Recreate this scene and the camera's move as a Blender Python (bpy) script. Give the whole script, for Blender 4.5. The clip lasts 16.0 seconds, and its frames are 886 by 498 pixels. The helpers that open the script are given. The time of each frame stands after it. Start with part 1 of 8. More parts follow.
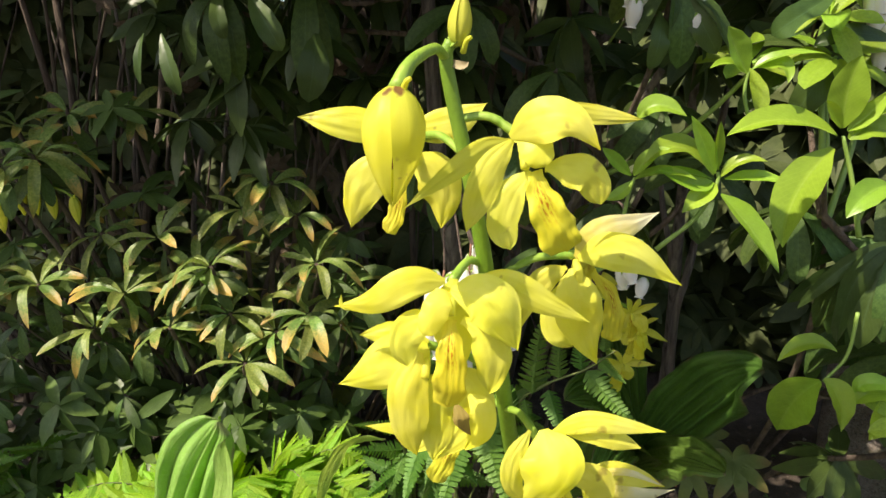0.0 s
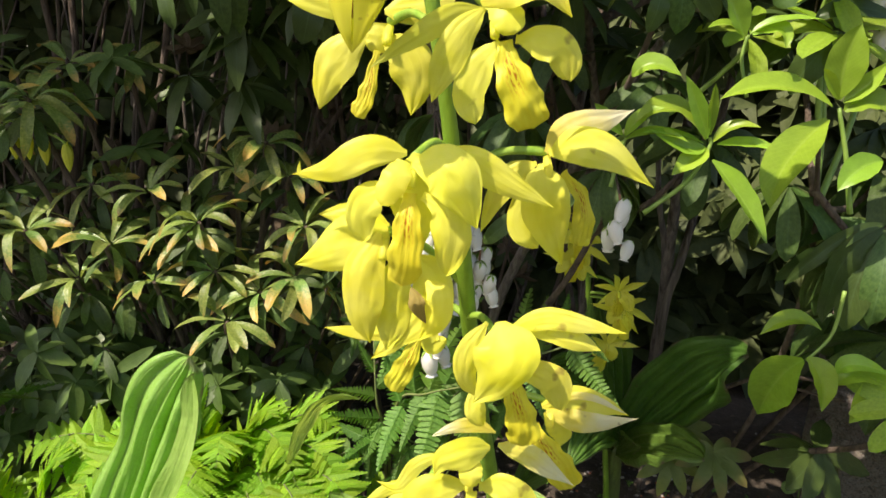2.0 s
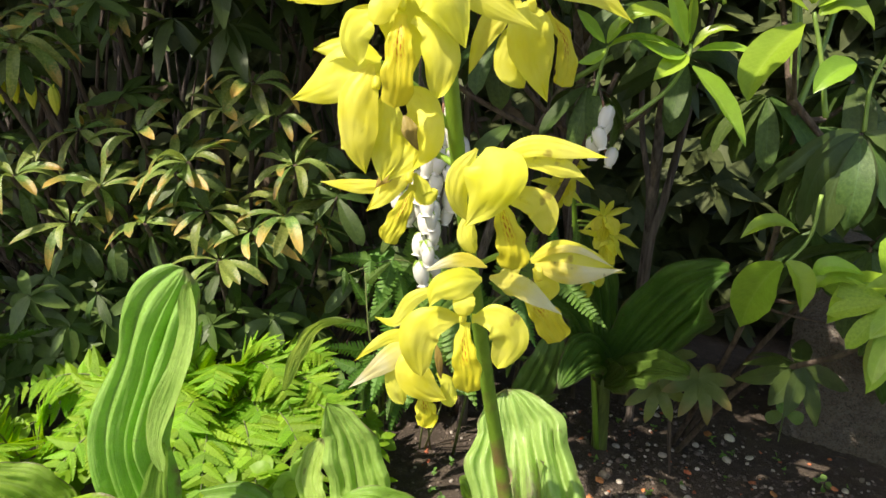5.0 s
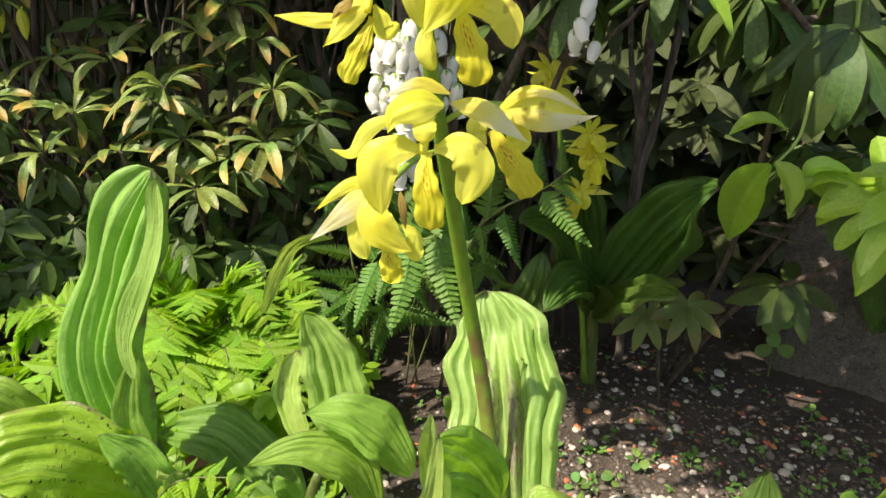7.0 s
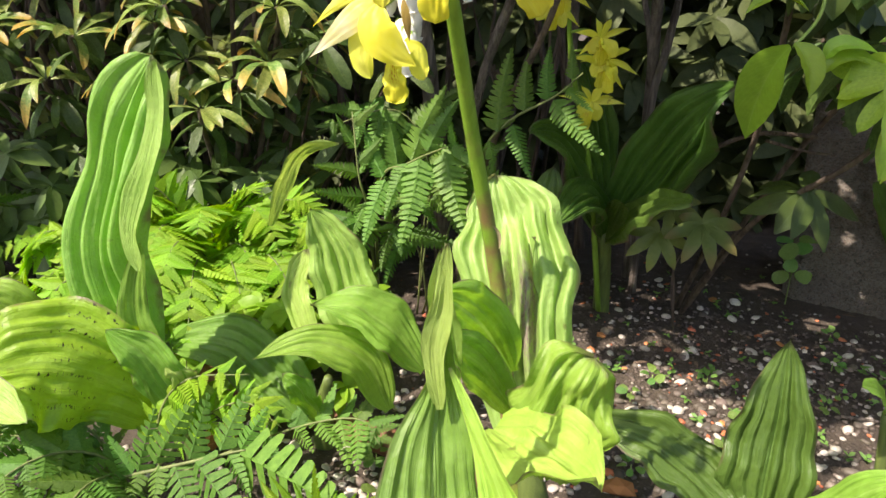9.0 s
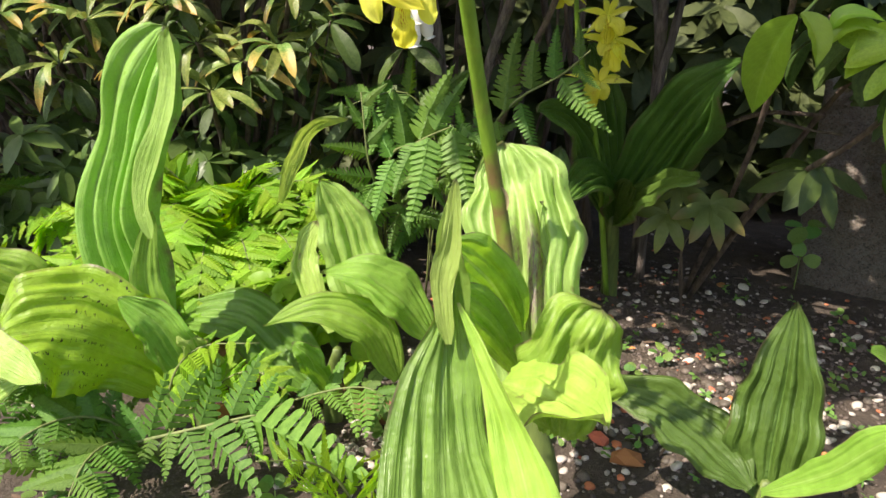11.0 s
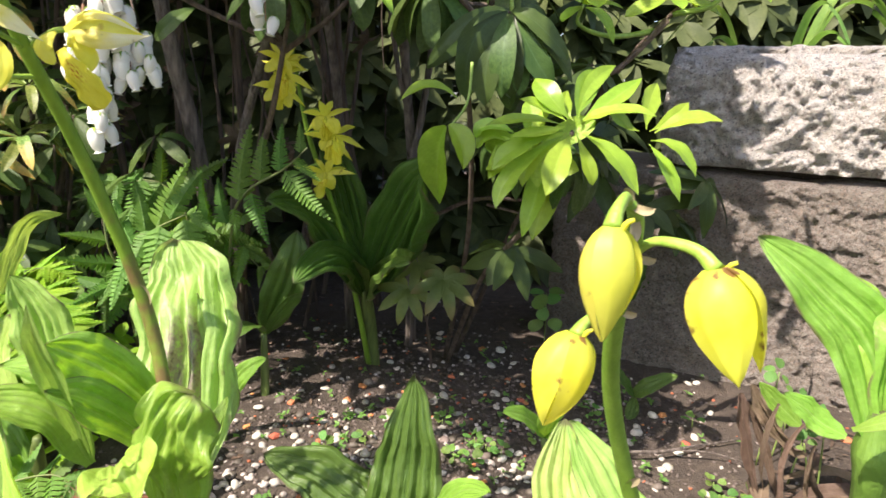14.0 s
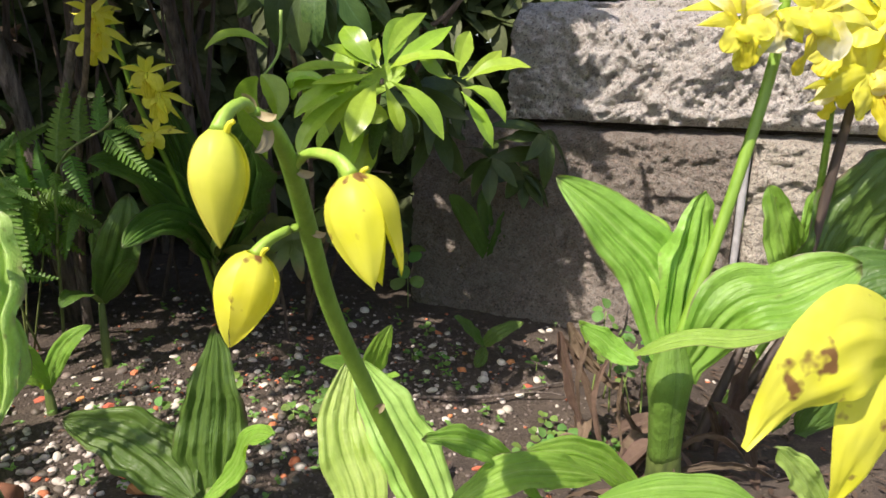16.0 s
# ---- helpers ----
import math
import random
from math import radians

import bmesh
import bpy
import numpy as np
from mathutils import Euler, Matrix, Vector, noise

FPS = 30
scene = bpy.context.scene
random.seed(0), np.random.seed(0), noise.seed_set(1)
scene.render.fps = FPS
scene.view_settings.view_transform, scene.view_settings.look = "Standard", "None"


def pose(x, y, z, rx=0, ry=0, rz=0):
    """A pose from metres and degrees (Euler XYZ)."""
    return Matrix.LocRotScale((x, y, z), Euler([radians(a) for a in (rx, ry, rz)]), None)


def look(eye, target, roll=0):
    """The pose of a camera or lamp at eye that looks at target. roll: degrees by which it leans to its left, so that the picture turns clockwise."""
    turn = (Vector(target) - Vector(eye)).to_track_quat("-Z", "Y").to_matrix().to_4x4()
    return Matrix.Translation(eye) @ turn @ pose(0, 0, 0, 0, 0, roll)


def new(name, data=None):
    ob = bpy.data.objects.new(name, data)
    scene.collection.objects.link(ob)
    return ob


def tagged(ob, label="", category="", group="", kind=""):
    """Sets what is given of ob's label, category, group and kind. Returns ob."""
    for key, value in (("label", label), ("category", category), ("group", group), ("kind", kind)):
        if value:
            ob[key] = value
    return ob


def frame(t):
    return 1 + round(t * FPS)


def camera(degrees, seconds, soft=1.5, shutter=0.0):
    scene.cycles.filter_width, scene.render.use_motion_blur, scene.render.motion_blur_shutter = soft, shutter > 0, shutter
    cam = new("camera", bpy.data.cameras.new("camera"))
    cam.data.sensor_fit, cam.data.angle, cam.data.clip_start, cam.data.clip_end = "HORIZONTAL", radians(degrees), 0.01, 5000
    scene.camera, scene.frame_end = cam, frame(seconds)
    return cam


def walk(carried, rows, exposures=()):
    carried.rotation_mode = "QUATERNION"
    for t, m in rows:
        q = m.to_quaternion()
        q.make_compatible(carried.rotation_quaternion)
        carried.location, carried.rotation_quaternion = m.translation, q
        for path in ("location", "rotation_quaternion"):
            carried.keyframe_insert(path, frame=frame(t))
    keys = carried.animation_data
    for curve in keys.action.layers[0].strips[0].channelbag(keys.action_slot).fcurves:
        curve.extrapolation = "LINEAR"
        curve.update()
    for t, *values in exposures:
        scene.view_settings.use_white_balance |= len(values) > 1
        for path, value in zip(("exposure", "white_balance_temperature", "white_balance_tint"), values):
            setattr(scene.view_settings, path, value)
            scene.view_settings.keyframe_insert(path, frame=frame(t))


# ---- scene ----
cam = camera(65.6, 16.0, soft=1.5, shutter=0.25)
PATH = [
    (0, (0.033, 0.029, 0.592), (0.017, 1.969, 0.108), 0.5),
    (0.5, (0.038, 0.027, 0.595), (0.015, 1.972, 0.129), 1.0),
    (1, (0.034, 0.025, 0.588), (0.023, 1.977, 0.151), 3.4),
    (1.5, (0.039, 0.024, 0.568), (0.035, 1.974, 0.122), 4.1),
    (2, (0.049, 0.025, 0.546), (0.026, 1.972, 0.091), 4.1),
    (2.5, (0.05, 0.021, 0.53), (0.003, 1.968, 0.076), 4.0),
    (3, (0.058, 0.018, 0.518), (-0.001, 1.964, 0.061), 3.8),
    (3.2, (0.057, 0.015, 0.511), (0.002, 1.96, 0.052), 3.7),
    (5.3, (0.051, -0.001, 0.483), (0.073, 1.934, -0.023), 3.1),
    (5.5, (0.053, 0.0, 0.472), (0.076, 1.933, -0.041), 3.0),
    (6, (0.055, 0.0, 0.462), (0.081, 1.928, -0.067), 2.7),
    (6.5, (0.06, 0.002, 0.446), (0.092, 1.924, -0.103), 2.8),
    (7, (0.068, 0.0, 0.432), (0.099, 1.919, -0.128), 2.8),
    (7.5, (0.065, 0.003, 0.413), (0.103, 1.918, -0.16), 2.6),
    (8, (0.067, 0.0, 0.397), (0.101, 1.91, -0.195), 2.4),
    (8.5, (0.066, -0.007, 0.369), (0.085, 1.9, -0.236), 2.2),
    (9, (0.072, -0.008, 0.361), (0.074, 1.896, -0.253), 1.6),
    (9.5, (0.07, -0.011, 0.352), (0.055, 1.892, -0.262), 1.2),
    (10, (0.07, -0.017, 0.341), (0.041, 1.89, -0.262), 1.1),
    (10.2, (0.071, -0.018, 0.336), (0.052, 1.889, -0.267), 1.2),
    (12.3, (0.074, -0.039, 0.339), (0.046, 1.872, -0.252), 1.6),
    (12.5, (0.083, -0.052, 0.341), (0.084, 1.873, -0.201), 2.5),
    (13, (0.15, -0.072, 0.34), (0.238, 1.87, -0.129), 2.2),
    (13.5, (0.215, -0.082, 0.372), (0.416, 1.862, -0.053), 1.9),
    (14, (0.239, -0.087, 0.378), (0.542, 1.844, -0.045), 2.1),
    (14.5, (0.258, -0.083, 0.388), (0.651, 1.83, -0.044), 1.6),
    (15, (0.273, -0.094, 0.374), (0.718, 1.801, -0.082), 2.2),
    (15.5, (0.306, -0.103, 0.366), (0.801, 1.774, -0.116), 1.7),
    (16, (0.326, -0.11, 0.361), (0.86, 1.753, -0.132), 1.4),
]
walk(cam, [(t, look(eye, target, roll)) for t, eye, target, roll in PATH], exposures=[(0, 0.37, 6900, 15), (3.2, 0.35, 6900, 15), (5.3, 0.40, 6850, 14), (7, 0.46, 6800, 15), (8, 0.58, 6750, 17), (9, 0.68, 6700, 18), (10, 0.63, 6650, 18), (12.5, 0.77, 6650, 17), (13.5, 1.01, 6450, 19), (14.2, 0.77, 6450, 21), (15, 0.57, 6450, 22), (15.5, 0.47, 6450, 21), (16, 0.39, 6450, 20)])

# ---------- light ----------
SUN_FROM = Vector((-0.50, -0.36, 0.79)).normalized()
world = bpy.data.worlds.new("world")
scene.world = world
world.use_nodes = True
wn = world.node_tree.nodes
sky = wn.new("ShaderNodeTexSky")
sky.sky_type, sky.sun_disc = "NISHITA", False
sky.dust_density, sky.ozone_density = 2.0, 0.8
sky.sun_elevation = math.asin(SUN_FROM.z)
sky.sun_rotation = math.atan2(SUN_FROM.x, SUN_FROM.y)
wn["Background"].inputs["Strength"].default_value = 0.15
world.node_tree.links.new(sky.outputs["Color"], wn["Background"].inputs["Color"])
sun = new("sun", bpy.data.lights.new("sun", "SUN"))
sun.data.energy, sun.data.angle, sun.data.color = 5.6, radians(0.55), (1.0, 0.92, 0.80)
sun.matrix_world = look(SUN_FROM * 10, (0, 0, 0))

# ---------- materials ----------


class Mat:
    """A node material under construction."""

    def __init__(self, name):
        self.m = bpy.data.materials.new(name)
        self.m.use_nodes = True
        self.t = self.m.node_tree
        self.bsdf = self.t.nodes["Principled BSDF"]
        self.out = self.t.nodes["Material Output"]

    def node(self, kind, **inputs):
        n = self.t.nodes.new(kind)
        for k, v in inputs.items():
            self.put(n, k.replace("_", " "), v)
        return n

    def put(self, n, k, v):
        s = n.inputs[int(k)] if k.isdigit() else n.inputs[k]
        if isinstance(v, bpy.types.NodeSocket):
            self.t.links.new(v, s)
        else:
            s.default_value = v

    def coord(self, kind="Object"):
        return self.node("ShaderNodeTexCoord").outputs[kind]

    def noise(self, vec, scale, detail=4.0, rough=0.55):
        n = self.node("ShaderNodeTexNoise", Vector=vec, Scale=scale, Detail=detail, Roughness=rough)
        return n.outputs["Fac"]

    def ramp(self, fac, *stops):
        n = self.node("ShaderNodeValToRGB", Fac=fac)
        e = n.color_ramp.elements
        while len(e) < len(stops):
            e.new(0.5)
        for el, (p, c) in zip(e, stops):
            el.position, el.color = p, (*c, 1) if len(c) == 3 else c
        return n.outputs["Color"]

    def mix(self, fac, a, b, mode="MIX"):
        n = self.node("ShaderNodeMix")
        n.data_type, n.blend_type = "RGBA", mode
        for i, v in ((0, fac), (6, a), (7, b)):
            if isinstance(v, bpy.types.NodeSocket):
                self.t.links.new(v, n.inputs[i])
            else:
                n.inputs[i].default_value = v if i == 0 else (*v, 1)
        return n.outputs[2]

    def math(self, op, a, b=0.5):
        n = self.node("ShaderNodeMath")
        n.operation = op
        self.put(n, "0", a)
        self.put(n, "1", b)
        return n.outputs[0]

    def span(self, v, a, b, c=0.0, d=1.0):
        n = self.node("ShaderNodeMapRange")
        for i, x in enumerate((v, a, b, c, d)):
            self.put(n, str(i), x)
        return n.outputs[0]

    def bump(self, height, strength, distance):
        n = self.node("ShaderNodeBump", Strength=strength, Distance=distance, Height=height)
        self.put(self.bsdf, "Normal", n.outputs["Normal"])
        return n.outputs["Normal"]

    def vary(self, col, hue=0.02, value=0.25):
        """Differs a little from object to object."""
        r = self.node("ShaderNodeObjectInfo").outputs["Random"]
        n = self.node("ShaderNodeHueSaturation", Color=col)
        self.put(n, "Hue", self.span(r, 0, 1, 0.5 - hue, 0.5 + hue))
        r2 = self.math("FRACT", self.math("MULTIPLY", r, 7.31), 0)
        self.put(n, "Value", self.span(r2, 0, 1, 1 - value, 1 + value))
        return n.outputs["Color"]

    def finish(self, col, rough, thin=0.0, thin_col=None, normal=None, spec=0.5):
        """thin: the share of light that passes through the sheet."""
        self.put(self.bsdf, "Base Color", col)
        self.put(self.bsdf, "Roughness", rough)
        self.put(self.bsdf, "Specular IOR Level", spec)
        if thin:
            tr = self.node("ShaderNodeBsdfTranslucent", Color=thin_col if thin_col is not None else col)
            if normal is not None:
                self.put(tr, "Normal", normal)
            mx = self.node("ShaderNodeMixShader", Fac=thin)
            self.t.links.new(self.bsdf.outputs[0], mx.inputs[1])
            self.t.links.new(tr.outputs[0], mx.inputs[2])
            self.t.links.new(mx.outputs[0], self.out.inputs["Surface"])
        return self.m


def leaf_mat(name, dark, light, rough=0.42, thin=0.35, veins=7.0, vein_depth=0.5, tip=None, tip_at=0.75,
             spots=0.0, hue=0.015, value=0.18, glow=1.5, pale=None, spec=0.5, cross=0.0, decay=0.0, ticks=0.0, scrape=0.0):
    """A leaf: ribs along it from the sheet's own (across, along) coordinates, mottling, a differing tip, brown specks."""
    k = Mat(name)
    uv, ob = k.coord("UV"), k.coord("Object")
    sep = k.node("ShaderNodeSeparateXYZ", Vector=uv)
    across, along = sep.outputs["X"], sep.outputs["Y"]
    big, fine = k.noise(ob, 22, 3), k.noise(ob, 190, 3)
    col = k.mix(k.span(big, 0.3, 0.7), dark, light)
    rnd0 = k.node("ShaderNodeObjectInfo").outputs["Random"]
    shift = k.node("ShaderNodeCombineXYZ", Z=k.math("MULTIPLY", rnd0, 40.0))
    lines = k.node("ShaderNodeVectorMath")
    k.put(lines, "0", k.node("ShaderNodeMapping", Vector=uv, Scale=(veins * 3.2, 0.9, 1.0)).outputs[0])
    k.put(lines, "1", shift.outputs[0])
    rib = k.noise(lines.outputs[0], 1.0, 4.0, 0.6)
    rib = k.span(rib, 0.3, 0.7)
    side = k.math("ABSOLUTE", k.math("SUBTRACT", across, 0.5), 0)
    mid = k.span(side, 0.0, 0.035, 1, 0)
    if pale:
        col = k.mix(k.math("MULTIPLY", k.span(rib, 0.55, 1.0), 0.14), col, pale)
        col = k.mix(k.math("MULTIPLY", k.span(rib, 0.22, 0.0), 0.16), col, tuple(c * 0.8 for c in dark))
        col = k.mix(k.math("MULTIPLY", mid, 0.4), col, pale)
    col = k.mix(k.math("MULTIPLY", k.span(fine, 0.35, 0.7), 0.25), col, tuple(c * 0.6 for c in dark))
    if cross:
        w = k.math("PINGPONG", k.math("ADD", k.math("MULTIPLY", along, 16.0), k.math("MULTIPLY", side, -9.0)), 0.5)
        col = k.mix(k.math("MULTIPLY", k.span(w, 0.08, 0.0), cross), col, pale or light)
    if tip:
        rnd = k.node("ShaderNodeObjectInfo").outputs["Random"]
        n = k.math("ADD", along, k.math("MULTIPLY", k.math("SUBTRACT", big, 0.5), 0.5))
        n = k.math("ADD", n, k.math("MULTIPLY", k.math("SUBTRACT", rnd, 0.5), 0.5))
        col = k.mix(k.span(n, tip_at - 0.2, tip_at + 0.15), col, tip)
    if spots:
        s = k.noise(ob, 75, 2, 0.4)
        col = k.mix(k.math("MULTIPLY", k.span(s, 0.72, 0.78), spots), col, (0.09, 0.055, 0.02))
    if decay:
        d = k.math("ADD", k.noise(ob, 48, 5, 0.65), k.math("MULTIPLY", k.math("POWER", along, 4.0), 0.16))
        d = k.math("ADD", d, k.math("MULTIPLY", side, 0.14))
        col = k.mix(k.math("MULTIPLY", k.span(d, 0.74, 0.84), decay), col, (0.16, 0.12, 0.09))
    if ticks:
        t = k.noise(k.node("ShaderNodeMapping", Vector=uv, Scale=(26.0, 75.0, 1.0)).outputs[0], 1.0, 2)
        rows = k.math("PINGPONG", k.math("ADD", k.math("MULTIPLY", across, 9.0), k.math("MULTIPLY", big, 1.5)), 0.5)
        where = k.math("MULTIPLY", k.span(rows, 0.30, 0.42), k.span(k.noise(ob, 30, 2), 0.46, 0.56))
        col = k.mix(k.math("MULTIPLY", k.math("MULTIPLY", k.span(t, 0.56, 0.62), where), ticks), col, (0.03, 0.03, 0.012))
    if scrape:
        place = k.math("MULTIPLY", k.math("MULTIPLY", k.span(along, 0.18, 0.3), k.span(along, 0.62, 0.46)), k.math("MULTIPLY", k.span(side, 0.20, 0.14), k.span(side, 0.02, 0.05)))
        torn = k.noise(k.node("ShaderNodeMapping", Vector=uv, Scale=(38.0, 26.0, 1.0)).outputs[0], 1.0, 5, 0.7)
        col = k.mix(k.math("MULTIPLY", k.math("MULTIPLY", k.span(torn, 0.38, 0.50), place), scrape), col, (0.30, 0.26, 0.19))
        col = k.mix(k.math("MULTIPLY", k.math("MULTIPLY", k.span(torn, 0.54, 0.62), place), scrape), col, (0.14, 0.11, 0.08))
    if veins > 4:
        rim = k.math("MULTIPLY", k.span(side, 0.465, 0.492), k.span(k.noise(ob, 34, 3), 0.47, 0.58))
        col = k.mix(k.math("MULTIPLY", rim, 0.75), col, (0.17, 0.09, 0.085))
        end = k.math("ADD", along, k.math("MULTIPLY", k.math("SUBTRACT", k.noise(ob, 60, 3), 0.5), 0.16))
        col = k.mix(k.math("MULTIPLY", k.span(end, 0.965, 1.0), 0.7), col, (0.10, 0.06, 0.05))
    col = k.vary(col, hue, value)
    h = k.math("ADD", k.math("MULTIPLY", rib, vein_depth * 0.6), k.math("MULTIPLY", fine, 0.3))
    h = k.math("ADD", h, k.math("MULTIPLY", k.noise(ob, 70, 3, 0.6), vein_depth * 2.2))
    nrm = k.bump(h, 0.6, 0.0022 if veins > 4 else 0.0012)
    bright = k.node("ShaderNodeHueSaturation", Color=col, Saturation=1.12, Value=glow, Hue=0.49)
    return k.finish(col, k.span(fine, 0.2, 0.8, rough - 0.07, rough + 0.1), thin, bright.outputs[0], nrm, spec)


CAL_LEAF = leaf_mat("calanthe_leaf", (0.205, 0.395, 0.045), (0.335, 0.565, 0.095), 0.34, 0.38, 9, 0.7, spots=0.35,
                    pale=(0.52, 0.70, 0.22), hue=0.012, value=0.12, decay=0.2)
CAL_TICKS = leaf_mat("calanthe_leaf_scratched", (0.245, 0.425, 0.025), (0.365, 0.565, 0.055), 0.36, 0.42, 9, 0.7, spots=0.3,
                     pale=(0.40, 0.59, 0.12), hue=0.0, value=0.04, decay=0.3, ticks=0.95)
CAL_PALE = leaf_mat("calanthe_leaf_pale", (0.295, 0.475, 0.085), (0.44, 0.63, 0.165), 0.35, 0.36, 9, 0.7, spots=0.5,
                    pale=(0.50, 0.68, 0.20), hue=0.012, value=0.10, decay=0.12)
CAL_TORN = leaf_mat("calanthe_leaf_scraped", (0.305, 0.49, 0.115), (0.42, 0.605, 0.18), 0.35, 0.36, 9, 0.7, spots=0.5,
                    pale=(0.52, 0.69, 0.22), hue=0.0, value=0.04, decay=0.3, scrape=1.0)
# dark copy of the orchid leaf; on the shaded plants the colour carries shade
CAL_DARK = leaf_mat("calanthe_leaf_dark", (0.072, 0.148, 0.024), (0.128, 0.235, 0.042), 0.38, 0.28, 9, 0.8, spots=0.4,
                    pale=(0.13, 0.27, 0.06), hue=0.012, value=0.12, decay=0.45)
CAL_TALL = leaf_mat("calanthe_leaf_tall", (0.225, 0.445, 0.075), (0.345, 0.60, 0.135), 0.28, 0.36, 9, 0.7, spots=0.4,
                    pale=(0.50, 0.70, 0.24), hue=0.0, value=0.03, decay=0.1)
# darkened copy of the orchid leaf for blades and bases that lie in shade
CAL_SHADED = leaf_mat("calanthe_leaf_mid", (0.125, 0.265, 0.038), (0.215, 0.40, 0.07), 0.33, 0.32, 9, 0.7, spots=0.3,
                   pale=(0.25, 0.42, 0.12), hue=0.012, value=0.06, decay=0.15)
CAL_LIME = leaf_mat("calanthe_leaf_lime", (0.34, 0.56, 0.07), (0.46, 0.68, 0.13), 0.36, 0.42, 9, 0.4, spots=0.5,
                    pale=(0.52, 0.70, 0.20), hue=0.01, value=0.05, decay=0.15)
PIERIS_NEW = leaf_mat("shrub_leaf_new", (0.23, 0.395, 0.030), (0.345, 0.53, 0.052), 0.34, 0.32, 1, 0.15,
                      pale=(0.40, 0.57, 0.12), value=0.15, cross=0.3, glow=1.3)
PIERIS_OLD = leaf_mat("shrub_leaf_old", (0.042, 0.080, 0.016), (0.088, 0.145, 0.033), 0.38, 0.14, 1, 0.15, spec=0.3,
                      pale=(0.11, 0.19, 0.08), value=0.3, spots=0.2, cross=0.3)
PIERIS_BRONZE = leaf_mat("shrub_leaf_bronze", (0.13, 0.225, 0.045), (0.31, 0.40, 0.11), 0.27, 0.26, 1, 0.1,
                         tip=(0.56, 0.33, 0.10), tip_at=0.90, pale=(0.33, 0.38, 0.14), hue=0.03, value=0.22)
FERN_LIME = leaf_mat("fern_lime", (0.20, 0.40, 0.018), (0.33, 0.56, 0.038), 0.5, 0.42, 1, 0.2, value=0.18)
HEDGE_LEAF = leaf_mat("hedge_leaf", (0.045, 0.062, 0.020), (0.090, 0.110, 0.038), 0.55, 0.14, 1, 0.15, spec=0.25, pale=(0.07, 0.10, 0.03), value=0.3)
FERN_DARK = leaf_mat("fern_dark", (0.085, 0.20, 0.026), (0.155, 0.30, 0.045), 0.48, 0.32, 1, 0.2, value=0.2)
CLOVER = leaf_mat("seedling_leaf", (0.12, 0.25, 0.045), (0.20, 0.36, 0.08), 0.5, 0.35, 1, 0.1, value=0.25, hue=0.03)
MAPLE = leaf_mat("maple_leaf", (0.14, 0.20, 0.045), (0.24, 0.30, 0.075), 0.45, 0.35, 1, 0.2, tip=(0.24, 0.20, 0.07),
                 tip_at=0.85, value=0.15)
DRY = leaf_mat("dry_leaf", (0.10, 0.065, 0.04), (0.24, 0.17, 0.11), 0.75, 0.15, 6, 0.8, value=0.35, pale=(0.32, 0.25, 0.18), glow=1.0)
STRAP = leaf_mat("strap_leaf", (0.12, 0.26, 0.045), (0.22, 0.37, 0.08), 0.45, 0.35, 5, 0.5, value=0.15, pale=(0.42, 0.55, 0.18))


def petal_mat(name, deep, light, thin=0.48, streak=None, pale=0.0, bruise=0.0, cut=0.70, shoulder=0.0):
    k = Mat(name)
    uv, ob = k.coord("UV"), k.coord("Object")
    sep = k.node("ShaderNodeSeparateXYZ", Vector=uv)
    across, along = sep.outputs["X"], sep.outputs["Y"]
    stretch = k.node("ShaderNodeMapping", Vector=uv, Scale=(26.0, 1.6, 1.0)).outputs[0]
    fibre, blot, fine = k.noise(stretch, 1.0, 3), k.noise(ob, 60, 3), k.noise(ob, 420, 3)
    col = k.mix(k.span(blot, 0.3, 0.7), deep, light)
    col = k.mix(k.math("MULTIPLY", k.span(fibre, 0.5, 0.8), 0.14), col, tuple(c * 0.8 for c in deep))
    if pale:
        col = k.mix(k.math("MULTIPLY", k.span(k.math("ADD", along, k.math("SUBTRACT", blot, 0.5)), 0.35, 0.8), pale), col, (0.86, 0.84, 0.62))
    if shoulder:
        col = k.mix(k.math("MULTIPLY", k.span(k.math("ADD", along, k.math("MULTIPLY", k.math("SUBTRACT", blot, 0.5), 0.4)), 0.32, 0.0), shoulder), col, (0.50, 0.60, 0.06))
    if bruise:
        big = k.noise(ob, 85, 3, 0.45)
        col = k.mix(k.math("MULTIPLY", k.span(big, cut, cut + 0.05), bruise), col, (0.26, 0.14, 0.05))
        small = k.noise(ob, 170, 2, 0.4)
        col = k.mix(k.math("MULTIPLY", k.span(small, 0.74, 0.80), bruise * 0.8), col, (0.24, 0.16, 0.05))
    if streak:
        s = k.math("PINGPONG", k.math("MULTIPLY", across, 8.0), 0.5)
        side = k.math("ABSOLUTE", k.math("SUBTRACT", across, 0.5), 0)
        zone = k.math("MULTIPLY", k.span(side, 0.24, 0.12), k.math("MULTIPLY", k.span(along, 0.1, 0.22), k.span(along, 0.62, 0.42)))
        patch = k.span(k.noise(uv, 16, 3), 0.42, 0.58)
        col = k.mix(k.math("MULTIPLY", k.math("MULTIPLY", zone, patch), k.span(s, 0.1, 0.3)), col, streak)
    col = k.vary(col, 0.006, 0.06)
    nrm = k.bump(k.math("ADD", fibre, k.math("MULTIPLY", fine, 0.3)), 0.14, 0.0004)
    return k.finish(col, 0.46, thin, col, nrm, 0.35)


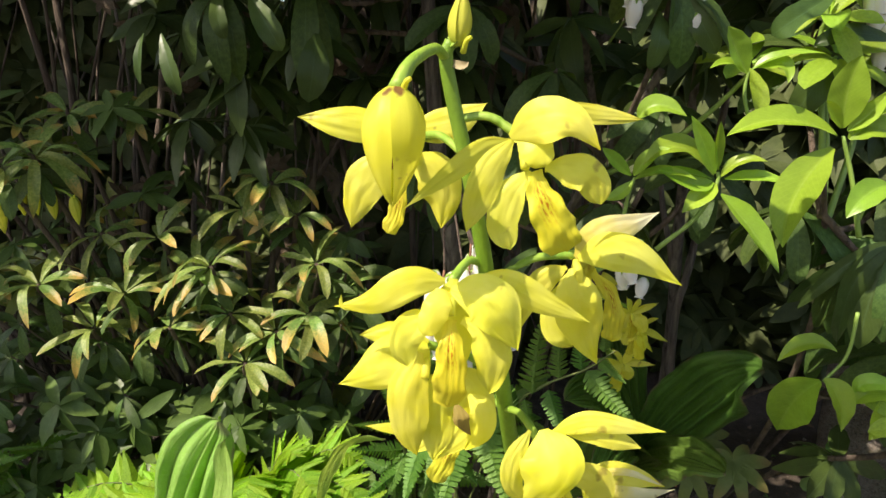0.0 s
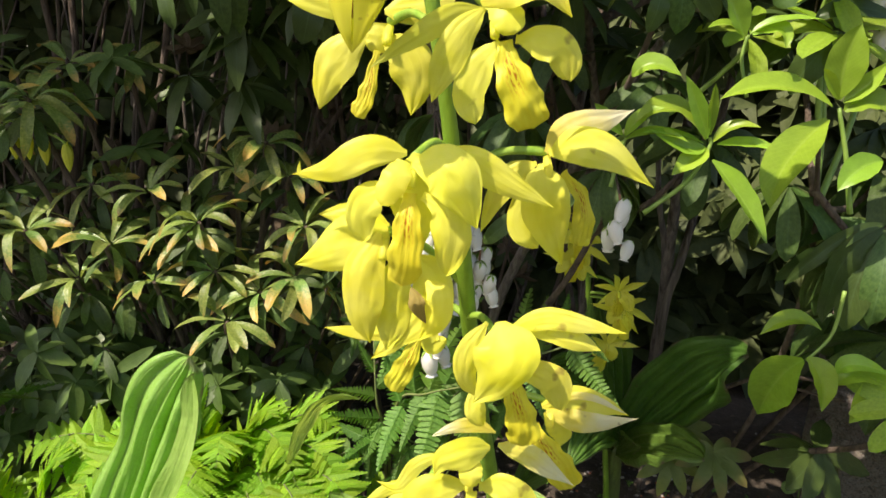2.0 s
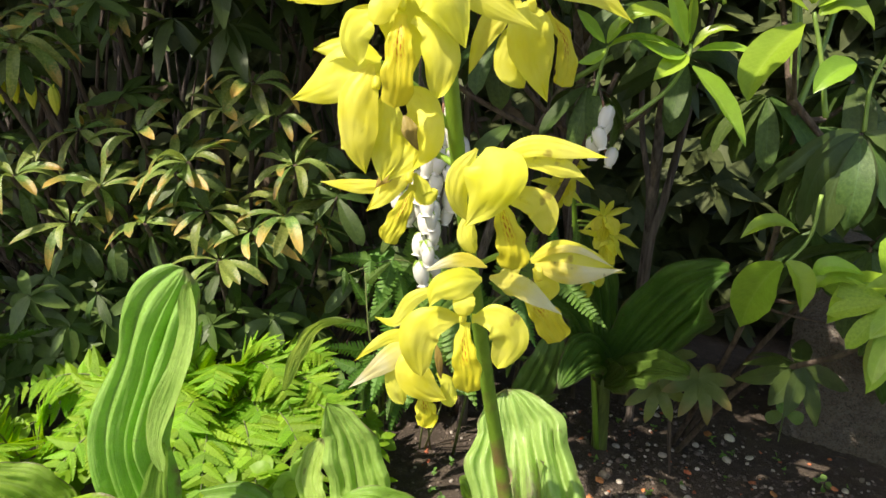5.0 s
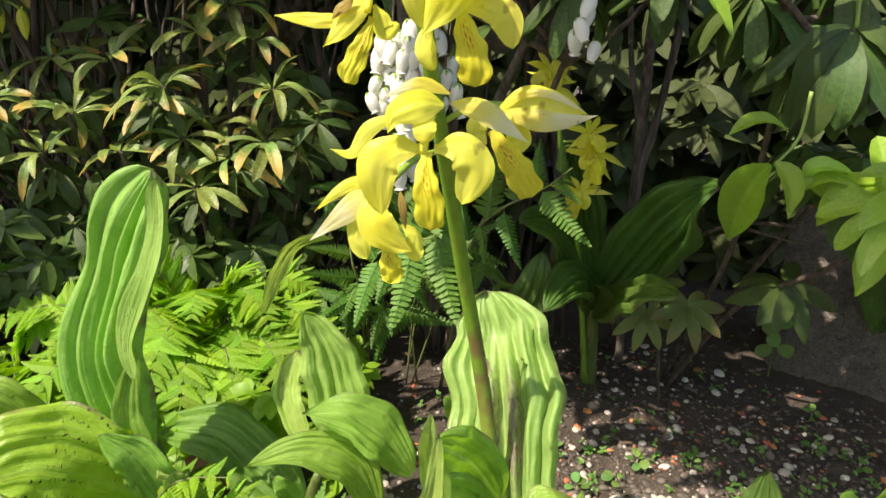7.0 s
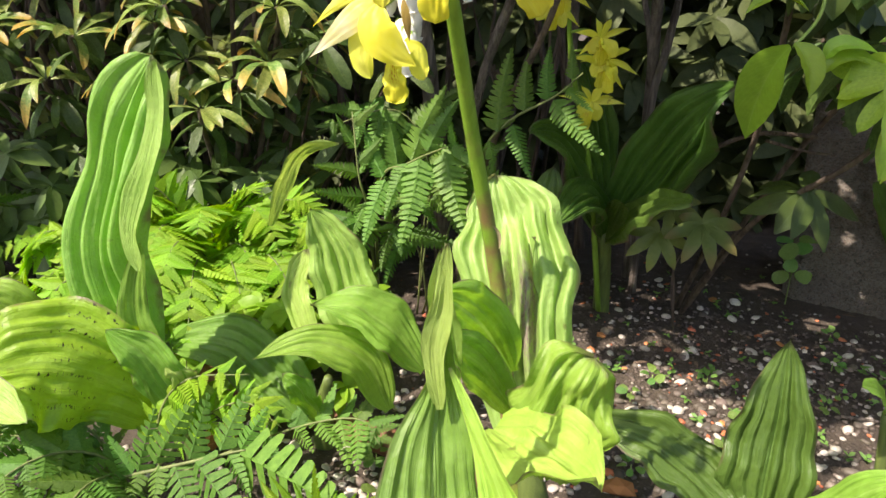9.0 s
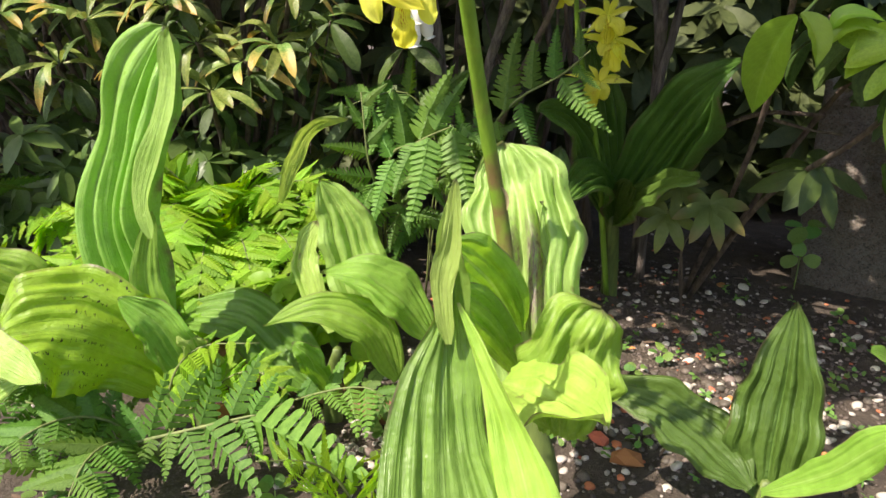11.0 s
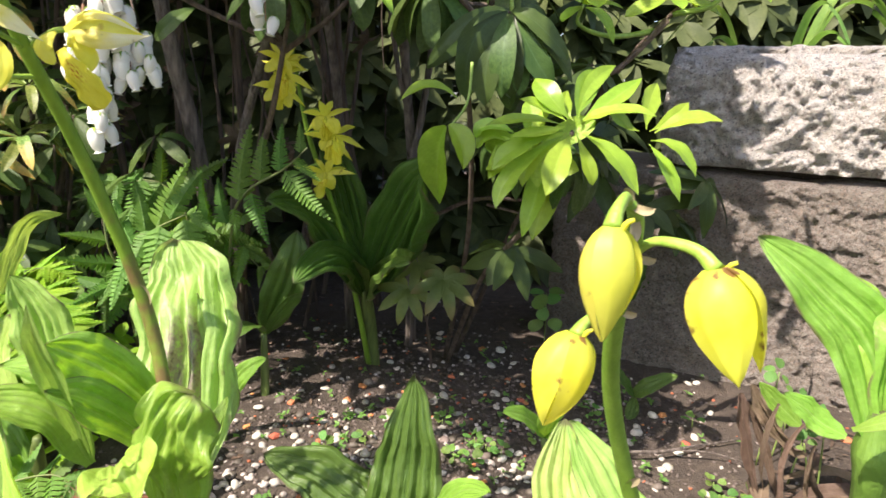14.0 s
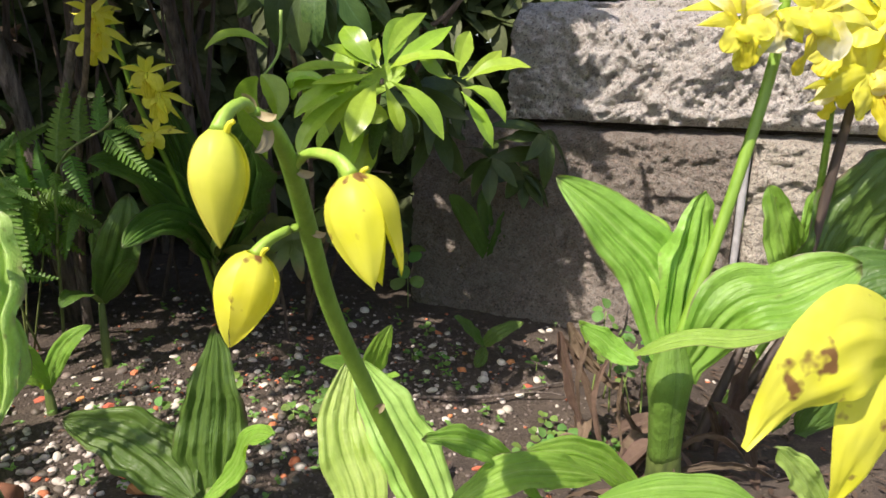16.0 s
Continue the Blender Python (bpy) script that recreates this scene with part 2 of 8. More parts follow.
PETAL = petal_mat("petal_yellow", (0.89, 0.87, 0.045), (0.94, 0.93, 0.17), thin=0.46, bruise=0.55)
PETAL_PALE = petal_mat("petal_fading", (0.82, 0.72, 0.06), (0.88, 0.82, 0.22), pale=0.85, bruise=0.7)
PETAL_BROWN = petal_mat("petal_withered", (0.16, 0.10, 0.04), (0.42, 0.32, 0.07), 0.25)
LIP = petal_mat("lip_yellow", (0.82, 0.74, 0.03), (0.90, 0.85, 0.09), streak=(0.55, 0.20, 0.01))
BUD = petal_mat("bud_yellow", (0.82, 0.82, 0.045), (0.88, 0.88, 0.12), 0.42, bruise=1.0, cut=0.595, shoulder=0.55)
BUD_GREEN = petal_mat("bud_greenish", (0.60, 0.62, 0.06), (0.76, 0.74, 0.12), 0.34, bruise=0.7, shoulder=0.8)
BELL = petal_mat("bell_white", (0.88, 0.87, 0.76), (0.93, 0.93, 0.87), 0.28)


def stem_mat(name, a, b, rough=0.45, stain=None, relief=0.0008):
    k = Mat(name)
    ob = k.coord("Object")
    stretch = k.node("ShaderNodeMapping", Vector=ob, Scale=(1.0, 1.0, 0.12)).outputs[0]
    col = k.mix(k.span(k.noise(stretch, 160, 4), 0.3, 0.7), a, b)
    if stain:
        z = k.node("ShaderNodeSeparateXYZ", Vector=ob).outputs["Z"]
        n = k.math("ADD", k.noise(ob, 40, 4), k.span(z, 0.20, 0.38, 0.06, -0.22))
        col = k.mix(k.span(n, 0.40, 0.62), col, stain)
    fine = k.noise(ob, 600, 3)
    k.bump(k.math("ADD", fine, k.noise(stretch, 300, 3)), 0.4 if relief < 0.001 else 1.0, relief)
    return k.finish(col, rough)


STALK = stem_mat("flower_stalk", (0.13, 0.25, 0.018), (0.20, 0.34, 0.03), stain=(0.17, 0.125, 0.042))
STALK_GREEN = stem_mat("flower_stalk_green", (0.14, 0.27, 0.022), (0.21, 0.36, 0.04))
PEDICEL = stem_mat("pedicel", (0.18, 0.34, 0.03), (0.32, 0.47, 0.07))
SHEATH = stem_mat("leaf_sheath", (0.065, 0.095, 0.026), (0.145, 0.20, 0.045), 0.55)
TWIG_GREEN = stem_mat("green_twig", (0.16, 0.28, 0.05), (0.28, 0.42, 0.08))
TWIG = stem_mat("twig_bark", (0.06, 0.043, 0.032), (0.19, 0.14, 0.10), 0.8, relief=0.003)
BARK = stem_mat("grey_bark", (0.07, 0.055, 0.044), (0.30, 0.25, 0.205), 0.85, relief=0.005)
TWIG_RED = stem_mat("flower_twig", (0.16, 0.06, 0.03), (0.28, 0.14, 0.07), 0.6)
BRACT = stem_mat("bract", (0.22, 0.17, 0.08), (0.38, 0.33, 0.18), 0.7)
DARKSTEM = stem_mat("dark_stem", (0.035, 0.025, 0.02), (0.09, 0.065, 0.045), 0.6)


def soil_mat():
    k = Mat("soil")
    ob = k.coord("Object")
    big, mid, fine = k.noise(ob, 5, 4), k.noise(ob, 42, 5, 0.6), k.noise(ob, 330, 5, 0.65)
    col = k.mix(k.span(big, 0.35, 0.65), (0.056, 0.043, 0.031), (0.092, 0.071, 0.051))
    col = k.mix(k.span(mid, 0.45, 0.7), col, (0.122, 0.095, 0.068))
    col = k.mix(k.span(fine, 0.55, 0.75), col, (0.20, 0.165, 0.13))
    col = k.mix(k.span(fine, 0.42, 0.30), col, (0.04, 0.032, 0.025))
    k.bump(k.math("ADD", k.math("MULTIPLY", mid, 0.8), fine), 0.9, 0.006)
    return k.finish(col, 0.92)


def granite_mat(name="granite", a=(0.72, 0.68, 0.59), b=(0.84, 0.80, 0.705), c=(0.93, 0.90, 0.82)):
    k = Mat(name)
    ob = k.coord("Object")
    big, mid, fine = k.noise(ob, 7, 5), k.noise(ob, 55, 6, 0.7), k.noise(ob, 480, 4, 0.7)
    col = k.mix(k.span(big, 0.35, 0.65), a, b)
    col = k.mix(k.span(mid, 0.48, 0.66), col, c)
    col = k.mix(k.span(mid, 0.38, 0.28), col, (0.34, 0.31, 0.28))
    for scale, cut, share in ((330.0, 0.88, 0.55), (620.0, 0.86, 0.5)):
        speck = k.node("ShaderNodeTexVoronoi", Vector=ob, Scale=scale)
        grain = k.node("ShaderNodeSeparateColor", Color=speck.outputs["Color"])
        col = k.mix(k.math("MULTIPLY", k.span(grain.outputs[0], cut, cut + 0.04), share), col, (0.10, 0.095, 0.09))
        col = k.mix(k.math("MULTIPLY", k.span(grain.outputs[1], 0.70, 0.76), 0.6), col, c)
        col = k.mix(k.math("MULTIPLY", k.span(grain.outputs[2], 0.82, 0.86), 0.35), col, (0.50, 0.36, 0.27))
    chip = k.noise(ob, 120, 5, 0.7)
    flake = k.node("ShaderNodeTexVoronoi", Vector=ob, Scale=95.0).outputs["Distance"]
    h = k.math("ADD", k.math("MULTIPLY", mid, 1.0), k.math("ADD", chip, k.math("MULTIPLY", fine, 0.5)))
    k.bump(k.math("ADD", h, k.math("MULTIPLY", flake, 0.35)), 1.0, 0.014)
    return k.finish(col, 0.85, spec=0.3)


def stone_mat(name, a, b, rough=0.6, value=0.2, hue=0.02):
    k = Mat(name)
    ob = k.coord("Object")
    col = k.mix(k.span(k.noise(ob, 90, 4), 0.3, 0.7), a, b)
    isl = k.node("ShaderNodeNewGeometry").outputs["Random Per Island"]
    n = k.node("ShaderNodeHueSaturation", Color=col)
    k.put(n, "Value", k.span(isl, 0, 1, 1 - value, 1 + value))
    col = k.vary(n.outputs[0], hue, value)
    k.bump(k.noise(ob, 700, 3), 0.3, 0.0006)
    return k.finish(col, rough)


SOIL, GRANITE = soil_mat(), granite_mat()
# darker copy of the brown granite: the left block's shade is in its colour
GRANITE_SHADED = granite_mat("granite_dirty", (0.27, 0.235, 0.19), (0.37, 0.325, 0.265), (0.48, 0.43, 0.36))
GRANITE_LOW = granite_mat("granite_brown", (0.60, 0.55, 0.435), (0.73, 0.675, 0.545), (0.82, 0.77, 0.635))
PEB_WHITE = stone_mat("white_pebble", (0.34, 0.305, 0.245), (0.60, 0.555, 0.47), value=0.22)
PEB_GREY = stone_mat("grey_pebble", (0.085, 0.066, 0.05), (0.19, 0.155, 0.125), value=0.35)
PEB_RED = stone_mat("orange_shard", (0.36, 0.11, 0.045), (0.52, 0.20, 0.08), 0.8, 0.25)
TERRA = stone_mat("terracotta", (0.16, 0.07, 0.038), (0.24, 0.108, 0.058), 0.7, 0.05, 0.0)
MORTAR = stone_mat("mortar", (0.30, 0.30, 0.29), (0.44, 0.44, 0.43), 0.8, 0.05, 0.0)

# ---------- building helpers ----------


def thing(name, at, label, category, group="", kind=""):
    """An Empty at a thing's base."""
    e = new(name)
    e.empty_display_size = 0.02
    e.location = at
    return tagged(e, label, category, group, kind)


def origin(ob):
    """Where a thing or part stands in the world, before any update."""
    p = Vector(ob.location)
    while ob.parent:
        ob = ob.parent
        p += Vector(ob.location)
    return p


def mesh(name, verts, faces, uvs, mat, smooth=True):
    me = bpy.data.meshes.new(name)
    me.from_pydata(verts, [], faces)
    if uvs is not None:
        lay = me.uv_layers.new(name="UVMap")
        idx = np.empty(len(me.loops), dtype=np.int32)
        me.loops.foreach_get("vertex_index", idx)
        lay.data.foreach_set("uv", np.asarray(uvs, dtype=np.float32)[idx].ravel())
    if smooth:
        me.polygons.foreach_set("use_smooth", np.ones(len(me.polygons), dtype=bool))
    me.materials.append(mat)
    return me


def put(name, me, parent, at=None, label=""):
    """Links a mesh as a part; its vertices are given round `at`, a place in the world."""
    ob = new(name, me)
    if parent is not None:
        ob.parent = parent
        ob.location = Vector(at if at is not None else origin(parent)) - origin(parent)
    elif at is not None:
        ob.location = at
    return tagged(ob, label)


def grid_faces(nu, nv):
    return [(j * nu + i, j * nu + i + 1, (j + 1) * nu + i + 1, (j + 1) * nu + i) for j in range(nv - 1) for i in range(nu - 1)]


def bez(b, m, t, s):
    c = 2 * m - 0.5 * (b + t)
    return (1 - s) ** 2 * b + 2 * s * (1 - s) * c + s * s * t


def bez_line(base, mid, tip):
    """A soft line: through one place between the ends, or through several."""
    if isinstance(mid, list):
        line = smooth_path([base, *mid, tip], 61)

        def at(s):
            x = min(max(s, 0.0), 1.0) * 60
            i = min(int(x), 59)
            return line[i].lerp(line[i + 1], x - i)
        return at
    base, mid, tip = Vector(base), Vector(mid), Vector(tip)
    return lambda s: bez(base, mid, tip, s)


def sheet(base, mid, tip, width, face=(0, -1, 0.25), a=0.6, b=0.7, fold=0.0, cup=0.0, pleat=0.0, folds=4.0,
          wave=0.0, waves=3.0, twist=0.0, foot=0.0, nu=9, nv=16, seed=0, curl=0.0, crumple=0.0, hook=0.0):
    """Vertices of a leaf or petal about base: a midline through three places and a width that swells and narrows.
    face: the way its upper side looks. fold: V across. cup: hollow. pleat: ridges along. wave: ruffled rim. curl: rim rolled near the tip.
    crumple: small dents. hook: how far the tip turns up."""
    line = bez_line(base, mid, tip)
    base, face = Vector(base), Vector(face)
    rnd = random.Random(seed)
    folds = int(folds)
    deep = [rnd.uniform(0.35, 1.35) for _ in range(folds + 2)]
    wide = [rnd.uniform(0.55, 1.6) for _ in range(folds)]
    crease = [2 * sum(wide[:k]) / sum(wide) - 1 for k in range(folds + 1)]
    ph = [rnd.uniform(0, 6.28) for _ in range(4)]
    top = (a / (a + b)) ** a * (b / (a + b)) ** b
    vs, uvs = [], []
    for j in range(nv):
        s = j / (nv - 1)
        se = min(max(s, 0.0), 1.0)
        p = line(se)
        tan = (line(min(1, se + 0.02)) - line(max(0, se - 0.02))).normalized()
        side = tan.cross(face)
        side.normalize()
        nrm = side.cross(tan)
        if twist:
            q = Matrix.Rotation(radians(twist) * se, 3, tan)
            side, nrm = q @ side, q @ nrm
        w = 0.5 * width * max(foot * (1 - se) ** 2, (se ** a) * ((1 - se) ** b) / top, 0.012)
        for i in range(nu):
            u = -1 + 2 * i / (nu - 1)
            h = fold * abs(u) * w - cup * (1 - u * u) * w
            if pleat:
                x = min(max(u + 0.10 * (1 - u * u) * noise.noise(Vector((1.4 * u, 1.3 * se, seed * 1.9))), -0.9999), 0.9999)
                k = max(q for q in range(folds) if crease[q] <= x)
                gap = crease[k + 1] - crease[k]
                ridge = 1 - abs(2 * (x - crease[k]) / gap - 1) ** 1.7
                h += 3.2 * pleat * w * gap * deep[k] * (ridge - 0.5) * (0.35 + 0.65 * math.sin(math.pi * min(1, se * 1.02)) ** 0.7) * (1 + 0.6 * noise.noise(Vector((k * 3.3, 4.5 * se, seed))))
            h += wave * width * abs(u) ** 2 * math.sin(waves * 6.283 * se + ph[0 if u < 0 else 1]) * min(1, 4 * se)
            h += 0.25 * wave * width * u * math.sin(waves * 15 * se + ph[2 if u < 0 else 3]) * abs(u)
            wu = w * (1 + 0.9 * wave * math.sin(waves * 8.1 * se + ph[1 if u < 0 else 2]))
            h += 0.9 * wave * width * noise.noise(Vector((1.6 * u, 4.5 * se, seed * 1.7 + 0.3))) * min(1, 3 * se)
            if crumple:
                h += crumple * w * noise.noise(Vector((6.5 * u, 4.5 * se, seed * 2.3))) + 0.45 * crumple * w * noise.noise(Vector((13 * u, 10 * se, seed * 1.1)))
                wu *= 1 + 0.5 * crumple * noise.noise(Vector((2.0 if u > 0 else -2.0, 11 * se, seed * 0.7)))
            h += hook * width * (2.2 * max(0, se - 0.45)) ** 2
            h -= curl * width * (abs(u) ** 2) * se * se
            vs.append(p + side * (u * wu) + nrm * h - base)
            uvs.append(((u + 1) / 2, se))
    return vs, grid_faces(nu, nv), uvs


def blade(name, parent, base, mid, tip, width, mat, label="", **kw):
    vs, fs, uvs = sheet(base, mid, tip, width, **kw)
    return put(name, mesh(name, vs, fs, uvs, mat), parent, base, label)


def smooth_path(points, n):
    """n places on a soft line through the points."""
    pts = [Vector(p) for p in points]
    if len(pts) == 2:
        return [pts[0].lerp(pts[1], i / (n - 1)) for i in range(n)]
    pts = [2 * pts[0] - pts[1]] + pts + [2 * pts[-1] - pts[-2]]
    out, segs = [], len(pts) - 3
    for k in range(n):
        x = k / (n - 1) * segs
        i = min(int(x), segs - 1)
        f = x - i
        p0, p1, p2, p3 = pts[i:i + 4]
        out.append(0.5 * (2 * p1 + (p2 - p0) * f + (2 * p0 - 5 * p1 + 4 * p2 - p3) * f * f + (3 * p1 - p0 - 3 * p2 + p3) * f ** 3))
    return out


def tube_data(points, radii, n=14, sides=9, ribs=0.0, knob=0.0, seed=0):
    rnd = random.Random(seed)
    base = Vector(points[0])
    line = smooth_path(points, n)
    vs, uvs, fs = [], [], []
    for j, p in enumerate(line):
        s = j / (n - 1)
        x = s * (len(radii) - 1)
        i = min(int(x), len(radii) - 2)
        r = radii[i] + (radii[i + 1] - radii[i]) * (x - i)
        r *= 1 + knob * rnd.uniform(-1, 1)
        tan = (line[min(n - 1, j + 1)] - line[max(0, j - 1)]).normalized()
        ref = Vector((1, 0, 0)) if abs(tan.x) < 0.85 else Vector((0, 1, 0))
        e1 = tan.cross(ref).normalized()
        e2 = tan.cross(e1)
        for k in range(sides):
            a = 6.28318 * k / sides
            rr = r * (1 + ribs * math.cos(a * 3))
            vs.append(p + e1 * math.cos(a) * rr + e2 * math.sin(a) * rr - base)
            uvs.append((k / sides, s))
    for j in range(n - 1):
        for k in range(sides):
            fs.append((j * sides + k, j * sides + (k + 1) % sides, (j + 1) * sides + (k + 1) % sides, (j + 1) * sides + k))
    fs.append(tuple(range(sides - 1, -1, -1)))
    fs.append(tuple(range((n - 1) * sides, n * sides)))
    return vs, fs, uvs


def tube(name, parent, points, radii, mat, label="", **kw):
    vs, fs, uvs = tube_data(points, radii, **kw)
    return put(name, mesh(name, vs, fs, uvs, mat), parent, points[0], label)


def bud_sepals(parent, top, tip, width, mat, flare=0.0, seed=0, turn=0.0, names="sepal"):
    """A closed bud: three overlapping sepals round one axis, swollen, ending in a point."""
    top, tip = Vector(top), Vector(tip)
    axis = (tip - top)
    length = axis.length
    axis.normalize()
    e1 = axis.cross(Vector((0, 1, 0))).normalized()
    e2 = axis.cross(e1)
    rnd = random.Random(seed)
    for k in range(3):
        a0 = 2.0944 * k + turn
        vs, uvs = [], []
        nu, nv = 13, 16
        for j in range(nv):
            s = j / (nv - 1)
            r = 0.5 * width * (math.sin(math.pi * min(1.0, s ** 0.82 * 0.93 + 0.07)) ** 0.8 * (1 - 0.12 * s) + 0.02)
            for i in range(nu):
                u = -1 + 2 * i / (nu - 1)
                spread = 1.22 * (1 - 0.25 * s)
                a = a0 + u * spread
                rr = r * (1 + 0.09 * (1 if u > 0 else -1) * abs(u) ** 1.5 + 0.05 * math.exp(-(u / 0.10) ** 2) - 0.035 * math.cos(u * 9) + 0.05 * noise.noise(Vector((1.5 * u, 3 * s, seed + k * 3.3))))
                out = flare * length * max(0.0, s - 0.45) ** 1.6 * (1 if k != 1 else 0.1)
                d = e1 * math.cos(a) + e2 * math.sin(a)
                dm = e1 * math.cos(a0) + e2 * math.sin(a0)
                vs.append(axis * (s * length * (1 - 0.03 * abs(u) - 0.04 * (k == 2))) + d * rr + dm * out)
                uvs.append(((u + 1) / 2, s))
        put(names, mesh(names, vs, grid_faces(nu, nv), uvs, mat), parent, top)


def hang_bud(plant, foot, top, tip, width, mat, rise=0.012, flare=0.0, seed=0, turn=0.0, rad=0.0017, bract=True):
    """A bud with its arching pedicel; foot is where that leaves the stalk."""
    foot, top, tip = Vector(foot), Vector(top), Vector(tip)
    up = (foot + top) / 2 + Vector((0, 0, rise))
    ped = tube("bud", plant, [foot, foot.lerp(up, 0.55) + Vector((0, 0, rise * 0.35)), up.lerp(top, 0.5) + Vector((0, 0, rise * 0.3)), top + (tip - top) * 0.02],
               [rad, rad, rad * 1.25, rad * 1.7], PEDICEL, n=16, sides=10, ribs=0.08)
    bud_sepals(ped, top, tip, width, mat, flare, seed, turn)
    spur = top + Vector((0.0030, -0.003, 0.0015))
    tube("spur", ped, [top + Vector((0.002, -0.001, -0.002)), spur, spur + Vector((0.0016, -0.0012, 0.0012))], [0.0011, 0.0009, 0.0007], BUD, n=6, sides=7)
    if bract:
        blade("bract", ped, foot, foot + Vector((0.004, -0.003, -0.002)), foot + Vector((0.007, -0.004, -0.001)), 0.003, BRACT, nu=5, nv=8, cup=0.5)
    return ped


PIECES = {  # kind: width exponents at the foot and tip, hollow, keel, ruffle
    "sepal": dict(a=0.80, b=1.25, cup=-0.10, fold=-0.05, wave=0.035, waves=1.3, crumple=0.07, foot=0.16, pleat=0.012, folds=3),
    "petal": dict(a=0.85, b=1.02, cup=-0.10, fold=-0.04, wave=0.045, waves=1.4, crumple=0.10, foot=0.16, pleat=0.016, folds=4),
    "lip_lobe": dict(a=0.85, b=0.62, cup=-0.08, wave=0.06, waves=1.5, crumple=0.08, foot=0.25),
    "lip": dict(a=0.60, b=0.22, cup=-0.12, wave=0.10, pleat=0.07, folds=5, waves=2.6, foot=0.4, crumple=0.07),
    "hood": dict(a=0.45, b=0.40, cup=-0.28, fold=0.0, wave=0.03, foot=0.7),
}


def flower(plant, foot, throat, pieces, rise=0.004, seed=0, pedicel=0.0015):
    """A flower: foot is where its pedicel leaves the stalk. pieces: kind, 1 where it fades 2 where it is spotted and 3 where it has withered, width in cm, roll in degrees,
    and the line that its middle follows, in cm from the throat (right, away, up)."""
    foot, throat = Vector(foot), Vector(throat)
    top = throat + Vector((0, 0.004, 0.003))
    mid = (foot + top) / 2 + Vector((0, 0.001, rise))
    ped = tube("flower", plant, [foot, mid, top], [pedicel, pedicel, pedicel * 1.25], PEDICEL, n=12, sides=9, ribs=0.08)
    for n, (kind, fade, w, roll, spots) in enumerate(pieces):
        line = [throat + Vector(p) * 0.01 for p in spots]
        face = Matrix.Rotation(radians(roll), 3, (line[-1] - line[0]).normalized()) @ Vector((0, -1, 0.25))
        mat = (PETAL, PETAL_PALE, BUD, PETAL_BROWN)[fade] if fade else LIP if kind == "lip" else PETAL
        blade(kind, ped, line[0], line[1:-1], line[-1], w * 0.01, mat, face=face, seed=seed * 17 + n, nu=21 if kind == "lip" else 15, nv=24, **PIECES[kind])
    tube("column", ped, [throat + Vector((0, 0.004, 0.001)), throat + Vector((0, -0.003, -0.002)), throat + Vector((0, -0.006, -0.006))],
         [0.0014, 0.0019, 0.0015], PETAL, n=7, sides=8)
    return ped


# ---------- ground ----------


def soil_height(x, y):
    v = Vector((x, y, 0))
    return (0.010 * noise.noise(v * 4.0) + 0.006 * noise.noise(v * 13.0) + 0.003 * noise.noise(v * 45.0)) * (1 if abs(x) + abs(y) < 6 else 0.3)


def spread(n, inner, outer):
    """Places on a line from -outer to outer, close together near the middle."""
    k = np.linspace(-1, 1, n)
    return np.sign(k) * (inner * np.abs(k) + (outer - inner) * np.abs(k) ** 9)


def build_ground():
    xs, ys = spread(330, 1.15, 70) + 0.2, spread(330, 1.15, 70) + 0.55
    vs = [(x, y, soil_height(x, y)) for y in ys for x in xs]
    g = put("ground", mesh("ground", vs, grid_faces(330, 330), None, SOIL), None, (0, 0, 0), "dark crumbly garden soil strewn with small pebbles")
    return tagged(g, category="soil", kind="structure")


ground = build_ground()

# ---------- granite wall ----------
WALL_AT, WALL_ALONG, WALL_OUT = Vector((0.70, 0.83, 0)), Vector((0.77, -0.64, 0)).normalized(), Vector((-0.64, -0.77, 0)).normalized()
wall = thing("wall_granite", WALL_AT, "low garden wall of rough-hewn grey granite blocks", "wall", kind="structure")


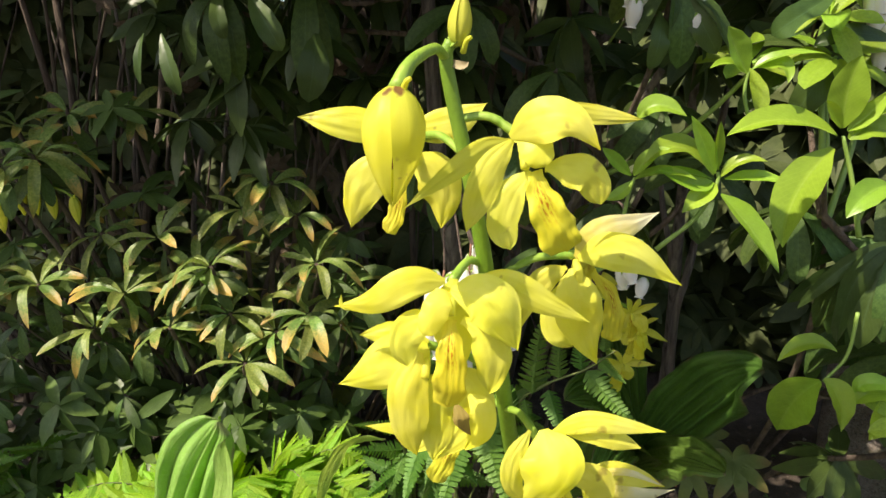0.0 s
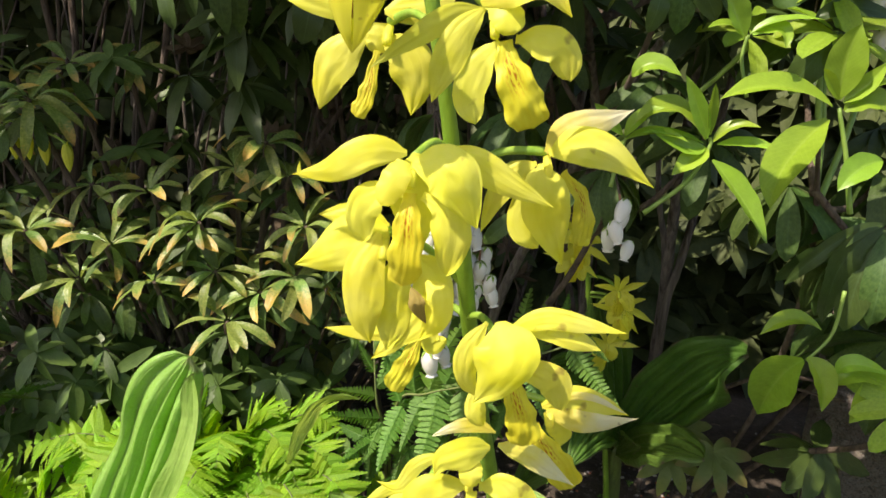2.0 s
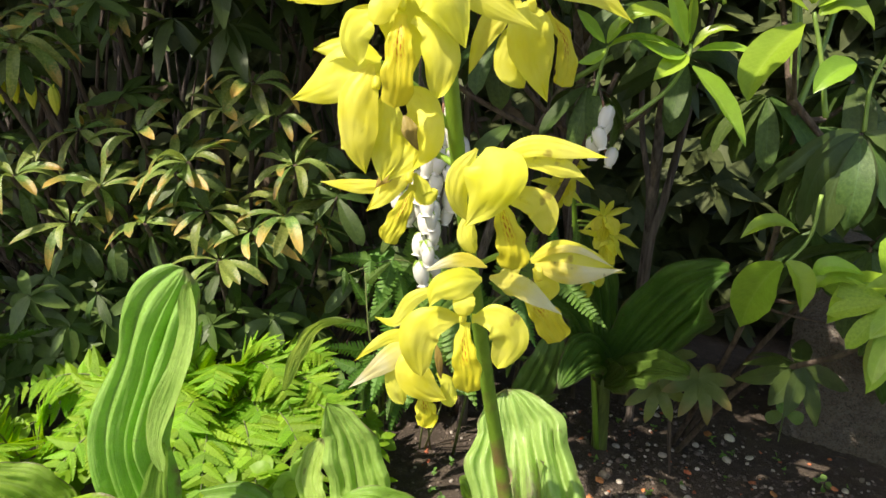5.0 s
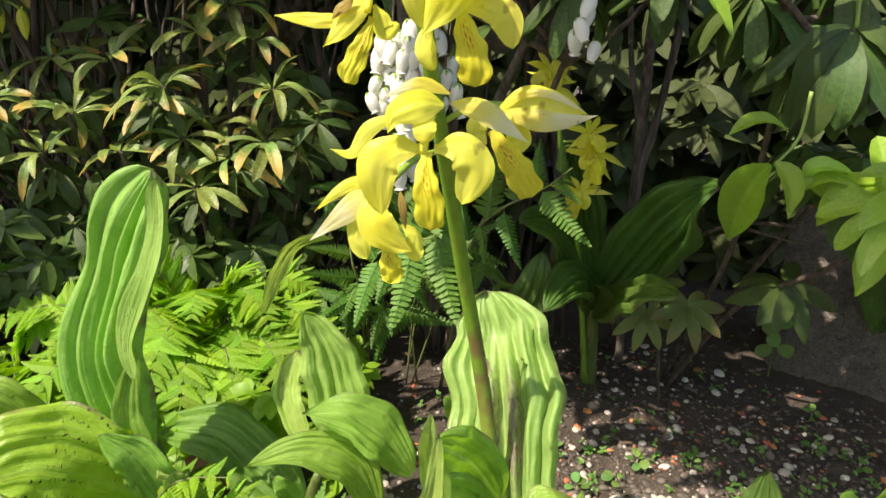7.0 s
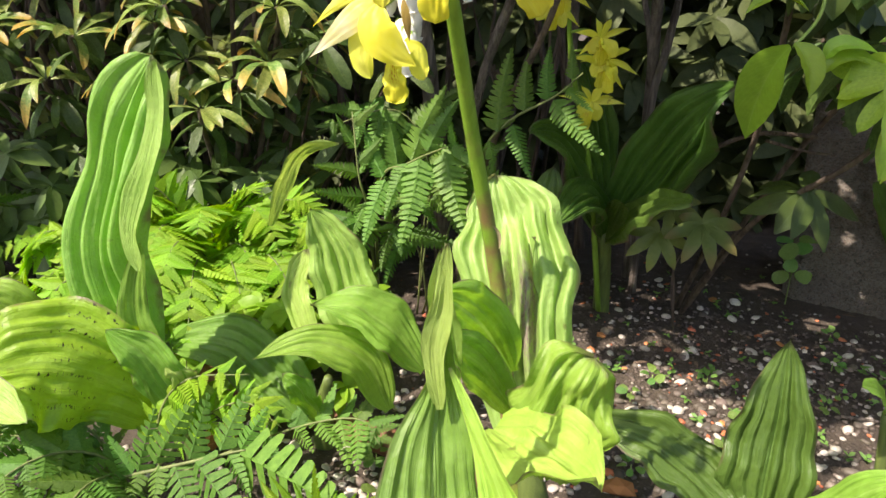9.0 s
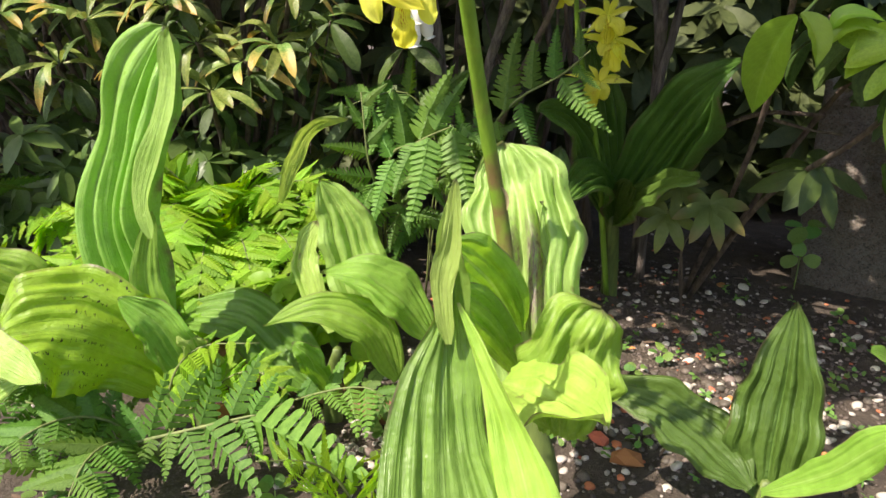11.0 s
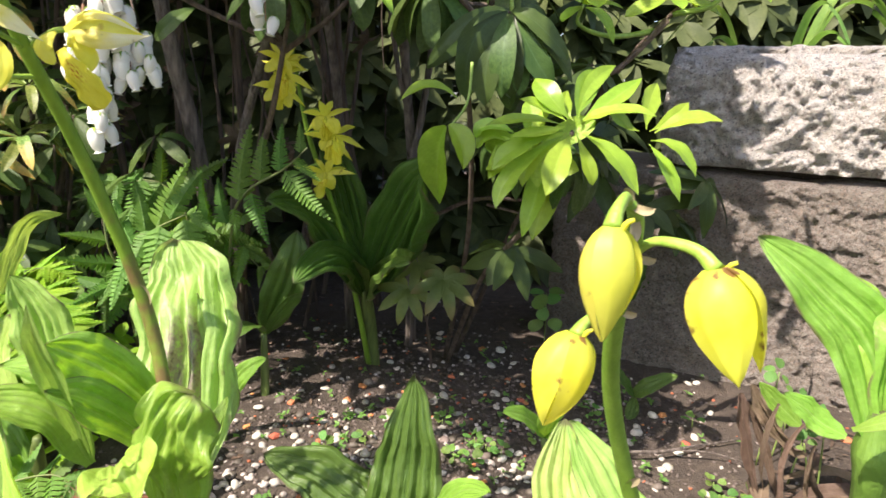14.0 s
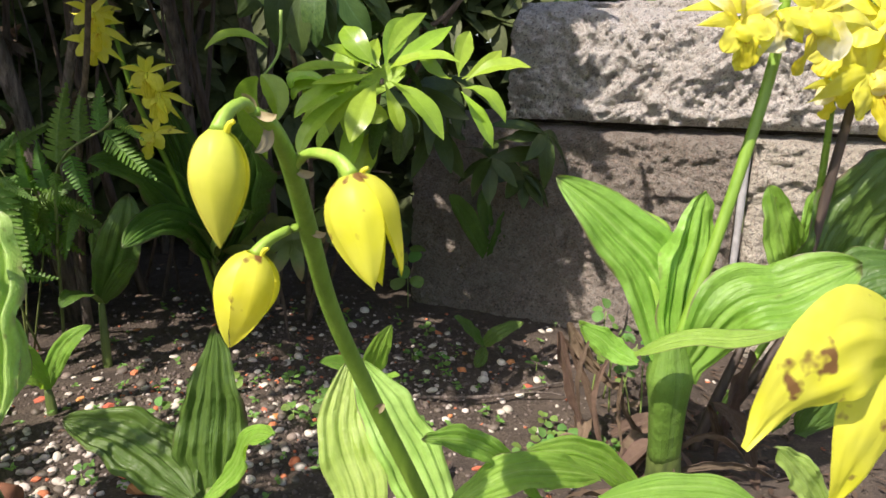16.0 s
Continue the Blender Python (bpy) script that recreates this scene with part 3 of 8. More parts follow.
def block(s0, s1, z0, z1, deep, seed, rough=0.012, label="", mat=None):
    """A hewn block between two lengths along the wall: a split front, arrises broken off, a dressed top."""
    step = 0.003
    n, m, k = int((s1 - s0) / step), int((z1 - z0) / step), 16
    verts, faces, uvs = [], [], []
    off = Vector((seed * 7.3, seed * 3.1, 0))

    def bulge(s, z):
        p = Vector((s, z, 0)) + off
        q = p + Vector((noise.noise(p * 11), noise.noise(p * 11 + Vector((9, 2, 0))), 0)) * 0.03
        h = 0.55 * noise.noise(q * 7) + 0.5 * noise.noise(q * 19) + 0.25 * noise.noise(q * 60) + 0.25 * noise.noise(q * 130)
        for size, lift in ((20.0, 0.7), (46.0, 0.5), (95.0, 0.32)):
            c = noise.voronoi(Vector((q.x * size, q.y * size * 1.5, seed)))[1][0]
            tilt = noise.noise_vector(c * 5.7)
            away = Vector((q.x * size, q.y * size * 1.5, seed)) - c
            h += lift * (1.5 * (tilt.x * away.x + tilt.y * away.y) + 0.8 * tilt.z)
        r = 1 - abs(noise.noise(Vector((q.x * 10, q.y * 16, 2)))) * 2
        e = min(s - s0, s1 - s, z - z0, z1 - z)
        edge = 1.0 - min(1.0, e / 0.016)
        lip = max(0.0, 1 - (z1 - z) / 0.04) if z1 > 0.4 else 0.0
        return -0.034 * lip ** 2 + rough * (h - 1.2 * max(0, r - 0.8)) - 0.012 * edge ** 2 * (1 + 0.8 * noise.noise(p * 30))

    rows = [(z0 + (z1 - z0) * j / m, 0.0) for j in range(m + 1)] + [(z1, deep * i / k) for i in range(1, k + 1)]
    for z, d in rows:
        for i in range(n + 1):
            s = s0 + (s1 - s0) * i / n
            if d == 0:
                q = WALL_ALONG * s + WALL_OUT * bulge(s, z) + Vector((0, 0, z - 0.004 * max(0, 1 - (z1 - z) / 0.01)))
            else:
                p = Vector((s, d, 5)) + off
                q = WALL_ALONG * s - WALL_OUT * (0.034 + d) + Vector((0, 0, z1 + 0.5 * rough * (noise.noise(p * 9) + 0.5 * noise.noise(p * 33) + 0.3 * noise.noise(p * 90)) + 0.006 * min(1, d / 0.05)))
            verts.append(q)
    faces = grid_faces(n + 1, len(rows))
    w = n + 1
    c = len(verts)
    for s in (s0, s1):
        verts += [WALL_ALONG * s + Vector((0, 0, z0)), WALL_ALONG * s - WALL_OUT * deep + Vector((0, 0, z0)), WALL_ALONG * s - WALL_OUT * deep + Vector((0, 0, z1))]
    left = [j * w for j in range(len(rows))]
    right = [j * w + n for j in range(len(rows))]
    faces.append(tuple(left[::-1][:1] + [c + 1, c] + left[:-1]))
    faces.append(tuple(right[:-1][::-1] + [c + 3, c + 4] + right[-1:])[::-1])
    return put("stone_block", mesh("stone_block", verts, faces, None, mat or GRANITE), wall, WALL_AT, label)


block(-0.015, 0.62, 0.302, 0.460, 0.22, 1, 0.017)
block(0.63, 1.30, 0.302, 0.466, 0.22, 2, 0.017)
block(-0.17, 0.305, -0.05, 0.294, 0.22, 3, 0.011, "brown granite block, its shade put into a darker stone colour", GRANITE_SHADED)
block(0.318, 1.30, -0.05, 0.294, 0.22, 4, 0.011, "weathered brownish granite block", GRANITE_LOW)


def build_mortar():
    vs, fs, uvs = tube_data([WALL_ALONG * 0.311 - WALL_OUT * 0.004 + Vector((0, 0, z)) for z in (-0.04, 0.12, 0.29)], [0.0052, 0.0046, 0.0050], n=24, sides=8, knob=0.08)
    put("mortar_joint", mesh("mortar_joint", vs, fs, uvs, MORTAR), wall, WALL_AT + WALL_ALONG * 0.311 - WALL_OUT * 0.004 + Vector((0, 0, -0.04)), "pale mortar in the upright joint")
    vs = []
    for s in (-0.01, 1.30):
        for d, z in ((0.045, 0.28), (0.2, 0.28), (0.2, 0.312), (0.045, 0.312)):
            vs.append(WALL_ALONG * s - WALL_OUT * d + Vector((0, 0, z)))
    fs = [(0, 1, 5, 4), (1, 2, 6, 5), (2, 3, 7, 6), (3, 0, 4, 7), (3, 2, 1, 0), (4, 5, 6, 7)]
    put("joint_bed", mesh("joint_bed", vs, fs, None, SOIL, False), wall, WALL_AT)
    return


build_mortar()

# ---------- the yellow orchid in full flower ----------
orchid = thing("orchid_plant", (0.138, 0.385, 0), "tall yellow ground orchid in full flower with broad pleated leaves", "orchid", "orchids in the bed")
tube("flower_stalk", orchid, [(0.14, 0.385, 0), (0.121, 0.388, 0.1), (0.116, 0.404, 0.15), (0.109, 0.41, 0.2), (0.099, 0.405, 0.25), (0.088, 0.39, 0.3), (0.078, 0.366, 0.35), (0.068, 0.335, 0.4), (0.059, 0.305, 0.45), (0.051, 0.285, 0.5), (0.042, 0.272, 0.55), (0.032, 0.266, 0.594), (0.033, 0.265, 0.604)],
     [0.0055, 0.0053, 0.0051, 0.0049, 0.0046, 0.0043, 0.004, 0.0037, 0.0033, 0.0029, 0.0025, 0.002], STALK, n=60, sides=12, ribs=0.03, knob=0.015)
tube("leaf_sheath", orchid, [(0.142, 0.39, -0.01), (0.139, 0.388, 0.05), (0.125, 0.386, 0.11)], [0.013, 0.0125, 0.0100, 0.0035], SHEATH, n=12, sides=14, ribs=0.10)
blade("bract", orchid, (0.104, 0.407, 0.225), (0.106, 0.404, 0.235), (0.103, 0.402, 0.245), 0.006, BRACT, nu=7, nv=10, cup=0.5)
blade("leaf", orchid, (0.133, 0.385, 0.088), [(0.126, 0.415, 0.146), (0.123, 0.440, 0.198), (0.119, 0.468, 0.233)], (0.110, 0.484, 0.260), 0.082, CAL_TORN, label="broad pale leaf with scraped brown patches", a=0.55, b=0.55, pleat=0.27, folds=6, wave=0.06, fold=0.12, foot=0.25, nu=61, nv=56, crumple=0.17, waves=2.6, face=(-0.2, -1, 0.25), seed=3)
blade("leaf", orchid, (0.153, 0.410, 0.128), [(0.155, 0.425, 0.150), (0.147, 0.430, 0.186)], (0.134, 0.437, 0.228), 0.022, CAL_TORN, label="buckled rim of the broad leaf", a=0.4, b=0.7, pleat=0, folds=4, wave=0.13, fold=-0.3, foot=0.25, nu=25, nv=44, crumple=0.2, waves=2.6, face=(0.5, -0.9, 0.2), seed=17)
blade("leaf", orchid, (0.103, 0.325, 0.151), [(0.116, 0.290, 0.167), (0.129, 0.265, 0.173)], (0.141, 0.235, 0.178), 0.044, CAL_LIME, label="crumpled pale leaf cupped and folded over", a=0.42, b=0.62, pleat=0, folds=5, wave=0.12, fold=0.3, foot=0.4, nu=41, nv=40, crumple=0.13, waves=1.0, cup=0.1, face=(0.1, -0.7, 0.7), seed=5)
blade("leaf", orchid, (0.140, 0.335, 0.112), [(0.137, 0.322, 0.148), (0.141, 0.318, 0.176)], (0.153, 0.318, 0.199), 0.056, CAL_LEAF, label="bright leaf hollowed like a cup", a=0.42, b=0.36, pleat=0.06, folds=5, wave=0.17, fold=0.12, foot=0.5, nu=41, nv=40, crumple=0.22, waves=1.5, cup=-0.2, face=(-0.3, -0.9, 0.2), seed=12)
blade("leaf", orchid, (0.118, 0.380, 0.156), [(0.098, 0.355, 0.196), (0.082, 0.335, 0.218)], (0.071, 0.320, 0.231), 0.038, CAL_LEAF, a=0.62, b=0.7, pleat=0.12, folds=5, wave=0.05, fold=0.2, foot=0.25, nu=37, nv=40, crumple=0.07, seed=10, waves=1.5, face=(-0.2, -0.8, 0.5))
blade("leaf", orchid, (0.121, 0.375, 0.129), [(0.100, 0.350, 0.170), (0.084, 0.330, 0.193)], (0.071, 0.315, 0.205), 0.029, CAL_LEAF, a=0.62, b=0.7, pleat=0.12, folds=4, wave=0.05, fold=0.25, foot=0.25, nu=37, nv=40, crumple=0.07, seed=11, waves=1.5, face=(-0.1, -0.8, 0.6))
blade("leaf", orchid, (0.080, 0.335, 0.164), [(0.076, 0.320, 0.206), (0.071, 0.310, 0.235)], (0.071, 0.302, 0.261), 0.015, CAL_PALE, label="narrow folded pale leaf with a brown rim", a=0.6, b=0.9, pleat=0.06, folds=4, wave=0.05, fold=0.7, foot=0.4, nu=25, nv=26, crumple=0.07, seed=9)
blade("leaf", orchid, (0.132, 0.335, 0.145), (0.147, 0.34, 0.147), (0.166, 0.36, 0.178), 0.018, CAL_LEAF, a=0.62, b=0.70, pleat=0.065, folds=6.0, wave=0.05, fold=0.12, foot=0.25, nu=37, nv=44, crumple=0.085, face=(0.3, -0.8, 0.4), seed=14)
spear = thing("orchid_plant", (0.085, 0.205, 0), "single long pointed orchid leaf with a purplish rim, rising from soil", "orchid", "orchids in the bed")
tube("leaf_sheath", spear, [(0.085, 0.205, -0.01), (0.083, 0.207, 0.045), (0.081, 0.21, 0.10)], [0.009, 0.0085, 0.0068, 0.0035], SHEATH, n=10, sides=12, ribs=0.1)
# shade is in this blade's darker colour, sunlight in the lime rim beside it
blade("leaf", spear, (0.077, 0.190, 0.132), [(0.072, 0.208, 0.163), (0.070, 0.230, 0.195), (0.072, 0.245, 0.225)], (0.074, 0.252, 0.279), 0.060, CAL_SHADED, a=0.3, b=1.6, pleat=0.075, folds=6, wave=0.07, fold=0.1, foot=0.3, nu=61, nv=50, crumple=0.06, waves=1.5, face=(0.3, -0.95, 0), seed=8)
blade("leaf", spear, (0.106, 0.185, 0.138), [(0.106, 0.200, 0.162), (0.096, 0.218, 0.191)], (0.076, 0.238, 0.232), 0.023, CAL_LIME, label="rim of the near leaf, sunlight put into its colour, with a brown edge", a=0.35, b=0.9, pleat=0.1, folds=4, wave=0.14, fold=0.1, foot=0.6, nu=31, nv=44, crumple=0.14, waves=1.3, face=(-0.4, -0.9, 0.4), seed=18)
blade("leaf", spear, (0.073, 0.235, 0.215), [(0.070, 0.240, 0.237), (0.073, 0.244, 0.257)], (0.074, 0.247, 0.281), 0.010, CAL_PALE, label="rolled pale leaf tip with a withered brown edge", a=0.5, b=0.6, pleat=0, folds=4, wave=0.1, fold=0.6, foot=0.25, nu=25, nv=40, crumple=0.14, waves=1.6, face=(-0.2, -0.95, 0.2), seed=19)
flower(orchid, (0.035, 0.268, 0.578), (0.058, 0.262, 0.569), [
    ("petal", 0, 0.69, 20, ((0.1, 0.0, 0.7), (1.3, 0.0, 1.2), (2.7, -0.1, 1.1), (3.9, -0.1, 1.0))),
    ("sepal", 0, 0.84, -25, ((-0.5, -0.2, 0.3), (-1.5, -0.5, -0.1), (-2.7, -0.9, -0.9), (-4.0, -1.1, -1.9))),
    ("petal", 0, 1.10, -10, ((-0.4, -0.2, 0.3), (-1.1, -0.6, -0.6), (-1.6, -0.7, -1.8), (-1.9, -0.5, -2.8))),
    ("hood", 0, 1.10, 0, ((-0.1, -0.3, 0.5), (0.3, -0.7, 0.1), (0.6, -0.9, -0.5))),
    ("lip_lobe", 0, 1.16, 0, ((0.2, -0.3, -0.7), (-0.4, -0.5, -1.4), (-0.7, -0.6, -2.4), (-0.4, -0.5, -3.4))),
    ("lip_lobe", 0, 1.26, 0, ((0.7, -0.3, -0.6), (1.4, -0.6, -0.6), (2.2, -0.7, -0.9), (2.6, -0.5, -1.8))),
    ("lip", 0, 1.41, 0, ((0.3, -0.5, -0.7), (0.6, -0.8, -1.6), (1.1, -0.9, -2.6), (1.5, -0.6, -3.4))),
    ("sepal", 0, 1.50, 0, ((-0.5, -0.3, 0.4), (0.4, -1.1, 1.0), (1.4, -1.4, 1.0), (2.3, -1.3, 0.1))),
], seed=1)
flower(orchid, (0.038, 0.270, 0.566), (0.020, 0.292, 0.566), [
    ("sepal", 0, 1.33, 0, ((-0.8, 0.0, 0.5), (-2.0, 0.0, 0.8), (-3.3, 0.0, 1.0), (-4.5, 0.2, 1.1))),
    ("sepal", 0, 1.32, 0, ((-0.2, 0.0, 0.6), (0.9, 0.0, 0.8), (1.9, 0.0, 1.2), (2.7, -0.2, 1.7))),
    ("petal", 0, 1.58, 0, ((-0.8, -0.1, -0.2), (-1.7, -0.2, -1.0), (-2.2, -0.2, -2.0), (-2.5, -0.1, -3.1))),
    ("petal", 0, 1.69, 0, ((-0.2, -0.1, -0.3), (0.7, -0.2, -0.9), (1.1, -0.2, -1.9), (1.0, -0.1, -3.1))),
    ("lip", 0, 0.71, 0, ((-0.4, 0.0, -0.8), (-0.6, -0.1, -1.9), (-0.8, -0.2, -2.7), (-1.1, -0.2, -3.3))),
    ("hood", 0, 1.04, 0, ((-0.4, 0.2, 0.2), (-0.4, 0.2, -0.3), (-0.5, 0.2, -0.9))),
], seed=2)
flower(orchid, (0.048, 0.281, 0.515), (0.083, 0.287, 0.522), [
    ("lip", 0, 0.98, -20, ((0.7, 0.4, -0.4), (1.5, 0.5, -1.4), (1.7, 0.5, -2.5), (1.6, 0.4, -3.3))),
    ("petal", 0, 1.03, 0, ((-0.4, 0.0, -0.1), (-1.2, 0.0, -0.6), (-1.8, 0.1, -1.5), (-2.3, 0.2, -3.0))),
    ("lip_lobe", 0, 1.19, 0, ((-0.3, 0.2, -0.6), (-0.7, 0.1, -1.7), (-0.7, 0.0, -2.6), (0.0, 0.0, -3.4))),
    ("sepal", 1, 1.27, 0, ((-0.1, -0.1, 0.3), (0.7, -0.2, 1.2), (1.8, -0.2, 1.6), (3.0, 0.0, 2.1))),
    ("sepal", 0, 1.50, 0, ((0.0, -0.2, 0.3), (1.2, -0.6, 0.7), (2.5, -0.7, 0.3), (4.0, -0.4, -0.7))),
    ("petal", 0, 1.86, 0, ((-0.2, -0.2, -0.1), (-0.1, -0.9, -1.0), (0.2, -0.9, -2.3), (0.9, -0.5, -3.9))),
], seed=3)
flower(orchid, (0.046, 0.279, 0.524), (0.034, 0.258, 0.519), [
    ("petal", 0, 1.68, 0, ((0.1, 0.1, 0.5), (0.0, 0.0, -0.6), (0.2, 0.0, -1.7), (0.3, 0.0, -3.1))),
    ("sepal", 0, 1.13, 10, ((0.8, 0.0, 0.5), (2.1, -0.1, 0.3), (3.5, -0.1, -0.4), (4.9, 0.0, -1.0))),
    ("sepal", 0, 1.18, 0, ((-0.2, -0.2, 0.5), (-1.4, -0.5, 0.5), (-2.7, -0.5, -0.2), (-4.1, -0.1, -0.5))),
    ("petal", 0, 0.21, 0, ((-3.1, -0.2, -0.3), (-3.5, -0.2, -0.5), (-3.8, -0.2, -0.4), (-3.8, -0.2, 0.0))),
    ("lip_lobe", 0, 1.16, 0, ((-0.5, -0.3, -0.8), (-1.2, -0.5, -0.9), (-1.6, -0.6, -1.6), (-1.5, -0.4, -2.6))),
    ("lip_lobe", 0, 1.34, 0, ((0.4, -0.2, -0.9), (1.2, -0.4, -1.3), (1.5, -0.5, -2.3), (1.4, -0.3, -3.6))),
    ("lip", 0, 1.17, 0, ((0.0, -0.5, -0.8), (0.0, -0.9, -1.7), (0.0, -1.0, -2.8), (-0.1, -0.7, -4.0))),
    ("hood", 0, 0.97, 0, ((-0.3, -0.3, 0.2), (-0.5, -0.8, -0.3), (-0.9, -1.0, -1.2))),
    ("petal", 0, 1.81, 0, ((0.0, -0.3, 0.2), (1.0, -1.0, 0.2), (1.7, -1.1, -0.5), (2.3, -0.7, -1.8))),
], seed=4)
flower(orchid, (0.056, 0.298, 0.467), (0.025, 0.268, 0.491), [
    ("petal", 0, 0.87, 0, ((0.1, 0.2, 0.5), (-0.8, 0.2, 0.8), (-1.7, 0.2, 0.8), (-2.5, 0.3, 0.7))),
    ("sepal", 0, 2.03, 0, ((0.1, -0.1, 0.4), (-0.9, -0.3, 0.1), (-2.0, -0.2, -0.6), (-3.3, 0.1, -1.2))),
    ("petal", 0, 0.60, 0, ((-0.7, 0.3, -1.5), (-1.0, 0.3, -2.3), (-1.2, 0.3, -2.8), (-1.4, 0.3, -3.0))),
    ("petal", 0, 1.54, 0, ((1.0, 0.0, -0.5), (1.8, -0.1, -1.3), (1.7, -0.2, -2.7), (0.5, -0.2, -4.1))),
    ("petal", 0, 1.47, 0, ((0.3, 0.0, -0.7), (0.4, -0.2, -1.9), (0.4, -0.3, -3.1), (0.3, -0.3, -4.1))),
    ("petal", 0, 1.58, 0, ((-0.2, -0.3, 0.3), (-0.6, -0.7, -1.0), (-0.6, -0.7, -2.5), (-0.3, -0.5, -3.8))),
    ("petal", 3, 0.61, 0, ((1.1, -0.8, -1.5), (1.3, -1.0, -1.9), (1.4, -1.0, -2.2), (1.7, -0.8, -2.8))),
    ("petal", 0, 1.08, 0, ((1.6, -0.5, -1.3), (2.1, -0.8, -1.8), (2.0, -0.8, -2.7), (1.5, -0.6, -3.5))),
], seed=5)
flower(orchid, (0.058, 0.304, 0.452), (0.037, 0.305, 0.451), [
    ("petal", 0, 0.75, 0, ((-0.2, 0.0, 0.5), (0.0, -0.1, 1.0), (0.1, -0.1, 1.3), (-0.2, 0.0, 1.6))),
    ("petal", 0, 0.75, 0, ((-0.1, 0.0, 0.5), (0.3, -0.1, 0.9), (0.8, -0.1, 1.0), (1.4, 0.0, 1.0))),
    ("sepal", 0, 1.11, 0, ((0.1, -0.2, 0.0), (-0.6, -0.3, -0.6), (-1.2, -0.3, -1.4), (-1.9, -0.2, -2.1))),
    ("lip", 0, 1.01, 0, ((0.2, -0.1, -0.8), (-0.2, -0.3, -1.8), (-0.6, -0.3, -2.7), (-1.0, -0.2, -3.5))),
    ("lip_lobe", 0, 0.85, 0, ((0.2, 0.0, -0.3), (0.5, -0.1, -0.8), (0.7, -0.1, -1.3), (1.3, 0.0, -1.0))),
    ("petal", 3, 0.48, 0, ((-0.6, -0.5, 0.0), (-0.9, -0.5, -0.4), (-1.2, -0.5, -0.6), (-1.5, -0.4, -1.0))),
    ("petal", 0, 0.67, 0, ((-0.4, 0.0, -1.0), (-1.6, 0.0, -1.0), (-2.7, 0.0, -1.0), (-4.0, 0.0, -0.9))),
], seed=6)
flower(orchid, (0.058, 0.304, 0.452), (0.069, 0.262, 0.454), [
    ("sepal", 0, 0.85, 0, ((0.4, 0.3, 0.8), (1.7, 0.2, 1.3), (3.1, 0.1, 1.2), (4.6, 0.1, 1.0))),
    ("petal", 0, 0.90, 0, ((0.9, 0.5, 0.7), (1.8, 0.4, 0.8), (2.9, 0.3, 0.5), (3.8, 0.3, 0.2))),
    ("lip_lobe", 0, 1.21, 0, ((0.5, 0.1, -0.8), (1.5, -0.1, -0.7), (2.2, -0.2, -1.1), (2.5, -0.1, -2.1))),
    ("lip", 0, 1.20, 0, ((0.5, -0.2, -0.8), (0.8, -0.5, -1.7), (1.1, -0.6, -2.6), (1.2, -0.4, -3.5))),
    ("lip_lobe", 0, 0.77, 0, ((-0.5, 0.0, -1.2), (-0.7, -0.1, -1.9), (-0.6, -0.2, -2.5), (-0.3, -0.1, -3.0))),
    ("petal", 0, 0.97, -20, ((-0.5, -0.1, 1.1), (-1.1, -0.7, 0.2), (-1.1, -0.8, -0.8), (-0.6, -0.4, -1.7))),
    ("sepal", 0, 2.33, 0, ((0.0, -0.2, 1.2), (0.2, -1.2, 0.5), (-0.1, -1.3, -0.6), (-0.8, -0.7, -1.8))),
], seed=7)
flower(orchid, (0.069, 0.337, 0.397), (0.100, 0.318, 0.405), [
    ("sepal", 0, 1.39, 0, ((-0.4, 0.0, 0.2), (0.9, -0.1, 0.6), (2.3, -0.1, 0.5), (3.6, -0.1, 0.1))),
    ("sepal", 1, 0.99, 0, ((-0.2, -0.2, 0.1), (1.1, -0.4, -0.2), (2.5, -0.4, -0.2), (4.0, -0.3, 0.1))),
    ("petal", 1, 0.38, 0, ((-0.4, -0.2, 0.3), (0.7, -0.3, 0.9), (1.9, -0.3, 0.9), (3.5, -0.2, 0.2))),
    ("lip", 0, 1.43, 0, ((-0.7, 0.0, -0.8), (0.0, -0.3, -1.8), (0.7, -0.3, -2.7), (1.4, -0.2, -3.8))),
    ("petal", 0, 1.11, 0, ((-0.2, 0.2, -0.2), (0.4, 0.2, -0.8), (0.7, 0.2, -1.3), (0.7, 0.2, -1.9))),
    ("lip_lobe", 0, 0.95, 0, ((-0.8, -0.1, 0.1), (-1.3, -0.2, -0.4), (-1.4, -0.2, -0.9), (-1.0, -0.1, -1.6))),
], seed=8)
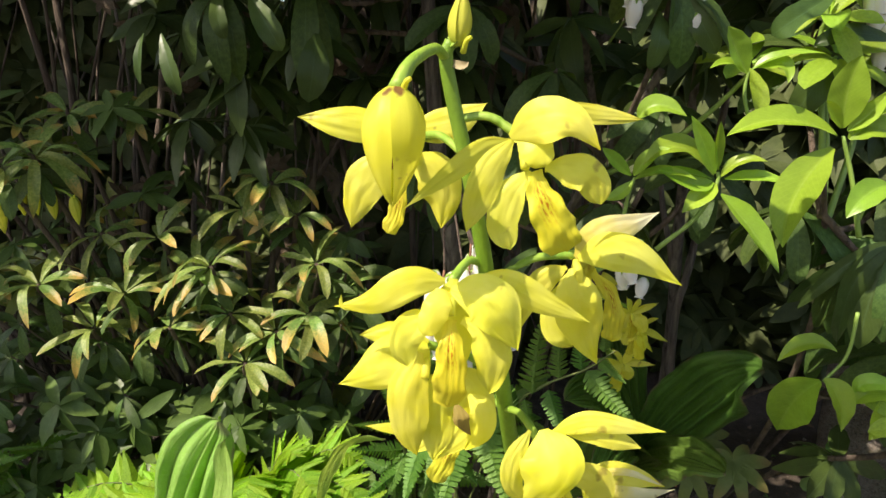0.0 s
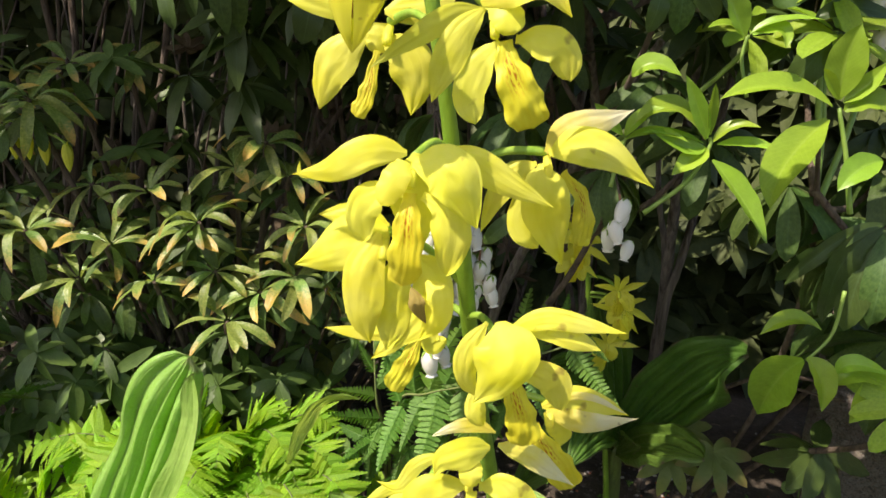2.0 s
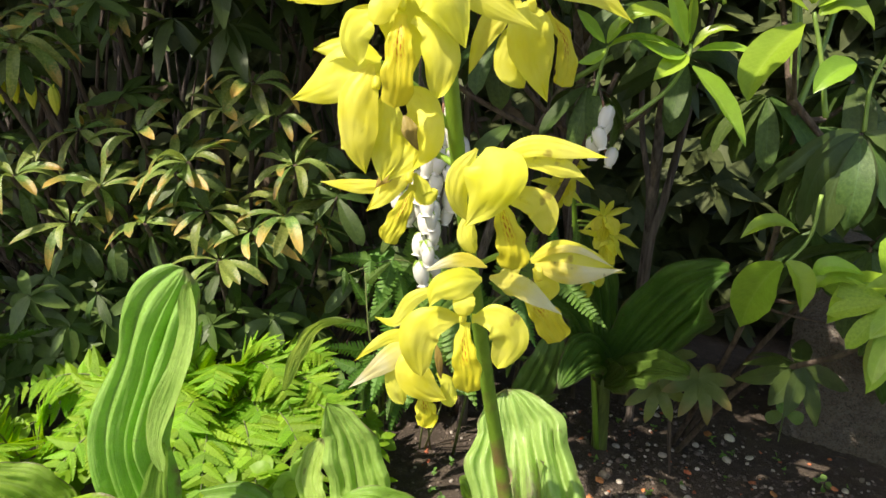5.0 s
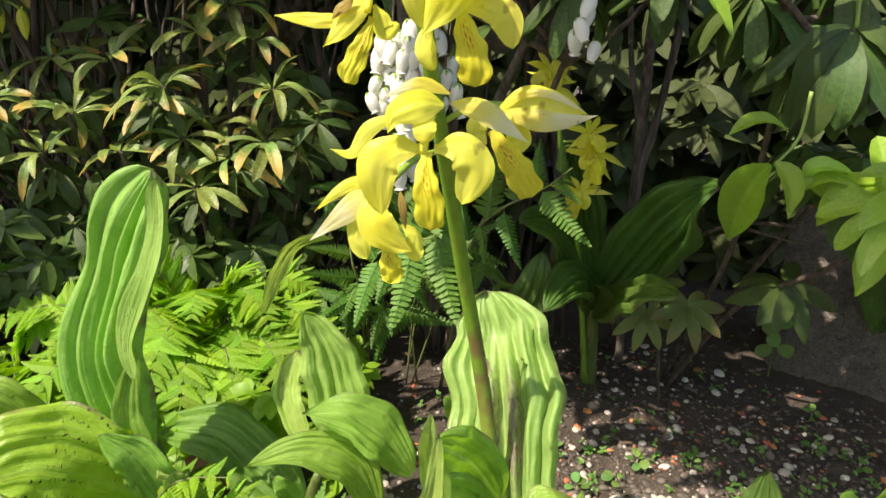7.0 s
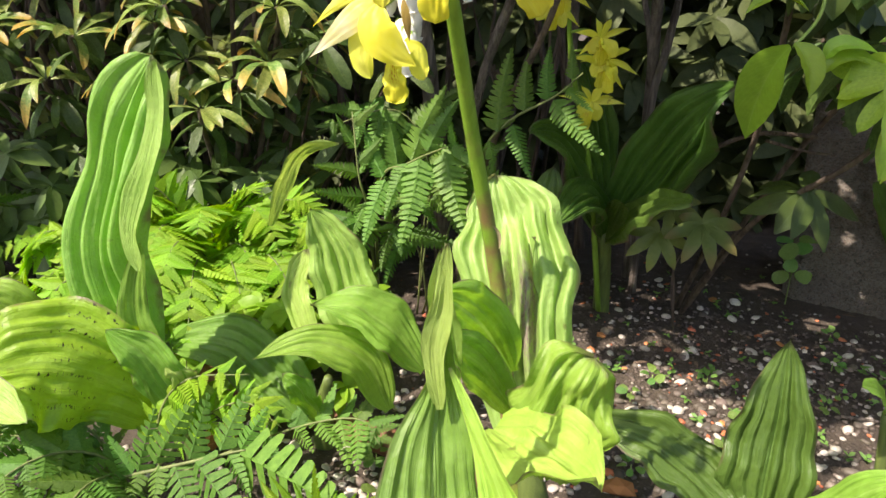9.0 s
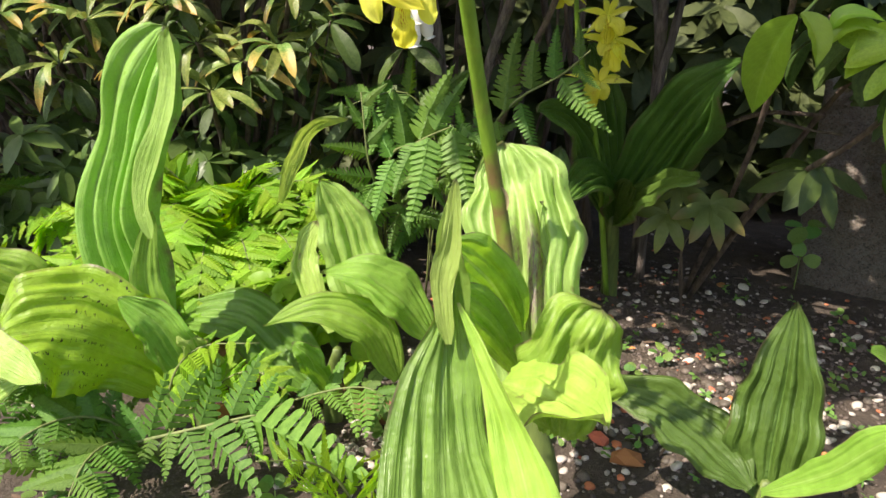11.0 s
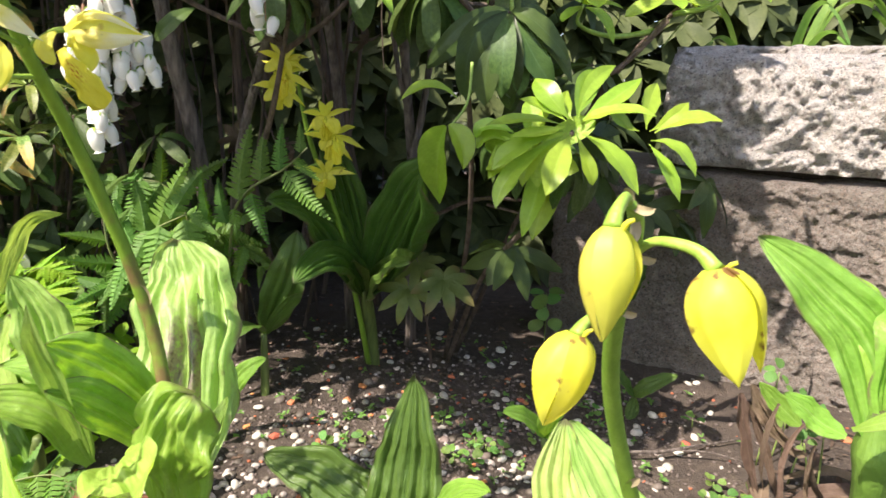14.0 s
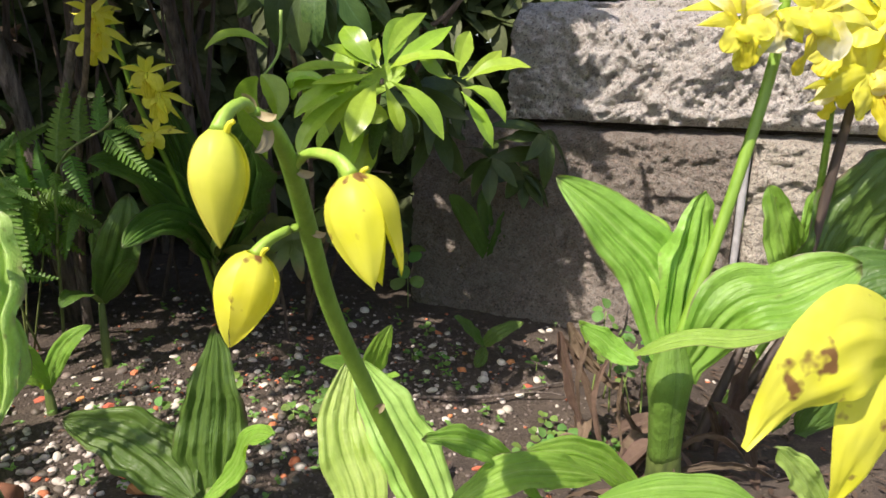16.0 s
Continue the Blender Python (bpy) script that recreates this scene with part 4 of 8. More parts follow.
flower(orchid, (0.068, 0.336, 0.398), (0.063, 0.272, 0.399), [
    ("petal", 1, 0.60, 0, ((0.9, 0.2, 1.6), (0.1, 0.1, 1.9), (-0.7, 0.0, 1.8), (-1.6, -0.1, 1.4))),
    ("sepal", 0, 0.63, 0, ((-1.1, -0.2, 0.7), (-2.1, -0.3, 0.2), (-2.8, -0.3, -0.8), (-3.7, -0.2, -0.7))),
    ("sepal", 1, 0.92, 0, ((1.0, -0.2, 1.3), (2.1, -0.4, 1.1), (3.0, -0.5, 0.6), (4.1, -0.4, -0.1))),
    ("lip_lobe", 0, 1.65, 0, ((-0.1, -0.3, -0.5), (-1.2, -0.6, -0.6), (-1.8, -0.6, -1.4), (-1.6, -0.4, -3.2))),
    ("lip_lobe", 0, 1.61, 0, ((0.4, -0.3, -0.5), (1.4, -0.6, -0.4), (2.0, -0.6, -1.2), (1.6, -0.4, -2.6))),
    ("lip", 0, 1.17, 0, ((0.1, -0.5, -0.6), (0.1, -0.9, -1.6), (0.3, -1.0, -2.6), (0.4, -0.7, -3.7))),
    ("sepal", 0, 1.27, 0, ((0.7, -0.3, 1.2), (-0.2, -0.8, 1.2), (-1.1, -0.9, 0.8), (-1.4, -0.8, 0.1))),
    ("hood", 0, 0.91, 0, ((0.1, -0.3, 0.8), (0.0, -0.8, 0.4), (0.0, -0.9, -0.2))),
], seed=9)
flower(orchid, (0.071, 0.346, 0.383), (0.044, 0.297, 0.367), [
    ("sepal", 0, 0.66, 0, ((0.1, 0.0, 0.5), (-0.9, -0.1, 0.7), (-1.9, -0.1, 0.2), (-2.9, -0.1, -0.7))),
    ("sepal", 1, 1.13, 0, ((0.0, -0.1, 0.5), (-0.8, -0.3, 0.0), (-1.8, -0.3, -0.9), (-3.1, -0.2, -2.0))),
    ("lip_lobe", 0, 1.01, 0, ((-0.3, 0.0, -0.4), (-0.9, -0.1, -1.1), (-0.9, -0.1, -1.9), (-0.5, 0.0, -2.8))),
    ("lip_lobe", 0, 0.84, 0, ((1.0, 0.0, -1.1), (1.5, 0.0, -1.6), (1.6, 0.0, -2.3), (1.8, 0.0, -2.8))),
    ("lip", 0, 1.05, 0, ((0.6, -0.1, -1.7), (0.5, -0.3, -2.5), (0.6, -0.3, -3.1), (0.6, -0.2, -3.8))),
    ("petal", 3, 0.36, 0, ((0.9, -0.5, 0.5), (1.0, -0.6, 0.0), (1.1, -0.6, -0.6), (1.2, -0.5, -1.2))),
    ("petal", 0, 1.61, 0, ((-0.1, -0.3, 0.3), (-0.2, -0.8, -0.6), (0.4, -0.8, -1.5), (1.5, -0.5, -2.2))),
], seed=10)
hang_bud(orchid, (0.032, 0.266, 0.598), (0.017, 0.237, 0.589), (0.016, 0.232, 0.554), 0.0187, BUD, rise=0.006, seed=1, turn=0.5)
hang_bud(orchid, (0.033, 0.265, 0.604), (0.035, 0.264, 0.602), (0.037, 0.262, 0.62), 0.0078, BUD_GREEN, rise=0.001, seed=2, turn=0.2, rad=0.0016, bract=False)

# ---------- flowerless orchids beside it ----------
young = thing("orchid_plant", (-0.03, 0.53, 0), "young flowerless ground orchid with striped pleated leaves", "orchid", "orchids in the bed")
tube("leaf_sheath", young, [(-0.03, 0.53, -0.01), (-0.028, 0.525, 0.04), (-0.022, 0.515, 0.075)], [0.009, 0.0085, 0.0068, 0.0035], SHEATH, n=10, sides=12, ribs=0.1)
blade("leaf", young, (0.008, 0.500, 0.098), [(-0.003, 0.512, 0.146), (-0.016, 0.520, 0.189)], (-0.034, 0.522, 0.221), 0.051, CAL_PALE, a=0.55, b=0.75, pleat=0.24, folds=5, wave=0.06, fold=0.12, foot=0.25, nu=51, nv=40, crumple=0.07, seed=21)
blade("leaf", young, (-0.024, 0.500, 0.097), [(-0.041, 0.510, 0.133), (-0.047, 0.520, 0.158)], (-0.038, 0.525, 0.186), 0.029, CAL_PALE, a=0.5, b=0.5, pleat=0.24, folds=6, wave=0.05, fold=0.12, foot=0.25, nu=37, nv=40, crumple=0.07, seed=22, face=(-0.5, -0.8, 0.2))
blade("leaf", young, (0.060, 0.480, 0.103), [(0.036, 0.475, 0.138), (0.008, 0.470, 0.159)], (-0.025, 0.465, 0.161), 0.044, CAL_LEAF, a=0.62, b=0.9, pleat=0.1, folds=6, wave=0.08, fold=0.2, foot=0.25, nu=37, nv=40, crumple=0.07, seed=23, waves=1.6, face=(0, -0.6, 0.9))
blade("leaf", young, (0.033, 0.480, 0.066), [(0.014, 0.470, 0.114), (-0.020, 0.460, 0.134)], (-0.066, 0.450, 0.124), 0.036, CAL_LEAF, a=0.62, b=0.9, pleat=0.1, folds=6, wave=0.09, fold=0.2, foot=0.25, nu=37, nv=40, crumple=0.07, seed=24, waves=1.5, face=(0, -0.7, 0.8))
blade("leaf", young, (-0.035, 0.520, 0.026), [(-0.077, 0.540, 0.060), (-0.122, 0.560, 0.084)], (-0.193, 0.585, 0.070), 0.060, CAL_SHADED, a=0.62, b=0.7, pleat=0.14, folds=5, wave=0.06, fold=0.25, foot=0.25, nu=37, nv=40, crumple=0.07, seed=25, waves=1.6, face=(0, -0.7, 0.8))
blade("leaf", young, (-0.021, 0.500, 0.039), [(-0.033, 0.480, 0.071), (-0.038, 0.470, 0.090)], (-0.050, 0.470, 0.101), 0.022, CAL_LEAF, a=0.62, b=0.7, pleat=0.085, folds=6, wave=0.1, fold=0.12, foot=0.25, nu=37, nv=40, crumple=0.07, seed=26)
blade("leaf", young, (-0.094, 0.490, 0.043), [(-0.121, 0.480, 0.080), (-0.129, 0.470, 0.097)], (-0.140, 0.470, 0.109), 0.021, CAL_PALE, a=0.62, b=0.7, pleat=0.085, folds=6, wave=0.12, fold=0.12, foot=0.25, nu=37, nv=40, crumple=0.07, seed=27)
blade("leaf", young, (-0.097, 0.640, 0.171), [(-0.081, 0.640, 0.217), (-0.059, 0.630, 0.249)], (-0.025, 0.620, 0.258), 0.020, CAL_PALE, a=0.5, b=0.7, pleat=0.085, folds=4, wave=0.05, fold=0.12, foot=0.25, nu=25, nv=40, crumple=0.07, seed=28, face=(0.6, -0.7, -0.3))

broad = thing("orchid_plant", (-0.135, 0.50, 0), "flowerless ground orchid with one tall upright pleated leaf", "orchid", "orchids in the bed")
tube("leaf_sheath", broad, [(-0.128, 0.492, -0.01), (-0.135, 0.495, 0.04), (-0.152, 0.50, 0.11)], [0.0095, 0.009, 0.0072, 0.0035], SHEATH, n=10, sides=12, ribs=0.1)
blade("leaf", broad, (-0.154, 0.490, 0.049), [(-0.177, 0.495, 0.115), (-0.192, 0.495, 0.185), (-0.177, 0.500, 0.253), (-0.162, 0.503, 0.299)], (-0.141, 0.505, 0.336), 0.065, CAL_TALL, label="tall upright green leaf with deep pleats", a=0.4, b=0.36, pleat=0.46, folds=4, wave=0.08, fold=0.05, foot=0.25, nu=61, nv=50, crumple=0.07, waves=1.9, face=(-0.2, -0.95, 0.2), seed=31)
blade("leaf", broad, (-0.151, 0.468, 0.184), [(-0.152, 0.470, 0.214), (-0.137, 0.472, 0.260), (-0.128, 0.476, 0.299)], (-0.128, 0.480, 0.335), 0.022, CAL_PALE, label="pale rim of the tall leaf turned over", a=0.4, b=0.42, pleat=0, folds=4, wave=0.1, fold=0.5, foot=0.25, nu=21, nv=40, crumple=0.12, waves=1.6, face=(-0.5, -0.9, 0.3), seed=37)
blade("leaf", broad, (-0.145, 0.478, 0.054), [(-0.153, 0.474, 0.107), (-0.163, 0.476, 0.151)], (-0.154, 0.480, 0.202), 0.024, CAL_LEAF, a=0.5, b=0.6, pleat=0.06, folds=4, wave=0.05, fold=0.3, foot=0.25, nu=25, nv=40, crumple=0.07, face=(0.4, -0.9, 0.2), seed=38)
blade("leaf", broad, (-0.144, 0.490, 0.049), [(-0.178, 0.465, 0.095), (-0.212, 0.440, 0.122)], (-0.246, 0.420, 0.122), 0.097, CAL_TICKS, label="broad arching leaf with black scratches", a=0.6, b=0.42, pleat=0.05, folds=8, wave=0.05, fold=0.05, foot=0.3, nu=49, nv=40, crumple=0.07, face=(-0.1, -0.9, 0.5), seed=32)
blade("leaf", broad, (-0.125, 0.485, 0.034), [(-0.141, 0.475, 0.082), (-0.153, 0.465, 0.116)], (-0.178, 0.460, 0.139), 0.042, CAL_LEAF, a=0.62, b=0.7, pleat=0.085, folds=6, wave=0.05, fold=0.12, foot=0.25, nu=37, nv=40, crumple=0.07, seed=33, face=(-0.1, -0.9, 0.4))
blade("leaf", broad, (-0.248, 0.52, 0.071), (-0.275, 0.5, 0.138), (-0.318, 0.48, 0.152), 0.041, CAL_LEAF, a=0.62, b=0.70, pleat=0.065, folds=6.0, wave=0.05, fold=0.12, foot=0.25, nu=37, nv=44, crumple=0.085, face=(0, -0.7, 0.7), seed=34)
blade("leaf", broad, (-0.297, 0.42, 0.127), (-0.237, 0.4, 0.121), (-0.195, 0.38, 0.109), 0.029, CAL_PALE, a=0.62, b=0.70, pleat=0.065, folds=6.0, wave=0.05, fold=0.12, foot=0.25, nu=37, nv=44, crumple=0.085, face=(0, -0.8, 0.6), seed=35)
blade("leaf", broad, (-0.304, 0.42, 0.054), (-0.257, 0.42, 0.081), (-0.23, 0.42, 0.093), 0.025, CAL_PALE, a=0.62, b=0.70, pleat=0.065, folds=6.0, wave=0.05, fold=0.12, foot=0.25, nu=37, nv=44, crumple=0.085, face=(0, -0.7, 0.7), seed=36)

low = thing("orchid_plant", (0.29, 0.385, 0), "low flowerless orchid with three dark striped leaves", "orchid", "orchids in the bed")
tube("leaf_sheath", low, [(0.292, 0.385, -0.01), (0.29, 0.38, 0.03), (0.288, 0.375, 0.055)], [0.011, 0.01, 0.0080, 0.0035], SHEATH, n=10, sides=12, ribs=0.1)
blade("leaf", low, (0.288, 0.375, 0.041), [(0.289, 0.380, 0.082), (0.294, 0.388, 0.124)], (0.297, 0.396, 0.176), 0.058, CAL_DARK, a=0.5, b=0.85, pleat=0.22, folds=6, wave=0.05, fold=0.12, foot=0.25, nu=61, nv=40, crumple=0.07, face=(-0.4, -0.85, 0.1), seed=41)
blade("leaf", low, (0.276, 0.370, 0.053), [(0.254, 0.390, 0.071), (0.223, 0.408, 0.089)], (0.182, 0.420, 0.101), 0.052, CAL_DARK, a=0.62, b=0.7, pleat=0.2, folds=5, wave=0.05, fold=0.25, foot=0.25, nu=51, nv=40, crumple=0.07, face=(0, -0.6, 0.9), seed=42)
blade("leaf", low, (0.283, 0.370, 0.049), [(0.305, 0.340, 0.086), (0.320, 0.315, 0.125)], (0.334, 0.290, 0.140), 0.024, CAL_LEAF, a=0.62, b=0.7, pleat=0.1, folds=6, wave=0.05, fold=0.12, foot=0.25, nu=37, nv=40, crumple=0.07, face=(0, -0.6, 0.9), seed=43)

# ---------- the orchid in bud ----------
budding = thing("orchid_plant", (0.45, 0.245, 0), "ground orchid with three hanging yellow buds on an arched stalk", "orchid", "orchids in the bed")
tube("flower_stalk", budding, [(0.452, 0.245, 0), (0.423, 0.232, 0.099), (0.385, 0.21, 0.191), (0.36, 0.185, 0.254), (0.348, 0.16, 0.299), (0.34, 0.135, 0.329), (0.334, 0.12, 0.343), (0.328, 0.112, 0.349)], [0.0046, 0.0044, 0.0042, 0.004, 0.0038, 0.0034, 0.0028, 0.0018], STALK_GREEN, n=44, sides=12, ribs=0.03)
hang_bud(budding, (0.347, 0.158, 0.301), (0.327, 0.146, 0.295), (0.316, 0.144, 0.259), 0.0226, BUD, rise=0.003, seed=3, turn=0.9)
hang_bud(budding, (0.341, 0.135, 0.328), (0.358, 0.11, 0.329), (0.367, 0.102, 0.293), 0.0236, BUD, rise=0.006, flare=0.42, seed=4, turn=2.2)
hang_bud(budding, (0.328, 0.113, 0.349), (0.318, 0.1, 0.344), (0.317, 0.098, 0.309), 0.0172, BUD_GREEN, rise=0.004, seed=5, turn=1.4)
blade("bract", budding, (0.332, 0.117, 0.345), (0.332, 0.115, 0.339), (0.328, 0.112, 0.336), 0.004, BRACT, nu=5, nv=8, cup=0.5)
blade("bract", budding, (0.328, 0.112, 0.348), (0.327, 0.111, 0.351), (0.325, 0.11, 0.354), 0.004, BRACT, nu=5, nv=8, cup=0.5)
blade("bract", budding, (0.382, 0.208, 0.19), (0.384, 0.203, 0.196), (0.387, 0.202, 0.199), 0.005, BRACT, nu=5, nv=8, cup=0.5)
tube("leaf_sheath", budding, [(0.452, 0.245, -0.01), (0.45, 0.245, 0.03), (0.444, 0.243, 0.06)], [0.014, 0.013, 0.0104, 0.0035], SHEATH, n=10, sides=12, ribs=0.1)
blade("leaf", budding, (0.392, 0.250, 0.070), [(0.384, 0.270, 0.109), (0.377, 0.290, 0.139)], (0.386, 0.310, 0.178), 0.036, CAL_PALE, a=0.5, b=0.55, pleat=0.13, folds=5, wave=0.05, fold=0.12, foot=0.25, nu=41, nv=40, crumple=0.07, face=(-0.1, -1, 0.25), seed=51)
blade("leaf", budding, (0.439, 0.245, 0.069), [(0.424, 0.270, 0.109), (0.408, 0.290, 0.142)], (0.389, 0.310, 0.177), 0.044, CAL_PALE, a=0.55, b=0.6, pleat=0.13, folds=5, wave=0.05, fold=0.12, foot=0.25, nu=41, nv=40, crumple=0.07, face=(0.3, -0.9, 0.3), seed=52)
blade("leaf", budding, (0.477, 0.200, 0.129), [(0.446, 0.190, 0.167), (0.423, 0.180, 0.186)], (0.399, 0.172, 0.195), 0.018, CAL_LEAF, a=0.62, b=0.7, pleat=0.16, folds=6, wave=0.08, fold=0.12, foot=0.25, nu=37, nv=40, crumple=0.07, face=(0, -0.6, 0.9), seed=53)
blade("leaf", budding, (0.549, 0.210, 0.114), [(0.526, 0.210, 0.137), (0.500, 0.208, 0.153)], (0.466, 0.205, 0.159), 0.022, CAL_LEAF, a=0.62, b=0.7, pleat=0.2, folds=5, wave=0.05, fold=0.12, foot=0.25, nu=41, nv=40, crumple=0.07, face=(0, -0.7, 0.8), seed=54)
blade("leaf", budding, (0.511, 0.200, 0.140), [(0.475, 0.185, 0.159), (0.443, 0.175, 0.167)], (0.411, 0.170, 0.155), 0.022, CAL_LEAF, a=0.62, b=0.7, pleat=0.14, folds=6, wave=0.08, fold=0.12, foot=0.25, nu=37, nv=40, crumple=0.07, face=(0, -0.6, 0.9), seed=55)
blade("leaf", budding, (0.506, 0.190, 0.133), [(0.538, 0.180, 0.142), (0.575, 0.175, 0.138)], (0.599, 0.170, 0.127), 0.016, CAL_LEAF, a=0.62, b=0.7, pleat=0.1, folds=6, wave=0.05, fold=0.12, foot=0.25, nu=37, nv=40, crumple=0.07, face=(0, -0.7, 0.8), seed=56)
blade("leaf", budding, (0.699, 0.200, 0.063), [(0.670, 0.200, 0.102), (0.651, 0.200, 0.124)], (0.632, 0.200, 0.142), 0.025, CAL_PALE, a=0.62, b=0.7, pleat=0.14, folds=6, wave=0.09, fold=0.12, foot=0.25, nu=37, nv=40, crumple=0.07, face=(-0.2, -0.8, 0.6), seed=57)

near_bud = thing("orchid_plant", (0.53, 0.02, 0), "ground orchid with large yellow buds on its stalk", "orchid", "orchids in the bed")
tube("flower_stalk", near_bud, [(0.53, 0.02, 0), (0.535, 0.02, 0.1), (0.532, 0.025, 0.2), (0.512, 0.032, 0.297), (0.5, 0.035, 0.326)], [0.0045, 0.0043, 0.004, 0.0035, 0.002], STALK_GREEN, n=26, sides=12)
flower(near_bud, (0.512, 0.032, 0.309), (0.503, 0.030, 0.291), [
    ("petal", 2, 2.6, 0, ((2.1, 1.0, -0.3), (0.4, 0.2, -0.8), (0.3, 0.2, -2.3), (0.9, 0.2, -3.7))),
    ("sepal", 2, 2.2, 0, ((0.1, 0.2, -0.7), (-1.3, -0.6, -1.6), (-2.0, -0.8, -3.0), (-2.5, -0.7, -4.9))),
    ("sepal", 2, 2.9, 0, ((0.9, 0.5, -0.5), (-2.5, -0.8, 0.5), (-4.5, -1.0, -0.3), (-5.7, -0.8, -2.2))),
], seed=7)


# ---------- flowering orchids by the wall ----------
walled = thing("orchid_plant", (0.665, 0.375, 0), "flowering ground orchid with bright pleated leaves beside the granite wall", "orchid", "orchids in the bed")
tube("leaf_sheath", walled, [(0.676, 0.370, -0.026), (0.669, 0.360, 0.009), (0.661, 0.352, 0.046), (0.656, 0.346, 0.078)], [0.0165, 0.0160, 0.0140, 0.0100], SHEATH, "thick mottled foot of old leaf sheaths", n=16, sides=18, ribs=0.10, knob=0.04)
tube("leaf_sheath", walled, [(0.661, 0.352, 0.044), (0.652, 0.342, 0.095), (0.649, 0.340, 0.125), (0.648, 0.340, 0.160)], [0.0135, 0.0150, 0.0190, 0.0100], CAL_SHADED, "funnel of rolled green leaf bases", n=18, sides=36, ribs=0.10)
tube("flower_stalk", walled, [(0.648, 0.335, 0.141), (0.657, 0.335, 0.174), (0.689, 0.338, 0.282), (0.712, 0.34, 0.384), (0.714, 0.342, 0.444)], [0.0056, 0.005, 0.0046, 0.0044, 0.004], STALK_GREEN, n=30, sides=12, knob=0.01)
blade("leaf", walled, (0.650, 0.335, 0.124), [(0.646, 0.360, 0.198), (0.612, 0.380, 0.242)], (0.568, 0.403, 0.282), 0.063, CAL_LEAF, a=0.55, b=0.75, pleat=0.16, folds=5, wave=0.05, fold=0.3, foot=0.45, nu=51, nv=40, crumple=0.07, waves=1.6, face=(-0.3, -0.8, 0.5), seed=61)
blade("leaf", walled, (0.647, 0.345, 0.169), [(0.647, 0.365, 0.206), (0.645, 0.385, 0.234)], (0.622, 0.400, 0.260), 0.041, CAL_LEAF, a=0.62, b=0.7, pleat=0.2, folds=4, wave=0.05, fold=0.12, foot=0.25, nu=37, nv=40, crumple=0.07, face=(-0.3, -0.9, 0.3), seed=65)
blade("leaf", walled, (0.654, 0.340, 0.121), [(0.654, 0.343, 0.198), (0.662, 0.345, 0.239)], (0.668, 0.345, 0.278), 0.047, CAL_LEAF, a=0.62, b=0.7, pleat=0.26, folds=5, wave=0.05, fold=0.12, foot=0.25, nu=51, nv=40, crumple=0.07, face=(0.1, -1, 0.2), seed=62)
blade("leaf", walled, (0.657, 0.335, 0.128), [(0.682, 0.315, 0.188), (0.721, 0.300, 0.205)], (0.768, 0.285, 0.229), 0.062, CAL_LEAF, a=0.62, b=0.6, pleat=0.1, folds=4, wave=0.06, fold=0.2, foot=0.45, nu=41, nv=40, crumple=0.07, waves=1.4, face=(0.1, -0.7, 0.8), seed=63)
blade("leaf", walled, (0.597, 0.310, 0.162), [(0.628, 0.295, 0.177), (0.668, 0.285, 0.178)], (0.711, 0.275, 0.186), 0.018, CAL_LEAF, a=0.62, b=0.7, pleat=0.06, folds=6, wave=0.07, fold=0.12, foot=0.25, nu=37, nv=40, crumple=0.07, waves=1.5, face=(0, -0.5, 1), seed=64)
blade("leaf", walled, (0.620, 0.340, 0.140), [(0.607, 0.350, 0.146), (0.594, 0.355, 0.157)], (0.577, 0.360, 0.168), 0.022, CAL_LEAF, a=0.62, b=0.7, pleat=0.085, folds=6, wave=0.05, fold=0.12, foot=0.25, nu=37, nv=40, crumple=0.07, face=(0, -0.8, 0.5), seed=66)
flower(walled, (0.712, 0.34, 0.404), (0.657, 0.315, 0.4), [
    ("sepal", 1, 1.8, 40, ((0, 0, 0), (-0.3, -0.6, 1.3), (-0.7, -0.2, 2.5))),
    ("sepal", 0, 1.1, -11, ((0, 0, 0), (-1.7, -0.5, 0.1), (-3.4, 0.1, -0.3))),
    ("sepal", 1, 1.2, 12, ((0, 0, 0), (1.7, -0.2, 1.0), (3.4, 0.1, 1.5))),
    ("petal", 1, 1.3, 13, ((0, 0, 0), (-1.4, -0.2, 1.1), (-2.7, 0.5, 1.8))),
    ("petal", 0, 1.1, -39, ((0, 0, 0), (1.4, 0.2, 1.0), (2.7, 0.8, 1.6))),
    ("lip_lobe", 0, 1.7, 0, ((0, 0, 0), (-0.8, -0.6, -0.9), (-1.5, -0.6, -2.0))),
    ("lip_lobe", 0, 1.7, 6, ((0, 0, 0), (1.1, -0.6, -0.2), (2.2, -0.7, -0.8))),
    ("lip", 0, 1.7, 16, ((0, 0, 0), (0.3, -0.6, -1.4), (0.7, -0.3, -3.0))),
    ("hood", 0, 1.4, 0, ((0, 0, 0), (-0.2, -0.9, -0.6), (-0.5, -0.8, -1.2))),
], seed=71)
flower(walled, (0.712, 0.34, 0.389), (0.689, 0.318, 0.409), [
    ("lip", 1, 2.4, 0, ((0, 0, 0), (-0.2, -0.3, -1.4), (-0.4, -0.3, -2.8))),
    ("lip_lobe", 0, 2.0, 20, ((0, 0, 0), (-1.4, -0.1, -1.8), (-2.7, 0.2, -4.1))),
    ("sepal", 0, 1.3, 0, ((0, 0, 0), (-4.0, -0.1, 0.4), (-8.0, 0.2, -0.3))),
    ("sepal", 0, 1.5, 0, ((0, 0, 0), (3.4, -0.2, -0.5), (6.8, 0.2, -2.1))),
    ("petal", 0, 1.9, 0, ((0, 0, 0), (1.4, -0.1, -0.8), (2.8, 0.3, -2.0))),
], seed=72)
